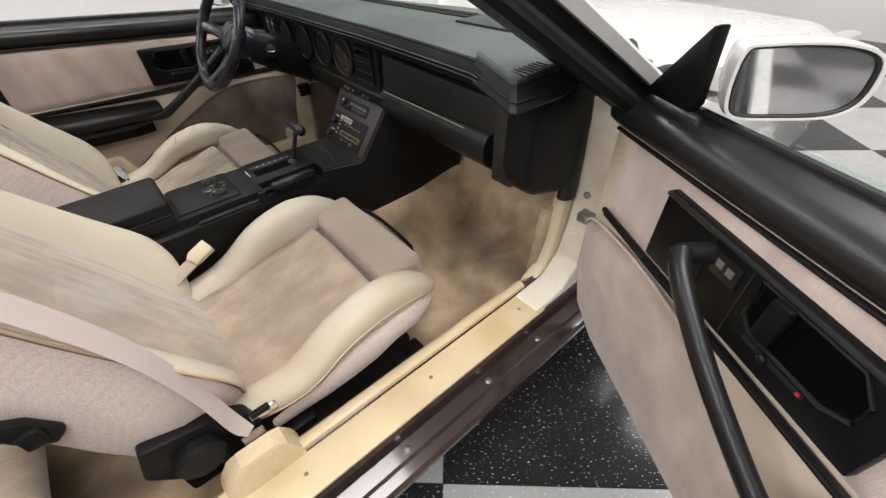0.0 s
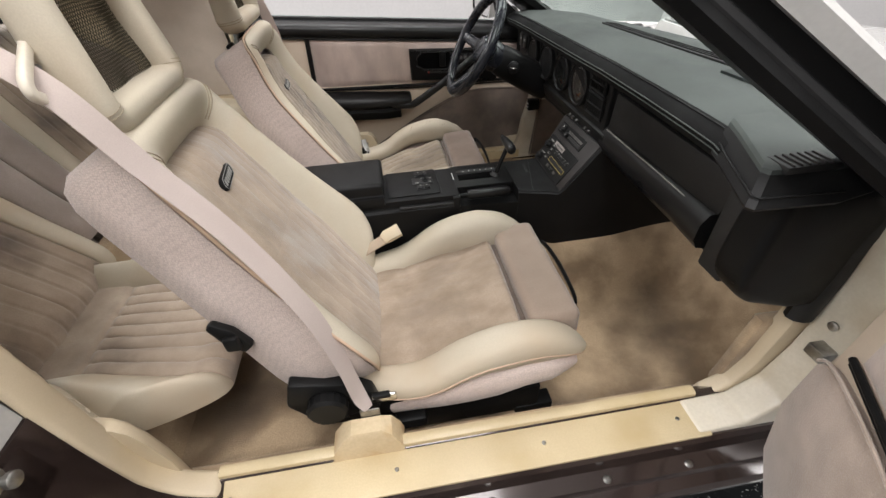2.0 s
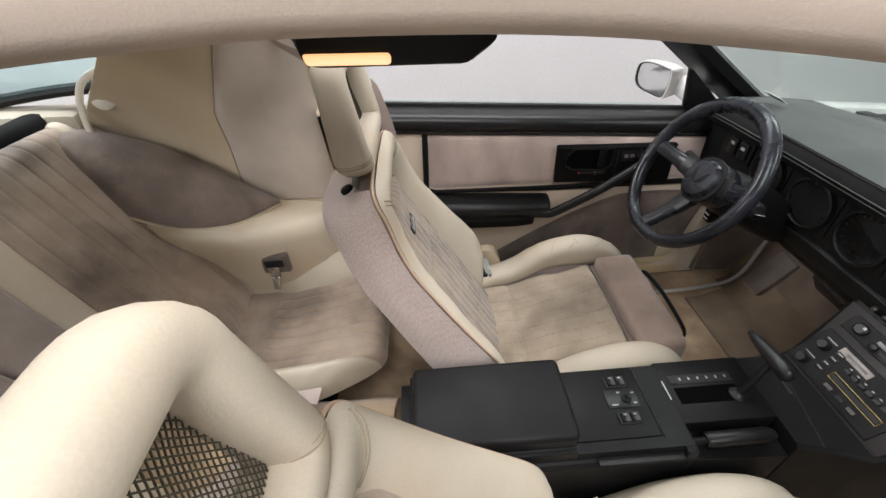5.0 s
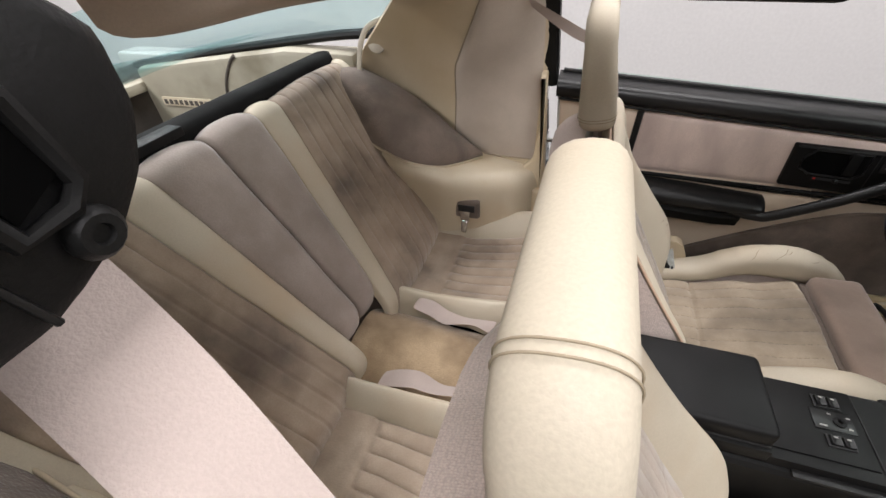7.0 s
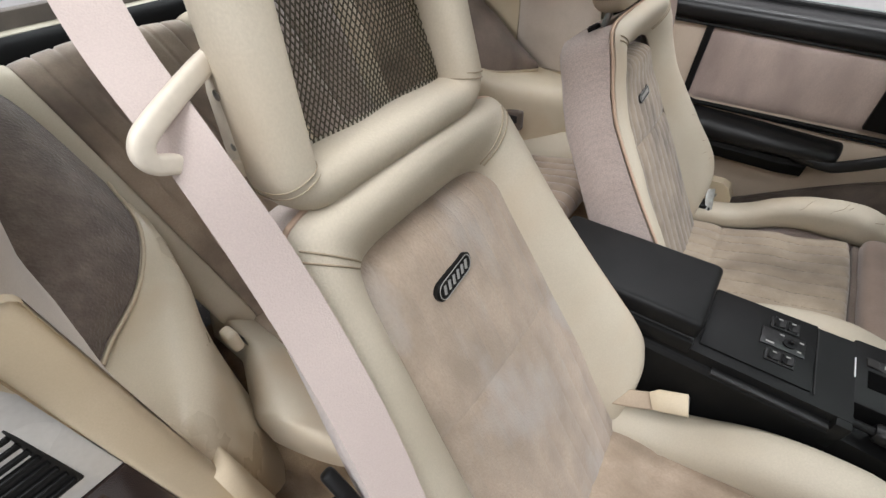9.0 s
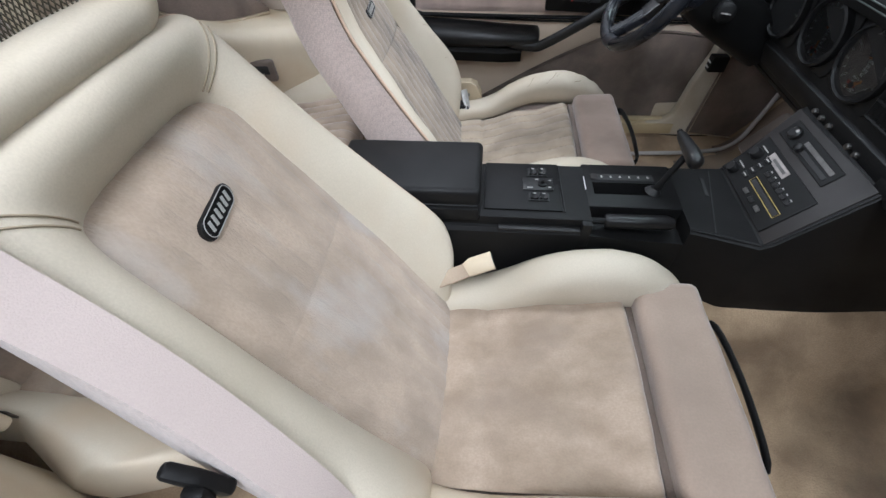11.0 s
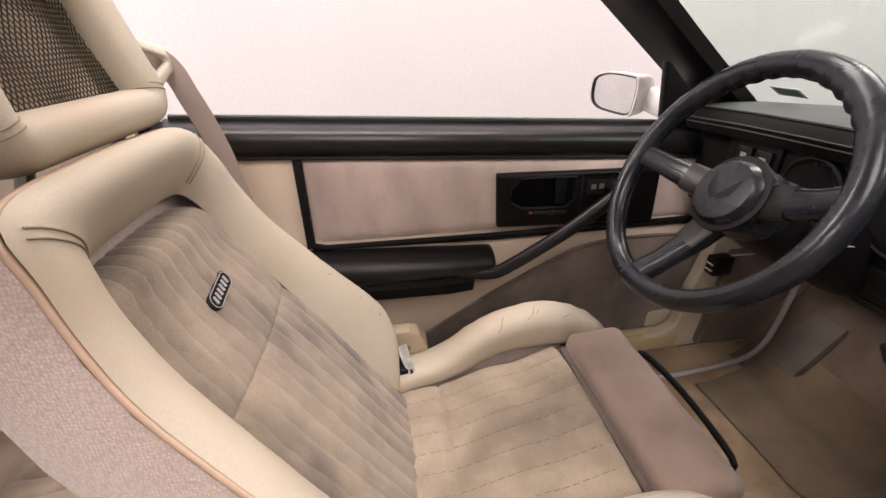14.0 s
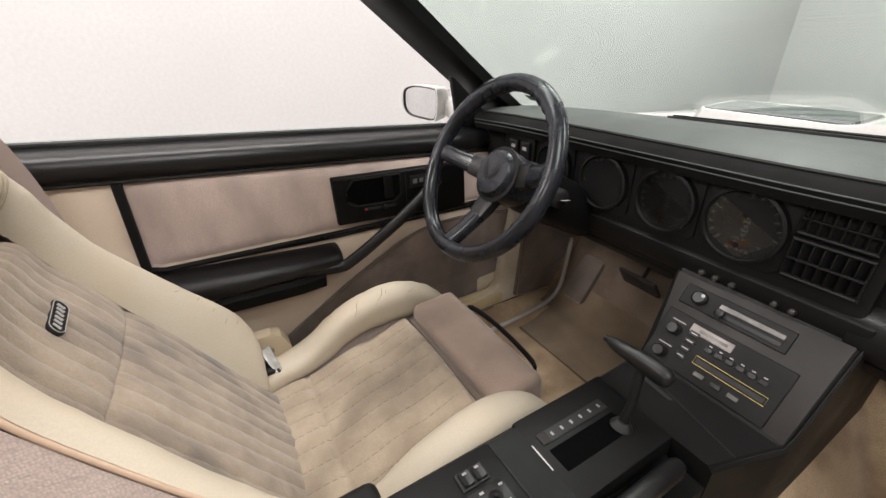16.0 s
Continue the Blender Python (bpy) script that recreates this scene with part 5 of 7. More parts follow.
def front_seat(o, yc, label, worn, insert, dx=0.0):
    """o: side of the car on which the seat stands; its outer side is towards o. worn: depth of the pleats."""
    seat = thing("front_seat", (0.15, yc, 0.21), label, "car seat", "front bucket seats")

    def B(s, w, d):
        lift = curve([(0.42, 0.0), (0.60, 1.0)], s)
        if o > 0 and w < 0:
            w *= 0.92
        return SB + SU * (s + (0.024 * lift if o < 0 else 0)) + SN * d + V((0.035 * lift if o > 0 else 0, yc + w, 0))

    def edge(s):
        pts = [(r[0], r[1], r[2]) for r in SURROUND]
        return linear([(p[0], p[1]) for p in pts], s), linear([(p[0], p[2]) for p in pts], s)
    # shell: sides and back
    rings = []
    for s in [-0.07, -0.05, -0.03, 0.0, 0.04, 0.08, 0.12, 0.18, 0.26, 0.34, 0.42, 0.48, 0.53, 0.57, 0.595, 0.608]:
        hw, do = edge(max(s, -0.03))
        th = curve([(-0.07, 0.08), (0.02, 0.135), (0.3, 0.128), (0.5, 0.128), (0.57, 0.128), (0.608, 0.122)] if o < 0 else [(-0.07, 0.06), (0.02, 0.09), (0.3, 0.094), (0.5, 0.098), (0.57, 0.106), (0.608, 0.106)], s)
        f = [(hw, do - 0.003), (hw - 0.03, -0.03), (0.0, -0.03), (-hw + 0.03, -0.03), (-hw, do - 0.003), (-hw - 0.003, do - 0.02), (-hw - 0.003, lerp(do, -th, 0.5)), (-hw + 0.004, -th * 0.82), (-hw + 0.03, -th), (-hw * 0.5, -th - 0.008), (0, -th - 0.01), (hw * 0.5, -th - 0.008), (hw - 0.03, -th), (hw - 0.004, -th * 0.82), (hw + 0.003, lerp(do, -th, 0.5)), (hw + 0.003, do - 0.02)]
        rings.append([B(s, w, d) for w, d in f])
    part("backrest_shell", loft(rings), TWEED, seat, "pinkish tweed cloth backrest shell", 50)
    # vinyl surround
    rows = [r for r in SURROUND] + [(0.613, 0.0, 0.015, 0.543, 0.0, -0.018, 0.042)] + [(a, -b, c, e, -f, g, h) for a, b, c, e, f, g, h in SURROUND[::-1]]
    po = smooth_path([B(r[0], r[1], r[2]) for r in rows], 4)
    pi_ = smooth_path([B(r[3], r[4], r[5]) for r in rows], 4)
    bu = [q.x for q in smooth_path([(r[6], 0, 0) for r in rows], 4)]
    NV = 10
    n_u = len(po) - 1

    def surround(u, v):
        k = round(u * n_u)
        p = po[k].lerp(pi_[k], v)
        wr = 0.0012 * noise.noise(p * 26) + (0.0022 * noise.noise((p.x * 60, p.y * 14, p.z * 20)) if worn > 0.003 else 0)
        return p + SN * (bu[k] * math.sin(math.pi * min(1, v * 0.93 + 0.035)) ** 0.62 + wr * math.sin(math.pi * v))
    part("backrest_surround", sheet(surround, n_u, NV, 0.012), VINYL, seat, "cream vinyl backrest surround" + (", creased at the side" if worn > 0.003 else ""), 70)
    wire([p + SN * 0.003 for p in po], 0.0036, PIPING, seat, label="tan piping")
    # stitched seams where the top roll meets the sides
    for sd in (1, -1):
        for dk in (0, 1):
            k = 4 * 9 + 3 + dk if sd > 0 else n_u - (4 * 9 + 3 + dk)
            wire([surround(k / n_u, v / 10) + SN * 0.0006 for v in range(1, 10)], 0.0011, SEAM, seat, "seam")

    if worn > 0.004:
        rnd = random.Random(11)
        for k in range(5):
            kk = 13 + 2 * k if o > 0 else n_u - 13 - 2 * k
            v0 = rnd.uniform(0.15, 0.4)
            dv = rnd.uniform(-0.5, 0.9)
            a_, b_ = surround(kk / n_u, v0), surround((kk + 1) / n_u, v0)
            c_, d_ = surround(kk / n_u, v0 + 0.1), surround((kk + 1) / n_u, v0 + 0.1)
            pts = [a_.lerp(b_, 0.5), a_.lerp(b_, 0.5 + 0.2 * dv).lerp(c_.lerp(d_, 0.5 + 0.2 * dv), 0.45), c_.lerp(d_, 0.5 + 0.5 * dv)]
            wire([p + SN * 0.0003 for p in pts], 0.0005, CRACK, seat, "crease", n=4)

    def back_insert(u, v):
        s, w = lerp(-0.04, 0.545, u), lerp(-1, 1, v)
        hw = curve([(0.0, 0.158), (0.2, 0.155), (0.40, 0.138), (0.5, 0.126), (0.545, 0.112)] if o < 0 else [(0.0, 0.158), (0.2, 0.155), (0.38, 0.138), (0.47, 0.122), (0.52, 0.102), (0.545, 0.082)], s)
        pleat = abs(math.sin(math.pi * (w + 1) * 5.0)) ** 0.36
        seam = math.exp(-((s - 0.325) / 0.0035) ** 2)
        puff = 1 - 0.55 * math.exp(-((s - 0.325) / 0.02) ** 2)
        d = -0.006 + 0.012 * (1 - w * w) + worn * (pleat * puff - 0.6) - 0.6 * max(worn, 0.003) * seam
        d -= (0.028 if o < 0 else 0.060) * max(0, (s - (0.505 if o < 0 else 0.490)) / (0.04 if o < 0 else 0.038)) ** 1.8
        d += 0.0016 * noise.noise((s * 9, w * 2.5, o)) + (0.0009 * noise.noise((s * 70, w * 16, o)) if worn > 0.003 else 0)
        return B(s, hw * w, d)
    part("backrest_insert", sheet(back_insert, 110, 160, 0.012), insert, seat, "pleated velour backrest insert", 80)
    if worn > 0.003:
        st_ = bmesh.new()
        for k in range(1, 10):
            for q in range(4, 106):
                if q % 3:
                    sweep([back_insert(q / 110, k / 10) + SN * 0.0004, back_insert((q + 0.9) / 110, k / 10) + SN * 0.0004], 0.0005, SN, 4, bm=st_)
        part("stitching", st_, THREAD, seat, "dark stitched pleat lines", kind="stuff")

    # cushion
    def base_ring(x):
        hw = curve([(-0.09, 0.19), (0.0, 0.248), (0.2, 0.268), (0.36, 0.268), (0.42, 0.250), (0.44, 0.21)], x)
        z1 = curve([(-0.09, 0.37), (0.0, 0.385), (0.08, 0.395), (0.18, 0.45), (0.32, 0.478), (0.41, 0.455), (0.44, 0.42)], x)
        z0 = curve([(-0.09, 0.33), (0.0, 0.322), (0.2, 0.335), (0.36, 0.378), (0.44, 0.402)], x)
        out = []
        for j in range(28):
            a = 2 * math.pi * j / 28
            c, q = math.cos(a), math.sin(a)
            out.append(V((x, yc + o * 0.007 + hw * math.copysign(abs(c) ** 0.35, c), (z0 + z1) / 2 + (z1 - z0) / 2 * math.copysign(abs(q) ** 0.5, q) - (0.035 if q > 0 and abs(c) ** 0.35 < 0.78 else 0))))
        return out
    part("cushion_base", loft([base_ring(x) for x in (-0.09, -0.06, 0.0, 0.06, 0.12, 0.18, 0.24, 0.30, 0.36, 0.40, 0.425, 0.438)]), TWEED, seat, "pinkish tweed cushion side", 70)
    for side in (-1, 1):
        pts = [(-0.06, 0.185, 0.392, 0.040, 0.034), (0.0, 0.206, 0.396, 0.050, 0.038), (0.06, 0.214, 0.402, 0.054, 0.040), (0.11, 0.217, 0.420, 0.056, 0.044), (0.16, 0.218, 0.450, 0.056, 0.050), (0.21, 0.218, 0.470, 0.056, 0.056), (0.28, 0.216, 0.480, 0.056, 0.066), (0.34, 0.213, 0.476, 0.054, 0.062), (0.39, 0.210, 0.462, 0.050, 0.046), (0.43, 0.206, 0.442, 0.038, 0.026), (0.447, 0.203, 0.430, 0.016, 0.010)]
        ka, kb_, dw, dz = (0.78, 0.70, 0.012, 0.010) if side == o else (0.90, 0.95, -0.018, 0.0 if o < 0 else -0.020)
        path = smooth_path([(x, yc + side * (w + dw), z + dz) for x, w, z, a, q in pts], 5)
        rad = smooth_vals([(a * ka, q * kb_) for x, w, z, a, q in pts], 5)
        bb = sweep(path, rad, (0, 0, 1), 22, power=0.8)
        for vv in bb.verts:
            amp = 0.0030 if worn > 0.003 and side == o and vv.co.z > 0.47 else 0.0012
            vv.co += V((0, 0, 1)) * amp * noise.noise((vv.co.x * 55, vv.co.y * 18, 3)) + V((0, 0, 0.0015)) * noise.noise(vv.co * 20)
        part("cushion_bolster", bb, VINYL, seat, "cream vinyl cushion bolster" + (" with cracked creases" if worn > 0.003 and side == o else ""), 60)
        wire([p + V((0, side * (r[0] + 0.0), -0.004)) for p, r in zip(path, rad)][4:-3], 0.0022, PIPING, seat)

    if worn > 0.004:
        rnd = random.Random(4)
        for k in range(7):
            x0, a0 = 0.20 + 0.028 * k, rnd.uniform(35, 75)
            pts = []
            for j in range(5):
                aa = radians(a0 + 12 * j)
                x1 = x0 + rnd.uniform(-0.006, 0.006) + 0.005 * j
                w_, z_ = linear([(0.14, 0.229), (0.28, 0.228), (0.39, 0.222)], x1), linear([(0.14, 0.466), (0.21, 0.480), (0.28, 0.490), (0.34, 0.486), (0.39, 0.472)], x1)
                ra_, rb_ = 0.0437, linear([(0.14, 0.0322), (0.21, 0.0392), (0.28, 0.0462), (0.34, 0.0434), (0.39, 0.0322)], x1)
                pts.append(V((x1, yc + o * (w_ - ra_ * abs(math.cos(aa)) ** 0.8 * math.copysign(1, math.cos(aa))), z_ + (rb_ + 0.001) * math.sin(aa) ** 0.8)))
            wire(pts, 0.0007, CRACK, seat, "crease", n=4)

    def cushion(u, v):
        x, w = lerp(-0.07, 0.326, u), lerp(-1, 1, v)
        groove = worn * 0.5 * (abs(math.sin(math.pi * (w + 1) * 4.5)) ** 0.5 - 0.7)
        seam = math.exp(-((x - 0.062) / 0.004) ** 2)
        z = curve([(-0.07, 0.402), (0.05, 0.412), (0.2, 0.450), (0.326, 0.481)] if o > 0 else [(-0.07, 0.418), (0.05, 0.426), (0.2, 0.458), (0.326, 0.490)], x) + groove - 1.3 * max(worn, 0.0025) * seam - 0.012 * w * w - 0.03 * max(0, (u - 0.95) / 0.05) ** 2
        z += 0.0035 * noise.noise((x * 9, w * 2.5, o + 5)) + 0.0010 * noise.noise((x * 50, w * 12, o))
        return V((x, yc + 0.180 * w, z))
    part("cushion_insert", sheet(cushion, 80, 144, 0.02), VELOUR if o < 0 else VELOUR_C, seat, "pleated velour cushion insert", 80)
    if worn > 0.003:
        st_ = bmesh.new()
        for k in range(1, 9):
            for q in range(8, 74):
                if q % 3:
                    sweep([cushion(q / 80, k / 9) + V((0, 0, 0.0004)), cushion((q + 0.9) / 80, k / 9) + V((0, 0, 0.0004))], 0.0005, (0, 0, 1), 4, bm=st_)
        part("stitching", st_, THREAD, seat, "dark stitched pleat lines", kind="stuff")
    m = Matrix.Translation((0.39, yc, 0.45)) @ Matrix.Rotation(radians(-3), 4, "Y") @ Matrix.Translation((-0.39, -yc, -0.45))
    tb = box(0.336, 0.455, yc - (0.186 if o < 0 else 0.172), yc + 0.186, 0.395, 0.506 if o < 0 else 0.497, 0.020, 4, m)
    bmesh.ops.subdivide_edges(tb, edges=[e for e in tb.edges if e.calc_length() > 0.05], cuts=8, use_grid_fill=True)
    for vv in tb.verts:
        vv.co += V((1, 0, 1)) * 0.0022 * noise.noise(vv.co * 14)
    part("thigh_support", tb, VELOUR_T if o < 0 else VELOUR_S, seat, "taupe velour thigh support")
    part("gap_strip", box(0.324, 0.340, yc - 0.180, yc + 0.180, 0.40, 0.462, 0.003), CARPET_G, seat)
    part("pull_handle", sweep(smooth_path([(0.452, yc - 0.13, 0.470), (0.465, yc - 0.12, 0.484), (0.471, yc, 0.489), (0.465, yc + 0.10, 0.484), (0.452, yc + 0.11, 0.470)], 4), (0.004, 0.008), (0, 0, 1), 8), BLACK, seat, "black pull handle")
    for side in (-1, 1):
        part("rail", box(-0.12, 0.36, yc + side * 0.215 - 0.018, yc + side * 0.215 + 0.018, 0.215, 0.315, 0.006), BLACK, seat)
        part("rail_foot", box(0.30, 0.40, yc + side * 0.215 - 0.022, yc + side * 0.215 + 0.022, 0.205, 0.235, 0.006), BLACK, seat)
    # Added block: stands for the seat's lower mount and the shadow beneath it.
    part("under_seat_block", box(-0.20, -0.04, yc - 0.19, yc + 0.19, 0.215, 0.365, 0.012), MATTE, seat, "black block for the seat mount and the shade around it")
    part("seat_pan", box(-0.10, 0.38, yc - 0.20, yc + 0.20, 0.28, 0.33, 0.01), BLACK, seat)
    # recliner on the outer side
    rc = part("recliner_cover", prism([(-0.205, 0.455), (-0.185, 0.525), (-0.08, 0.50), (-0.03, 0.46), (-0.02, 0.40), (-0.09, 0.385), (-0.17, 0.40)], lambda u, v, t: V((u, yc + o * t, v)), 0.238, 0.272, 0.008), BLACK, seat, "black plastic recliner cover")
    kb = bmesh.new()
    rings = []
    for r, h in ((0.037, 0.0), (0.040, 0.004), (0.040, 0.022), (0.034, 0.028)):
        rings.append([V((-0.122 + (r + (0.0016 if j % 2 else 0)) * math.cos(math.pi * j / 20), yc + o * (0.272 + h), 0.452 + (r + (0.0016 if j % 2 else 0)) * math.sin(math.pi * j / 20))) for j in range(40)])
    part("recliner_knob", loft(rings, bm=kb), BLACK, rc, "", 30)
    part("hinge_bracket", box(-0.10, 0.10, yc + o * 0.236, yc + o * 0.25, 0.335, 0.40, 0.004), BLACK, seat)
    lever = [V((-0.250, 0, 0.655)) + SU * a + SN * b for a, b in ((0.042, -0.012), (0.046, 0.004), (0.012, 0.019), (-0.038, 0.017), (-0.043, -0.008), (0.0, -0.017))]
    lv = part("release_lever", prism([(p.x, p.z) for p in lever], lambda u, v, t: V((u, yc + o * t, v)), 0.232, 0.250, 0.006), BLACK, seat, "black seat release lever")
    part("lever_grip", box(-0.258, -0.232, yc + o * 0.248, yc + o * 0.262, 0.636, 0.668, 0.005), BLACK, lv)
    # head restraint with net
    HC, HU, HN = V((-0.338 if o < 0 else -0.308, yc + (-0.010 if o < 0 else 0.034), 1.101 if o < 0 else 1.078)), V((-0.12, 0, 0.993)), V((0.993, 0, 0.12))
    loop, rad = [], []
    low_ = -0.078 if o < 0 else -0.066
    for cx, cz, a0, r0, ra in ((0.070, 0.045, 0, 0.034, 0.0255), (-0.070, 0.045, 90, 0.034, 0.0255), (-0.099, low_, 180, 0.022, 0.0235), (0.099, low_, 270, 0.022, 0.0235)):
        for k in range(8):
            w = radians(a0 + 90 * k / 7)
            loop.append(HC + V((0, 1, 0)) * (cx + r0 * math.cos(w)) + HU * (cz + r0 * math.sin(w)))
            rad.append((ra, 0.028 if cz > 0 else 0.035))
    hr = part("head_restraint", sweep(loop, rad, HN, 20, True, power=0.82), VINYL, seat, "cream vinyl head restraint frame", 60)
    for k in (9 if o < 0 else 6, 17, 30):
        t = (loop[(k + 1) % 32] - loop[k - 1]).normalized()
        sd = t.cross(HN).normalized()
        for off in (0, 0.006):
            wire([loop[k] + t * off + sd * (rad[k][0] + 0.0004) * math.copysign(abs(math.cos(a)) ** 0.82, math.cos(a)) + HN * (rad[k][1] + 0.0004) * math.copysign(abs(math.sin(a)) ** 0.82, math.sin(a)) for a in [2 * math.pi * j / 30 for j in range(30)]], 0.0006, SEAM, hr, "seam", closed=True, nrm=tuple(t))
    net = bmesh.new()
    for k in range(-42, 43):
        for sl in (1, -1):
            pts = []
            for t in range(13):
                z = low_ - 0.016 + (0.090 - low_) * t / 12
                y = k * 0.0052 + sl * z * 0.55
                if abs(y) < 0.112 - 0.012 * t / 12:
                    pts.append(HC + V((0, y, 0)) + HU * z + HN * (0.004 * math.sin(y * 60) * math.cos(z * 40) - 0.004))
            if len(pts) > 1:
                sweep(pts, 0.0008, HN, 3, bm=net)
    part("net", net, NET, hr, "dark olive woven head restraint net")
    for side in (-1, 1):
        part("post", sweep([B(0.58, side * 0.075, -0.05), HC + HU * (low_ - 0.015) + V((0, side * 0.075, 0))], 0.007, (1, 0, 0), 8), STEEL, seat)
        part("post_collar", lathe([(0.013, 0), (0.013, 0.010), (0.009, 0.013)], B(0.605, side * 0.075, -0.046), SU, 12), BLACK, seat)
    bs = 0.473 if o < 0 else 0.415
    bo = -0.023 if o < 0 else 0.004
    pill = [(0.024 * math.copysign(1, math.cos(a)) + 0.0105 * math.cos(a), 0.0105 * math.sin(a)) for a in [2 * math.pi * (k + 0.5) / 28 for k in range(28)]]

    def on_badge(w, s, d):
        return B(bs + s + 0.1 * w, bo + w, (0.0200 if o < 0 else 0.0180) + d - 1.2 * w * w + (0.30 * s if o < 0 else 0))
    badge = part("badge", loft([[on_badge(w * k, s * k, d) for w, s in pill] for k, d in ((1.0, -0.004), (1.0, 0.003), (0.94, 0.0045), (0.86, 0.0045), (0.84, 0.0038))]), BLACK, seat, "small dark maker's badge")
    wire([on_badge(w * 0.90, s * 0.90, 0.0047) for w, s in pill], 0.0006, BADGE, badge, "badge_rim", closed=True, nrm=tuple(SN))
    for k in range(6):
        wk = -0.0215 + 0.0086 * k
        part("badge_mark", sweep([on_badge(wk - 0.001, -0.0048, 0.0042), on_badge(wk + 0.001, 0.0048, 0.0042)], (0.0023, 0.0009), SN, 6, power=0.6), BADGE, badge, "grey plain bar on the badge")
    seat.location.x += dx
    return seat


THREAD = mat("dark_brown_thread", (0.15, 0.118, 0.09), rough=0.9, bump=0)
BADGE = mat("badge_grey_print", (0.42, 0.41, 0.39), rough=0.5, bump=0)
PIPING = mat("tan_piping", (0.60, 0.43, 0.31), (0.54, 0.39, 0.28), rough=0.55, s1=12, bump=0.05)
CRACK = mat("dark_crease", (0.27, 0.20, 0.125), rough=0.9, bump=0)
SEAM = mat("seam_shadow_thread", (0.40, 0.33, 0.23), rough=0.8, bump=0)
NET = mat("olive_black_net", (0.075, 0.064, 0.038), (0.05, 0.044, 0.028), rough=0.7, bump=0)
VELOUR_T = mat("taupe_velour", (0.35, 0.27, 0.21), (0.30, 0.23, 0.18), rough=0.95, s1=9, s2=300, bump=0.3, sheen=0.4)
VELOUR_W = mat("scuffed_tan_velour", (0.45, 0.355, 0.27), (0.31, 0.245, 0.185), rough=0.95, s1=13, s2=260, bump=0.45, sheen=0.35, stain=(0.41, 0.37, 0.335), s3=7, stretch=(1, 1.6, 0.8), lo=0.33, hi=0.67)
VELOUR_C = mat("worn_tan_velour", (0.43, 0.35, 0.26), (0.31, 0.25, 0.185), rough=0.95, s1=15, s2=300, bump=0.45, sheen=0.3, stain=(0.20, 0.16, 0.12), s3=7)
VELOUR_S = mat("soiled_mauve_velour", (0.29, 0.215, 0.17), (0.24, 0.175, 0.138), rough=0.95, s1=12, s2=300, bump=0.3, sheen=0.4, stain=(0.19, 0.14, 0.11), s3=8)
VELOUR_D = mat("soiled_brown_velour", (0.34, 0.272, 0.20), (0.215, 0.172, 0.13), rough=0.95, s1=15, s2=300, bump=0.45, sheen=0.3, stain=(0.11, 0.09, 0.074), s3=7, stretch=(1, 1.25, 1))
front_seat(-1, -0.366, "cream vinyl and tan velour bucket seat beside the open door", 0.0022, VELOUR_W)
front_seat(1, 0.350, "cream vinyl and soiled velour bucket seat behind the steering wheel", 0.0058, VELOUR_D, -0.035)

# ---- rear seat ----
rear = thing("rear_bench", (-0.75, 0.03, 0.36), "cream vinyl and brown pleated velour folding rear seat", "rear seat")
RB, RU, RN = V((-0.79, 0.03, 0.46)), V((-0.51, 0, 0.86)), V((0.86, 0, 0.51))
VELOUR_B = mat("brown_pleated_velour", (0.43, 0.345, 0.265), (0.33, 0.258, 0.195), rough=0.95, s1=12, s2=300, bump=0.3, sheen=0.35, stain=(0.13, 0.10, 0.08), s3=5)
VELOUR_M = mat("mauve_grey_velour", (0.37, 0.31, 0.275), (0.29, 0.24, 0.21), rough=0.95, s1=12, s2=300, bump=0.3, sheen=0.4)
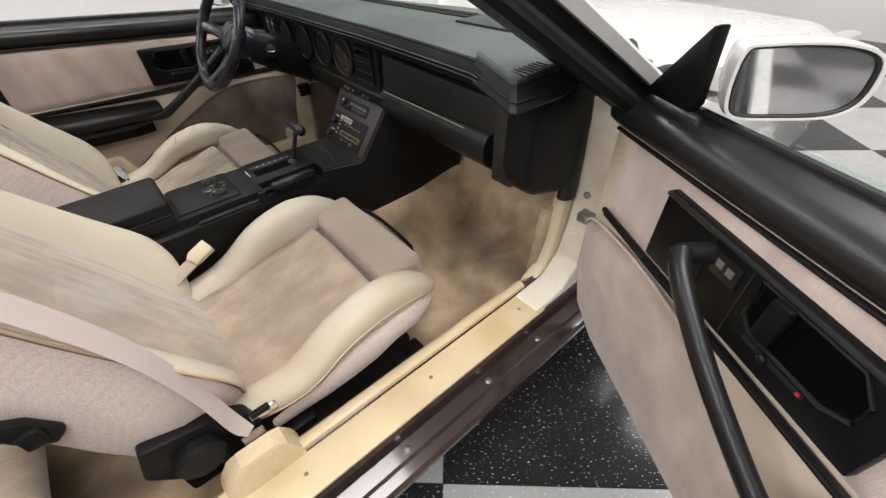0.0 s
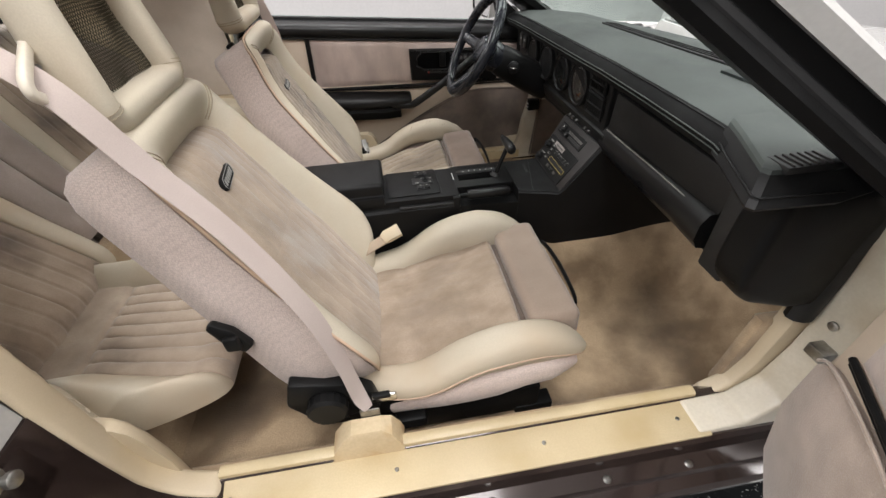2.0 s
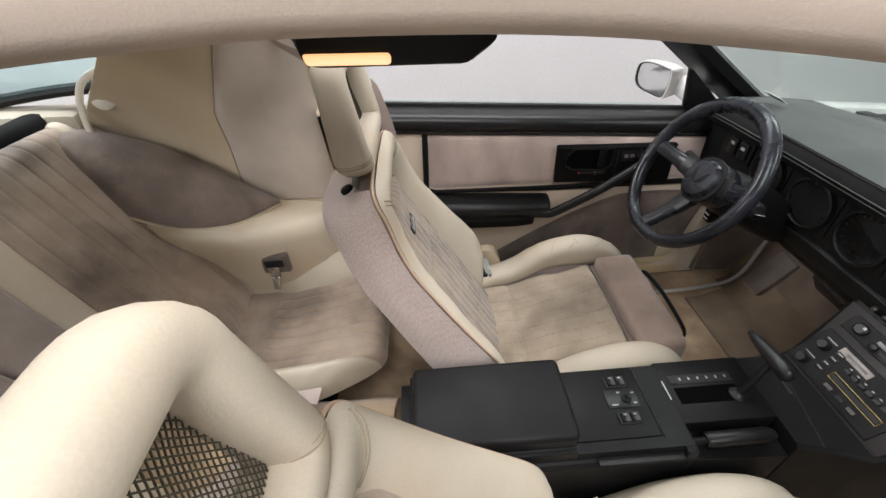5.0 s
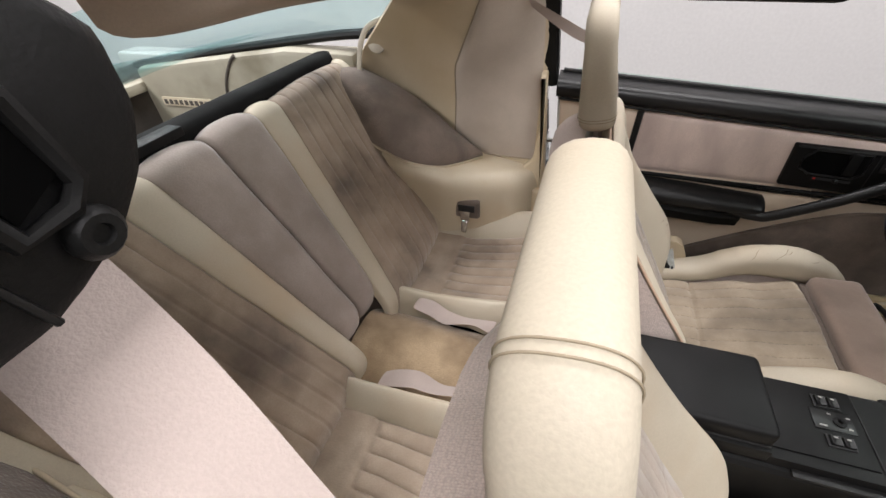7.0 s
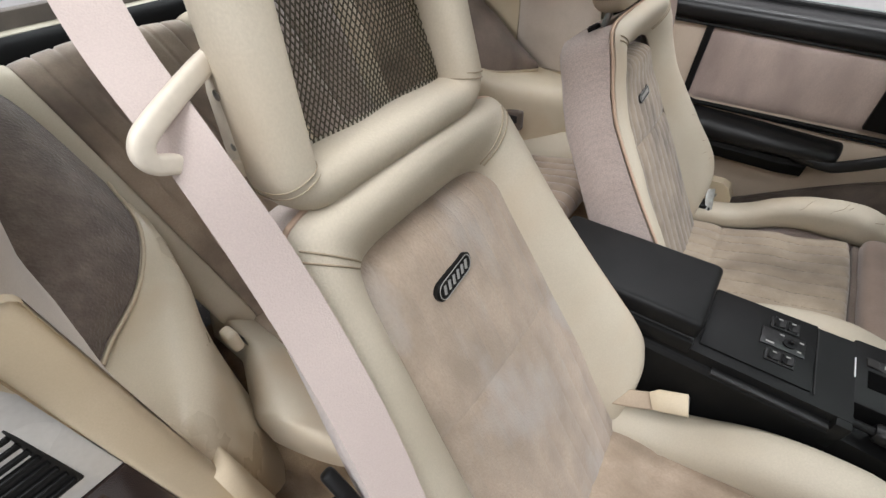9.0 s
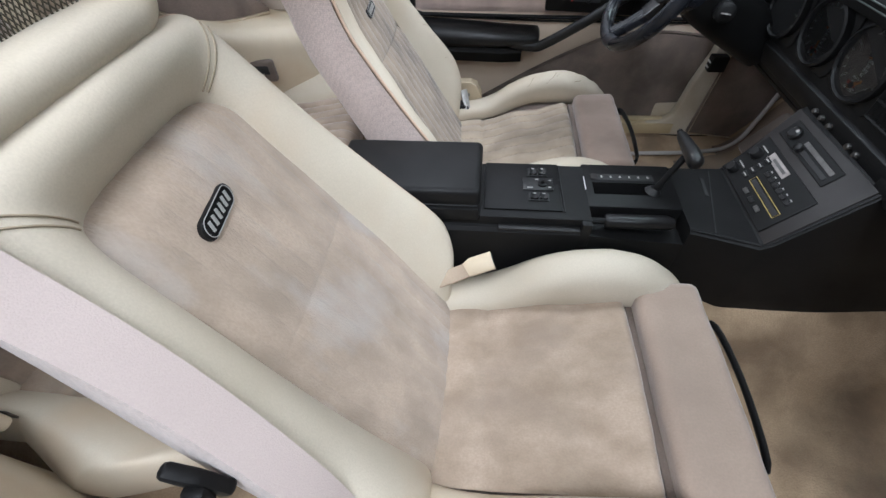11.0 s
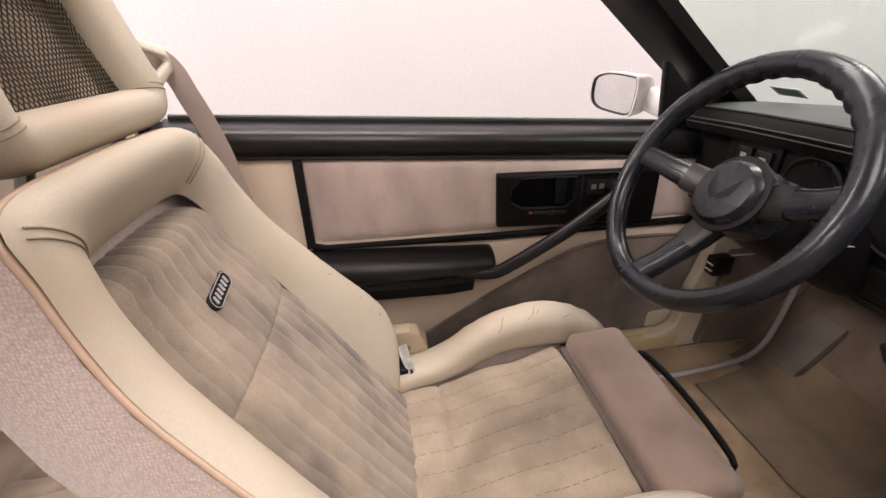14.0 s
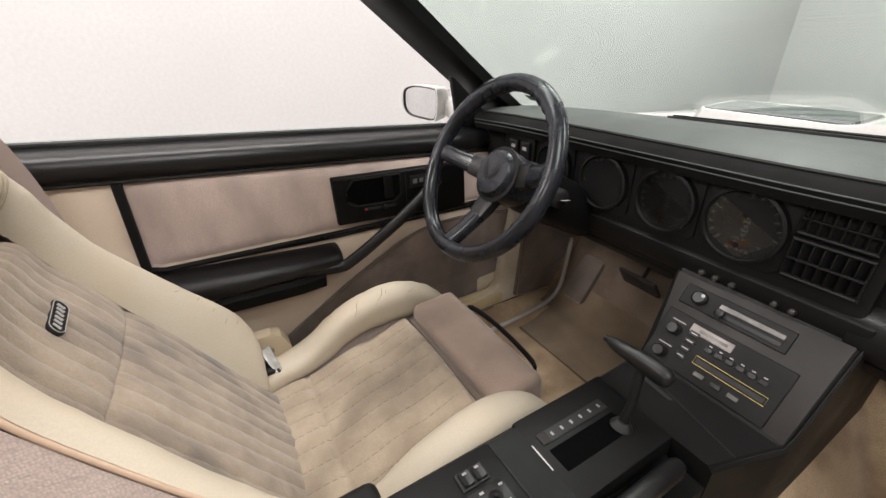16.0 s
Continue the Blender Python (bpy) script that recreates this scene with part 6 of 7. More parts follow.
for o in (-1, 1):
    for nm, e0, e1, m, pl, cr in (("back_edge", (0.490, 0.10), (0.552, 0.10), VINYL, 0, 0.008), ("back_insert", (0.128, 0.175), (0.490, 0.10), VELOUR_B, 8, 0.010), ("back_band", (0.075, 0.125), (0.128, 0.175), VINYL, 0, 0.009), ("back_centre", (0.003, 0.0), (0.075, 0.125), VELOUR_M, 0, 0.014)):
        def back(u, v, nv=96 if pl else 16):
            q = u * 1.0
            if q < 0.72:
                s, d, ns, nd = lerp(0.07 if nm == "back_centre" else -0.02, 0.580, q / 0.72), 0.020, 0.0, 1.0
            else:
                w = radians(90 - 190 * (q - 0.72) / 0.28)
                ns, nd = math.cos(w), math.sin(w)
                s, d = 0.580 + 0.043 * ns, -0.023 + 0.043 * nd
            k = round(v * nv)
            vi = min(max(k, 1), nv - 1)
            vv = (vi - 1) / (nv - 2)
            w = lerp(e0[0] + e0[1] * max(s, 0), e1[0] + e1[1] * max(s, 0), vv)
            up = cr * (1 - abs(2 * vv - 1) ** 2.6) - (0.022 if k in (0, nv) else 0)
            if pl:
                up -= 0.0045 * math.exp(-(abs(math.sin(math.pi * vv * pl)) / 0.20) ** 2)
            up += 0.004 * noise.noise((s * 7, w * 9, o)) - 0.028 * max(0, (0.08 - q) / 0.08) ** 2
            return RB + RU * (s + ns * up) + RN * (d + nd * up) + V((0, o * w, 0))
        part(nm, sheet(back, 64, 96 if pl else 16), m, rear, "", 80)
    part("back_board", prism([(0.0, -0.02), (0.0, 0.54), (-0.02, 0.565), (-0.055, 0.56), (-0.055, -0.02)], lambda u, v, t: RB + RU * (v - 0.03) + RN * (u - 0.045) + V((0, o * t, 0)), 0.006, 0.540, 0.006), CARPET_G, rear, "dark carpeted seat back board")

    def rcush(u, v):
        c = abs(2 * v - 1)
        w = lerp(0.125, 0.575 + 0.065 * min(1, max(0, (u - 0.35) / 0.4)), v)
        side = max(0, c - 0.66) / 0.34
        q = max(0, (u - 0.80) / 0.20) * 1.7
        x = lerp(-0.83, -0.40, min(u / 0.80, 1)) + 0.05 * math.sin(min(q, 1) * math.pi / 2) - (0.15 * max(0, c - 0.70) ** 2 / 0.09 if v > 0.5 else 0.15 * max(0, c - 0.5) ** 2 / 0.25) * min(1, u * 1.2)
        z = 0.448 + 0.03 * min(u, 0.8) + 0.045 * math.sin(math.pi * min(1, side * 0.75)) - 0.085 * max(0, side - 0.6) ** 2 / 0.16 - 0.016 * math.sin(math.pi * u) * (1 - side)
        z -= 0.05 * (1 - math.cos(min(q, 1) * math.pi / 2)) + 0.13 * max(0, q - 1)
        z += 0.003 * noise.noise((x * 14, w * 14, o))
        if side <= 0:
            pl_ = min(1, max(0, (u - 0.26) / 0.03))
            z += pl_ * 0.009 * (abs(math.sin(math.pi * (v - 0.17) / 0.66 * 8)) ** 0.5 - 0.8) - 0.006 * math.exp(-((u - 0.265) / 0.010) ** 2)
        return V((x - 0.03 * side, 0.03 + o * w, z if z > 0.425 else 0.425 - 0.02 * (1 - math.exp((z - 0.425) / 0.02))))
    for nm, m, test in (("cushion_insert", VELOUR_B, lambda v: 0.17 < v < 0.83), ("cushion_bolster", VINYL, lambda v: v >= 0.83), ("cushion_bolster", VINYL, lambda v: v <= 0.17)):
        lo_, hi_ = {"cushion_insert": (0.17, 0.83)}.get(nm, (0.83, 1.0) if test(0.9) else (0.0, 0.17))
        part(nm, sheet(lambda u, v: rcush(u, lerp(lo_, hi_, v)), 96, 96 if nm == "cushion_insert" else 14), m, rear, "", 80)
    part("cushion_frame", box(-0.83, -0.50, 0.03 + o * 0.16, 0.03 + o * 0.52, 0.30, 0.415, 0.015), MATTE, rear)


# ---- seat belts ----
def ribbon(path, sides, width, n=6, thick=0.0014):
    """A strap along path; sides: the direction of its width at each point."""
    p = smooth_path(path, n)
    q = smooth_path(sides, n)
    if isinstance(width, (int, float)):
        width = [width] * len(path)
    h = [v.x / 2 for v in smooth_path([(w, 0, 0) for w in width], n)]
    rings = []
    for a, b, r in zip(p, q, h):
        b = b.normalized()
        up = V((0, 0, thick)).cross(b).normalized() * thick
        rings.append([a + b * r, a + b * r * 0.5 + up * 1.3, a + up * 1.5, a - b * r * 0.5 + up * 1.3, a - b * r, a - b * r * 0.5, a, a + b * r * 0.5])
    return loft(rings)


def belt_set(o, yc, label):
    def Q(x, w, z):
        return V((x, yc + o * w, z))
    st = thing("seat_belt", Q(-0.05, 0.33, 0.40), label, "seat belt", "front seat belts")
    path = [Q(-0.53, 0.142, 1.245), Q(-0.47, 0.156, 1.205), Q(-0.39, 0.180, 1.130), Q(-0.325, 0.188, 1.068), Q(-0.268, 0.192, 0.965), Q(-0.188, 0.211, 0.847), Q(-0.112, 0.243, 0.708), Q(-0.074, 0.268, 0.587), Q(-0.055, 0.288, 0.490), Q(-0.040, 0.302, 0.455)]
    if o > 0:
        path = [V(p) for p in ((-0.56, 0.605, 1.165), (-0.50, 0.600, 1.130), (-0.41, 0.604, 1.078), (-0.335, 0.604, 1.042), (-0.314, 0.612, 0.983), (-0.297, 0.623, 0.90), (-0.276, 0.634, 0.74), (-0.205, 0.640, 0.59), (-0.105, 0.625, 0.495), (-0.060, 0.605, 0.455))]
    sides = [V((0.25, -o * 0.95, 0.0)), V((0.25, -o * 0.95, 0.0)), V((0.32, -o * 0.92, 0.10)), V((0.42, -o * 0.88, 0.2))] + [V((0.34, -o * 0.94, 0.05))] * 4 + [V((0.5, -o * 0.8, 0.05)), V((0.75, -o * 0.6, 0.0))]
    if o > 0:
        sides = [V((0.5, -o * 0.8, 0.1)), V((0.6, -o * 0.6, 0.2)), V((0.75, -o * 0.3, 0.4)), V((0.85, -o * 0.2, 0.45))] + [V((0.82, -o * 0.25, 0.48))] * 2 + [V((0.85, -o * 0.2, 0.42))] * 2 + [V((0.85, -o * 0.35, 0.3)), V((0.8, -o * 0.5, 0.1))]
    part("webbing", ribbon(path, sides, [0.043, 0.042, 0.038, 0.037] + [0.042] * 4 + [0.036, 0.020]), STRAP, st, "pale pinkish belt webbing")
    # guide loop on the head restraint
    gl = smooth_path([Q(-0.362, 0.141, 1.100), Q(-0.352, 0.152, 1.107), Q(-0.331, 0.208, 1.090), Q(-0.327, 0.222, 1.080), Q(-0.327, 0.221, 1.069), Q(-0.331, 0.206, 1.060), Q(-0.345, 0.168, 1.032), Q(-0.353, 0.155, 1.028), Q(-0.362, 0.146, 1.045)], 5, True)
    gsh = V((0, 0.010, 0)) if o < 0 else V((0, 0.032, -0.036))
    gl = [p + gsh for p in gl]
    gd = part("belt_guide", sweep(gl, (0.0070, 0.0055), (1, 0.1, 0.1), 14, True, power=0.5), TRIM_W, st, "pale plastic belt guide loop", 60)
    part("guide_plate", sweep([Q(-0.352, 0.148, 1.106) + gsh, Q(-0.350, 0.152, 1.085) + gsh, Q(-0.348, 0.158, 1.040) + gsh, Q(-0.348, 0.160, 1.024) + gsh], [(0.010, 0.003), (0.015, 0.004), (0.015, 0.004), (0.009, 0.003)], (0.1, o, 0.1), 12, power=0.5), TRIM_W, gd, "pale flat mounting plate")
    for zz in (1.045, 1.085):
        part("plate_screw", lathe([(0.004, 0), (0.004, 0.001), (0.002, 0.0018)], Q(-0.349, 0.160 if zz < 1.06 else 0.156, zz) + gsh, (0, o, 0), 10), STEEL, gd)
    # anchor tower beside the seat
    up_, dn_ = (0.055, -0.065) if o > 0 else (0.0, 0.0)
    if o > 0:
        yc -= 0.045
    tw = part("anchor_cover", loft([[Q(x, w, z + (up_ if z > 0.37 else 0)) for x, w in ((a, e), (b, e), (b, f), (a, f))] for a, b, e, f, z in ((-0.128, 0.022, 0.298, 0.352, 0.355), (-0.120, 0.016, 0.300, 0.350, 0.385), (-0.098, 0.000, 0.302, 0.345, 0.418), (-0.080, -0.020, 0.306, 0.338, 0.430))]), ANCHOR if o < 0 else TRIM, st, "yellowed cream belt anchor cover", 30)
    part("anchor_tongue", box(-0.060, -0.020, yc + o * 0.300, yc + o * 0.304, 0.405, 0.452, 0.003), STEEL, st)
    part("latch_plate", box(-0.032, 0.018, yc + o * 0.285, yc + o * 0.291, 0.452 + dn_, 0.476 + dn_, 0.003, 2, Matrix.Translation((0, 0, 0))), CHROME, st, "steel latch plate")
    part("latch_grip", box(-0.030, 0.006, yc + o * 0.282, yc + o * 0.294, 0.468 + dn_, 0.480 + dn_, 0.003), BLACK, st)
    if o > 0:
        part("latch_tongue", sweep([(-0.042, 0.584, 0.474), (-0.034, 0.566, 0.450), (-0.024, 0.546, 0.426)], [(0.012, 0.003), (0.011, 0.003), (0.008, 0.003)], (0.2, -0.8, 0.5), 10, power=0.5), STEEL, st, "dull steel latch tongue")
        part("tongue_hole", sweep([(-0.0275, 0.5515, 0.4340), (-0.0245, 0.5455, 0.4270)], (0.004, 0.0036), (0.2, -0.8, 0.5), 8), RUBBER, st)
        part("latch_strap", box(-0.088, -0.030, 0.545, 0.590, 0.395, 0.438, 0.006), BLACK, st)
        return st
    # buckle between seat and console
    bk = [Q(-0.055, -0.170, 0.470), Q(-0.01, -0.178, 0.492), Q(0.022, -0.190, 0.500)]
    bb = part("buckle_stalk", sweep(bk, [(0.014, 0.004), (0.015, 0.004), (0.015, 0.006)], (0, o * 0.6, 1), 10, power=0.6), SLEEVE, st, "tan sleeved buckle stalk")
    part("buckle", sweep([Q(0.016, -0.187, 0.500), Q(0.026, -0.191, 0.506), Q(0.066, -0.200, 0.519)], [(0.015, 0.008), (0.0185, 0.0125), (0.0185, 0.0125)], (0, o * 0.6, 1), 12, power=0.45), TRIM, bb, "cream plastic buckle")
    part("buckle_slot", sweep([Q(0.0655, -0.200, 0.5190), Q(0.0672, -0.2003, 0.5195)], (0.014, 0.0035), (0, o * 0.6, 1), 8, power=0.5), RUBBER, bb)
    return st


SLEEVE = mat("tan_buckle_sleeve", (0.44, 0.35, 0.255), (0.37, 0.29, 0.21), rough=0.7, s1=20, s2=300, bump=0.1)
TRIM_W = mat("pale_belt_plastic", (0.72, 0.66, 0.56), (0.68, 0.61, 0.50), rough=0.45, s1=8, bump=0.05)
ANCHOR = mat("yellowed_anchor_plastic", (0.68, 0.55, 0.36), (0.60, 0.46, 0.27), rough=0.42, s1=14, bump=0.05, stain=(0.55, 0.36, 0.18), s3=14)
belt_set(-1, -0.366, "pale pinkish seat belt through a guide on the passenger seat")
belt_set(1, 0.350, "pale pinkish seat belt through a guide on the driver seat")
part("seat_track_end", box(0.0, 0.075, -0.625, -0.572, 0.262, 0.300, 0.008), BLACK, car)

# ---- rear cabin details ----
for o in (-1, 1):
    rb = thing("rear_belt_buckle", (-0.69, o * 0.545, 0.53), "dark recessed belt outlet with a steel tongue beside the rear seat", "seat belt", "rear belt outlets")
    part("outlet", box(-0.725, -0.640, o * 0.530, o * 0.555, 0.520, 0.590, 0.010, 3) if o > 0 else box(-0.706, -0.664, -0.556, -0.532, 0.516, 0.566, 0.010, 3), VELOUR_G if o > 0 else LEDGE, rb)
    part("outlet_slot", box(-0.712, -0.655, o * 0.526, o * 0.532, 0.548, 0.574, 0.003) if o > 0 else box(-0.697, -0.672, -0.534, -0.529, 0.528, 0.542, 0.002), RUBBER, rb)
    if o > 0:
        part("tongue", prism([(-0.705, 0.556), (-0.668, 0.556), (-0.672, 0.515), (-0.700, 0.515)], lambda u, v, t: V((u, o * t, v)), 0.518, 0.522, 0.003), CHROME, rb, "steel belt tongue")
        part("tongue_end", prism([(-0.698, 0.518), (-0.676, 0.518), (-0.678, 0.482), (-0.696, 0.482)], lambda u, v, t: V((u, o * (t - (0.52 - v) * 0.4), v)), 0.516, 0.519, 0.003), CHROME, rb)
    else:
        part("tongue", box(-0.694, -0.676, -0.530, -0.5265, 0.506, 0.532, 0.002), STEEL_D, rb, "dull steel belt tongue")
    pb = part("pull_button", lathe([(0.009, 0), (0.009, 0.02), (0.025, 0.024), (0.029, 0.032), (0.025, 0.043), (0.010, 0.049), (0.001, 0.049)], (-0.978, o * 0.650, 1.042), (0.25, -o, 0), 20), TRIM_W, car, "cream trim button")
    part("hatch_strap", sweep(smooth_path([(-0.905, o * 0.612, 1.112), (-0.95, o * 0.606, 1.104), (-0.99, o * 0.603, 1.083), (-1.016, o * 0.60, 1.040), (-1.032, o * 0.60, 0.98), (-1.042, o * 0.60, 0.92)], 5), (0.008, 0.005), (0, 1, 0), 10, power=0.7), TRIM_W, car, "pale looped strap")
    part("seat_release", sweep(smooth_path([(-1.13, o * 0.528, 0.935), (-1.09, o * 0.545, 0.86), (-1.02, o * 0.556, 0.76), (-0.93, o * 0.560, 0.66)], 4), (0.004, 0.011), (1, 0, 0.6), 8, power=0.5), RUBBER, car, "black seat release strap")
part("tunnel_cover", sheet(lambda u, v: V((lerp(-0.84, -0.32, u), lerp(-0.10, 0.165, v), 0.455 - 0.075 * abs(2 * v - 1) ** 2.5 + 0.03 * (1 - u) + 0.006 * noise.noise((u * 5, v * 5, 2)))), 20, 14, 0.02), CARPET, car, "brown carpeted tunnel between the rear cushions")
for o in (-1, 1):
    cl = thing("lap_belt", (-0.60, 0.03 + o * 0.09, 0.47), "crumpled pale lap belt lying by the tunnel", "seat belt", "loose lap belts")
    rnd = random.Random(5 + o)
    pth = [V((-0.72 + 0.045 * k, 0.03 + o * (0.115 - 0.004 * k) + rnd.uniform(-0.006, 0.006), 0.478 + 0.012 * math.sin(k * 1.7 + o))) for k in range(6)]
    part("webbing", ribbon(pth, [V((0.1, 1, 0.5 * math.sin(k * 1.3))) for k in range(6)], 0.042, 5, 0.002), STRAP, cl)
# cargo shade fittings
part("shade_rail", box(-1.125, -1.095, -0.60, 0.66, 0.955, 0.975, 0.005), MATTE, car)
for o in (-1, 1):
    wire(smooth_path([(-1.50, o * 0.599, 1.0), (-1.53, o * 0.599, 0.975), (-1.58, o * 0.599, 0.90), (-1.60, o * 0.599, 0.80), (-1.60, o * 0.599, 0.60)], 4), 0.006, CARGO_D, car, "panel_seam")
    vs = part("cargo_vent", box(-1.92, -1.68, o * 0.592, o * 0.602, 0.812, 0.846, 0.003), LEDGE, car, "pale slotted cargo vent")
    for k in range(9):
        part("vent_slot", box(-1.908 + 0.025 * k, -1.892 + 0.025 * k, o * 0.590, o * 0.5935, 0.820, 0.838, 0.001, 1), CARGO_D, vs)
part("shade_clip", box(-1.16, -1.12, -0.10, 0.02, 1.006, 1.026, 0.004), BLACK, car)
part("cargo_ledge", box(-2.06, -1.98, -0.64, 0.64, 0.86, 0.90, 0.012), CARGO, car)
part("seat_gap_cover", box(-1.18, -1.10, -0.60, 0.66, 0.50, 0.93, 0.02), CARPET_G, car)

# ---- roof frame details over the open panels ----
SCUFFM = mat("scuffed_grey_metal", (0.12, 0.11, 0.102), (0.03, 0.027, 0.025), rough=0.6, s1=45, s2=400, bump=0.6, spec=0.4, stain=(0.03, 0.026, 0.024), s3=45, lo=0.42, hi=0.58)
for o in (-1, 1):
    fr_ = part("roof_latch_frame", prism([(0.474, 1.305), (0.490, 1.318), (0.60, 1.315), (0.66, 1.28), (0.65, 1.235), (0.565, 1.243), (0.524, 1.244), (0.513, 1.248), (0.497, 1.255), (0.483, 1.268), (0.475, 1.284)], lambda u, v, t: V((t, o * u, v)), -0.52, -0.472, 0.006), BLACK, car, "black roof panel latch frame")
    part("latch_pocket", prism([(0.524, 1.2955), (0.515, 1.3005), (0.508, 1.295), (0.5045, 1.279), (0.517, 1.2725)], lambda u, v, t: V((t, o * u, v)), -0.473, -0.4695, 0.0), VOID, fr_)
    part("latch_rim", sweep([V((-0.470, o * u, v)) for u, v in ((0.527, 1.296), (0.5155, 1.3035), (0.505, 1.297), (0.5015, 1.276), (0.506, 1.2705), (0.519, 1.269))], 0.0028, (1, 0, 0), 8, True), BLACK, fr_)
    wire([V((-0.4712, o * u, v)) for u, v in ((0.538, 1.300), (0.530, 1.272), (0.5235, 1.247))], 0.0012, BLACK_SOFT, fr_, "frame_rib")
    part("latch_bolt", lathe([(0.0075, 0), (0.0075, 0.002), (0.0055, 0.0045), (0.003, 0.0045), (0.0025, 0.003)], (-0.4715, o * 0.505, 1.2620), (1, 0, 0), 16), BLACK, fr_, "dark steel screw")
    part("latch_guide", sheet(lambda u, v: V((-0.470 + 0.008 * math.sin(math.pi * u) * math.sin(math.pi * v) + 0.005 * noise.noise((u * 6, v * 9, 3)) * math.sin(math.pi * v), o * (0.546 + 0.05 * u + 0.006 * math.sin(v * 5)), lerp(1.250, 1.296, v))), 24, 24, 0.004), SCUFFM, fr_, "scuffed grey metal striker plate")
    part("inner_pillar", loft([[V((x + dx, o * (y + dy), z)) for dx, dy in ((0.035, 0.035), (0.035, -0.004), (0.0, -0.014), (-0.050, -0.006), (-0.056, 0.006), (-0.056, 0.04))] for x, y, z in ((p.x, p.y, p.z) for p in smooth_path([(-0.494, 0.558, 1.245), (-0.494, 0.642, 1.15), (-0.494, 0.724, 1.05), (-0.488, 0.765, 0.94)], 5))]), BLACK, car, "black inner door pillar", 50)

# ---- front footwells ----
# Foot rest tone greyed so the haze over the footwell is in the colour.
RESTC = mat("haze_toned_foot_rest", (0.19, 0.155, 0.13), (0.14, 0.113, 0.094), rough=1.0, s1=14, s2=300, bump=0.6, sheen=0.3)
WELT = mat("pale_grey_welt", (0.5, 0.47, 0.44), rough=0.5, bump=0)
for o in (-1, 1):
    part("carpet_welt", sweep(smooth_path([(0.40, 0.625, 0.222), (0.53, 0.610, 0.222), (0.63, 0.608, 0.228), (0.76, 0.608, 0.236), (0.86, 0.610, 0.252), (0.905, 0.612, 0.292), (0.925, 0.615, 0.36), (0.955, 0.63, 0.46)], 5), (0.007, 0.007), (0, 0, 1), 8), WELT, car, "pale grey carpet edge welt") if o > 0 else None
    # Beige carpet on the right kick panel, darker grey-brown on the left.
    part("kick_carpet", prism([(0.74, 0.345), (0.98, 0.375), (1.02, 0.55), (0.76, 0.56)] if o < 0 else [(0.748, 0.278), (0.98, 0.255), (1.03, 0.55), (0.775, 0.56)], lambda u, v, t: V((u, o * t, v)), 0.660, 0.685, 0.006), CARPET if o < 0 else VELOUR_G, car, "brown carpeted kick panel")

for o in (-1, 1):
    wire([(0.752, o * 0.658, 0.350 if o < 0 else 0.282), (0.975, o * 0.658, 0.378 if o < 0 else 0.260), (1.01, o * 0.658, 0.54), (0.770, o * 0.658, 0.552)], 0.0028, TRIM, car, "panel_edging", closed=True)
# Added sheet over the toe board, darkened for the shade below the dash.
part("toe_carpet", sheet(lambda u, v: V((lerp(0.845, 1.125, u), lerp(0.15, 0.64, v), carpet_z(lerp(0.845, 1.125, u), lerp(0.15, 0.64, v)) + 0.007)), 24, 20, 0.006), TOE, car, "dark grey-brown toe board carpet with the dash's shade in its colour")
fd = thing("relay_block", (0.735, 0.645, 0.53), "small black relay block on the kick panel", "relay block")
part("block", box(0.715, 0.765, 0.640, 0.672, 0.508, 0.556, 0.005), BLACK, fd)
for k in range(2):
    part("block_mark", box(0.713, 0.7148, 0.646, 0.666, 0.520 + 0.016 * k, 0.524 + 0.016 * k, 0, 1), LABELW, fd)
for nm, y0, y1, x, z in (("brake_pedal", 0.30, 0.42, 0.96, 0.43), ("accelerator_pedal", 0.165, 0.22, 0.98, 0.38)):
    pd = thing(nm, (x + 0.05, (y0 + y1) / 2, z + 0.1), "black rubber-faced pedal in the driver footwell", "pedal")
    m = Matrix.Translation((x, 0, z)) @ Matrix.Rotation(radians(-35), 4, "Y")
    part("pad", box(-0.012, 0.0, y0, y1, -0.035, 0.035, 0.005, 2, m), PEDAL, pd, "dusty black pedal pad")
    part("arm", sweep([(x + 0.005, (y0 + y1) / 2, z), (x + 0.10, (y0 + y1) / 2, z + 0.12), (x + 0.13, (y0 + y1) / 2, z + 0.26)], (0.006, 0.006), (1, 0, 0), 8), BLACK, pd)
part("foot_rest", box(0.92, 0.95, 0.50, 0.585, 0.27, 0.43, 0.014, 2, Matrix.Translation((0.93, 0, 0.34)) @ Matrix.Rotation(radians(35), 4, "Y") @ Matrix.Translation((-0.93, 0, -0.34))), RESTC, car, "grey-brown foot rest with haze in its colour")
mt = thing("floor_mat", (0.80, 0.40, carpet_z(0.80, 0.40) + 0.010), "brown worn carpet mat in the driver footwell", "floor mat")
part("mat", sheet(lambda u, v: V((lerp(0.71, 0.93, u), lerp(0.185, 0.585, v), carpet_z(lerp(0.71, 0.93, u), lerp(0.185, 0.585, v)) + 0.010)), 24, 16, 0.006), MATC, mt)

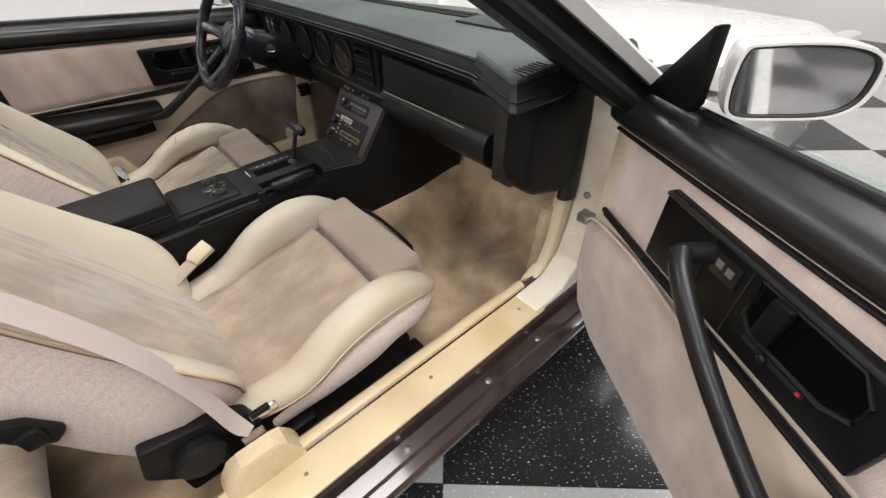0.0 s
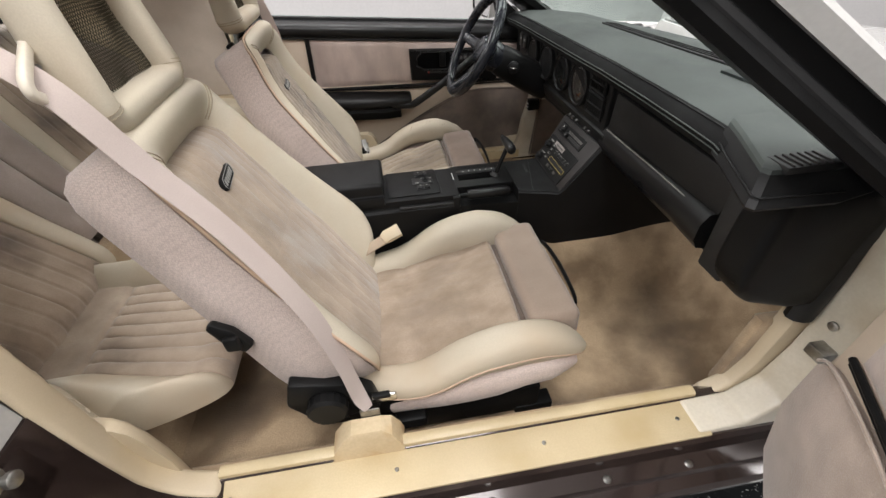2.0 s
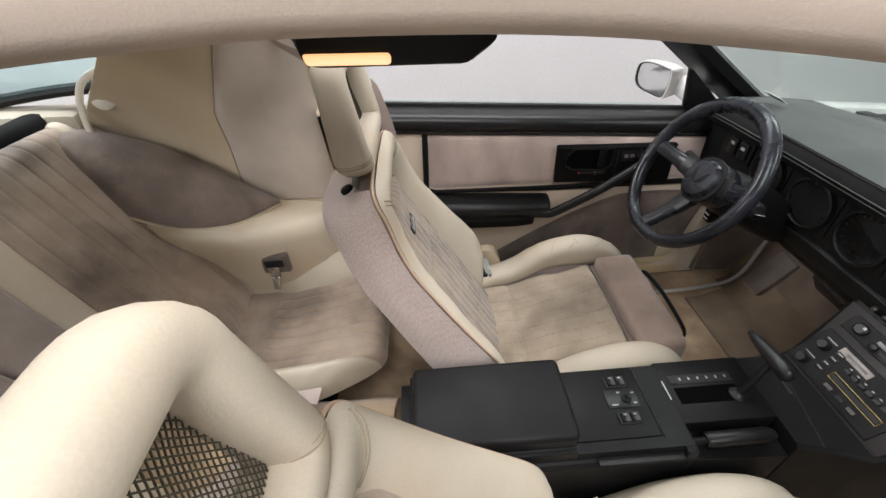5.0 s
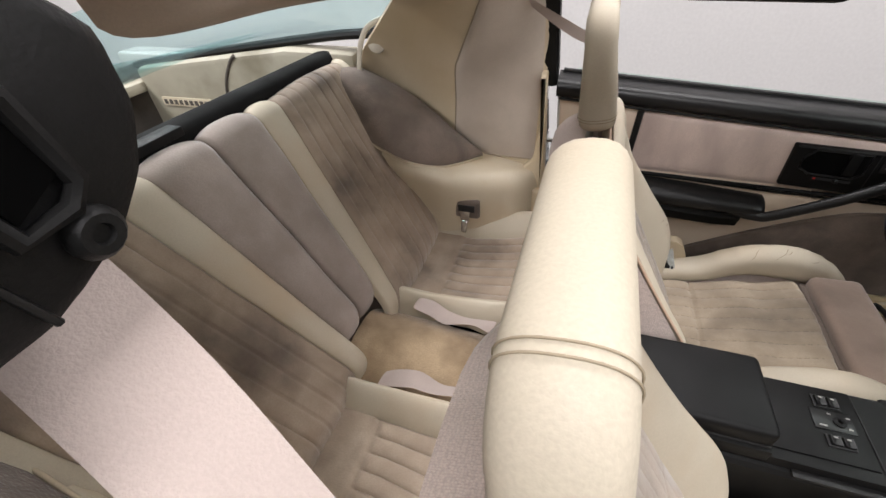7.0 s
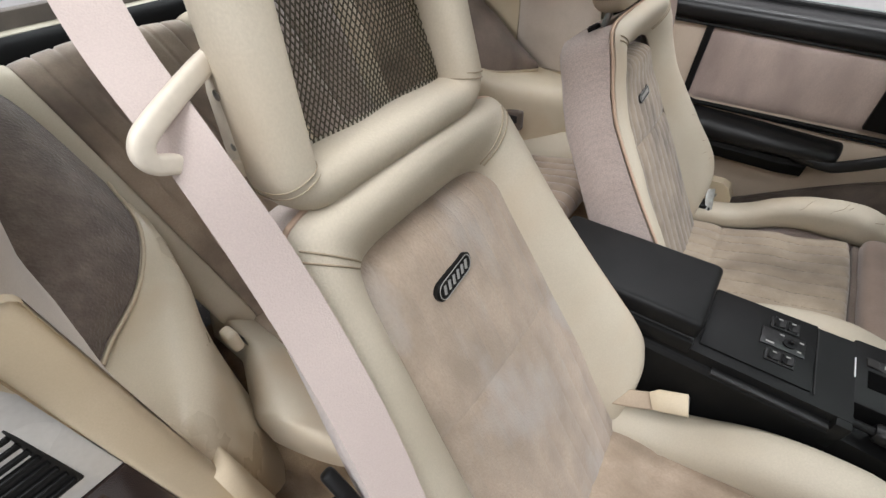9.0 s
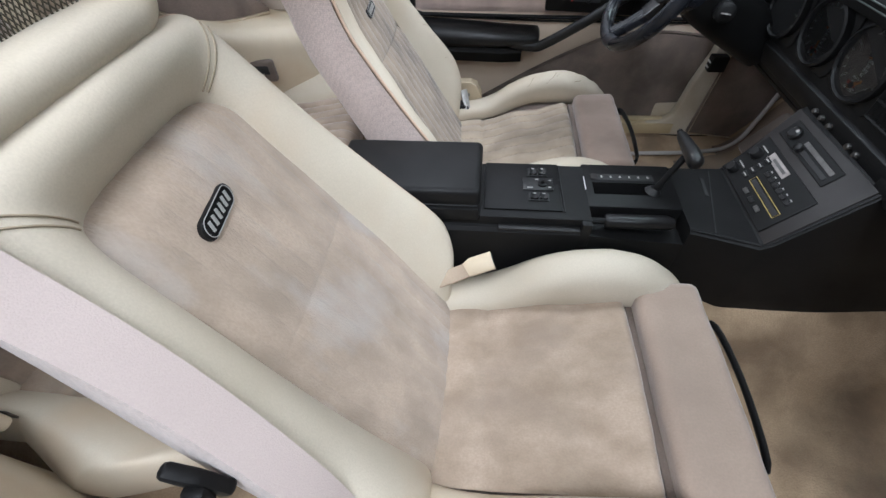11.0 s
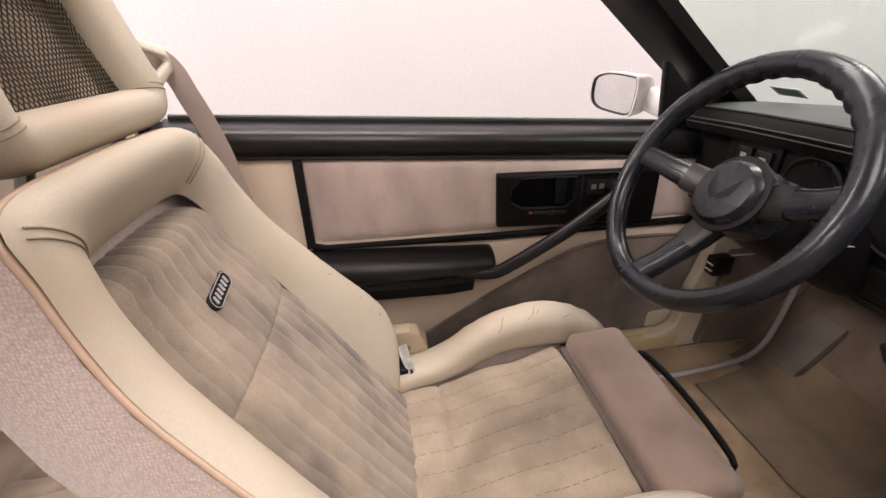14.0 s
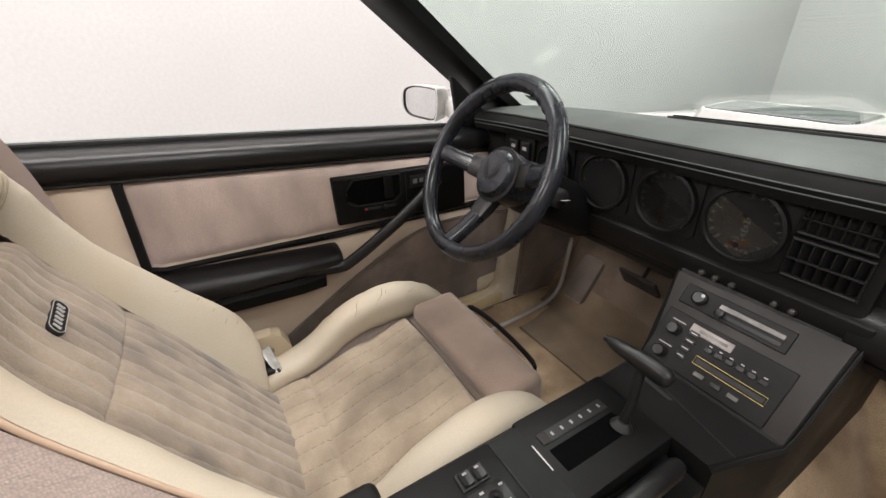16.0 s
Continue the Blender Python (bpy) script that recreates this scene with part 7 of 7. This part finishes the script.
# ---- door openings ----
for o in (-1, 1):
    part("jamb_bolt", lathe([(0.013, 0), (0.013, 0.003), (0.009, 0.004), (0.009, 0.008), (0.003, 0.009)], (0.765, o * 0.752, 0.372), (0, 0, 1), 16), RUBBER, car, "black rubber jamb plug")
    part("jamb_bolt", lathe([(0.009, 0), (0.009, 0.004), (0.006, 0.006), (0.001, 0.006)], (0.816, o * 0.752, 0.615), (-1, 0, 0), 14), STEEL, car)
    part("door_check", box(0.79, 0.83, o * 0.75, o * 0.785, 0.55, 0.575, 0.004), STEEL, car)
    part("opening_seal", sweep(smooth_path([(0.795, o * 0.708, 0.60), (0.80, o * 0.706, 0.70), (0.80, o * 0.704, 0.80)] + ([(0.84, o * 0.703, 0.87), (0.95, o * 0.70, 0.905)] if o < 0 else [(0.81, o * 0.704, 0.84)]), 5), (0.030, 0.020) if o < 0 else (0.016, 0.012), (0, 1, 0), 10), RUBBER, car, "black door opening seal")
    sk = thing("door_striker", (-0.478, o * 0.825, 0.690), "steel door striker on the lock pillar", "door striker")
    part("plate", lathe([(0.022, 0), (0.022, 0.003), (0.018, 0.004)], (-0.474, o * 0.825, 0.690), (1, 0, 0.1), 18), STEEL, sk)
    part("pin", lathe([(0.007, 0), (0.007, 0.022), (0.011, 0.023), (0.011, 0.030), (0.008, 0.032)], (-0.471, o * 0.825, 0.690), (1, 0, 0.1), 16), STEEL, sk)
    gv = part("pillar_grille", prism([(0.772, 0.725), (0.845, 0.725), (0.845, 0.835), (0.772, 0.835)], lambda u, v, t: V((t - 0.11 * (v - 0.6), o * u, v)), -0.470, -0.459, 0.002), RUBBER, car, "black slotted pillar grille")
    for k in range(8):
        part("grille_slat", prism([(0.776, 0.731 + 0.013 * k), (0.841, 0.731 + 0.013 * k), (0.841, 0.737 + 0.013 * k), (0.776, 0.737 + 0.013 * k)], lambda u, v, t: V((t - 0.11 * (v - 0.6), o * u, v)), -0.460, -0.4545, 0.001, 1), BLACK, gv)
    part("jamb_face", loft([[V((x, o * 0.743, z)), V((x, o * 0.88, z)), V((x - 0.02, o * 0.88, z)), V((x - 0.02, o * 0.743, z))] for x, z in ((-0.335, 0.345), (-0.348, 0.356), (-0.378, 0.370), (-0.406, 0.392), (-0.428, 0.424), (-0.444, 0.464), (-0.454, 0.53), (-0.462, 0.60), (-0.471, 0.70))]), BROWN, car, "dark brown painted lock pillar", 30)
    part("jamb_face", prism([(0.743, 0.702), (0.87, 0.702), (0.87, 0.92), (0.743, 0.92)], lambda u, v, t: V((t - 0.062 - 0.09 * (v - 0.6), o * u, v)), -0.42, -0.402, 0.002), WHITE, car)

# ---- bonnet louvres, cowl and screen sticker ----
LOUVRE = mat("dark_louvre_gap", (0.05, 0.055, 0.055), rough=0.6, bump=0)
GREYW = mat("greyish_louvre_paint", (0.13, 0.14, 0.138), (0.11, 0.118, 0.116), rough=0.55, s1=3, bump=0)
STICK = mat("green_print", (0.12, 0.22, 0.15), rough=0.5, bump=0)
for o in (1,):
    ring = [(1.075, 0.10), (1.11, 0.075), (1.27, 0.065), (1.29, 0.09), (1.28, 0.37), (1.25, 0.405), (1.11, 0.395), (1.075, 0.37)]
    mid = V((1.18, 0.235, 0))
    L = part("bonnet_louvre", loft([[V((mid.x + (x - mid.x) * k, o * (mid.y + (y - mid.y) * k), z)) for x, y in ring] for k, z in ((1.17, 0.826), (1.12, 0.850), (1.06, 0.884), (1.02, 0.899), (0.98, 0.901), (0.95, 0.896))]), WHITE, car, "white louvred bonnet vent", 30)
    part("louvre_bed", box(1.090, 1.272, o * 0.085, o * 0.385, 0.894, 0.8975, 0.001, 1), LOUVRE, L)
    for k in range(10):
        part("louvre_slat", box(1.094 + 0.018 * k, 1.104 + 0.018 * k, o * 0.088, o * 0.382, 0.8975, 0.9025, 0.001, 1), GREYW, L)
sticker = thing("screen_sticker", (0.74, 0.625, 0.93), "small pale and green sticker on the windscreen", "sticker")
gm = Matrix.Translation((0.74, 0.625, 0.929)) @ Matrix.Rotation(radians(33), 4, "Y")
part("paper", box(-0.016, 0.016, -0.032, 0.032, -0.0006, 0.0006, 0.0, 1, gm), LABELW, sticker)
part("print", box(-0.012, 0.012, -0.026, 0.026, -0.0012, -0.0005, 0.0, 1, gm), STICK, sticker, "green printed block")

# ---- vinyl floor tiles ----
TILE = 0.61
ta = V((0.735, -0.678, 0))
tb_ = V((0.678, 0.735, 0))
t0 = V((0.257, -0.836, 0))
tile_me = {}
for kind, material in (("dark", TILE_D), ("light", TILE_L)):
    b = box(0.0012, TILE - 0.0012, 0.0012, TILE - 0.0012, -0.004, 0.0, 0.0008, 1)
    me = bpy.data.meshes.new("floor_tile")
    b.to_mesh(me)
    b.free()
    me.materials.append(material)
    tile_me[kind] = me
floor_ob = bpy.data.objects["floor"]
far = {"dark": bmesh.new(), "light": bmesh.new()}
rot = Matrix(((ta.x, tb_.x, 0, 0), (ta.y, tb_.y, 0, 0), (0, 0, 1, 0), (0, 0, 0, 1)))
for i in range(-16, 17):
    for j in range(-16, 17):
        p = t0 + ta * (TILE * i) + tb_ * (TILE * j)
        c = p + (ta + tb_) * (TILE / 2)
        if not (-6.9 < c.x < 6.3 and -5.4 < c.y < 2.9):
            continue
        kind = "dark" if (i + j) % 2 == 0 else "light"
        if (c - V((1.0, -1.6, 0))).length < 3.9:
            o_ = new("floor_tile", tile_me[kind])
            o_.parent = floor_ob
            o_.matrix_basis = Matrix.Translation(p) @ rot
        else:
            far[kind].from_mesh(tile_me[kind])
            far[kind].verts.ensure_lookup_table()
            nv = len(tile_me[kind].vertices)
            for vv in far[kind].verts[-nv:]:
                vv.co = (Matrix.Translation(p) @ rot) @ vv.co
for kind, material in (("dark", TILE_D), ("light", TILE_L)):
    part("far_tiles", far[kind], material, floor_ob, kind="stuff")
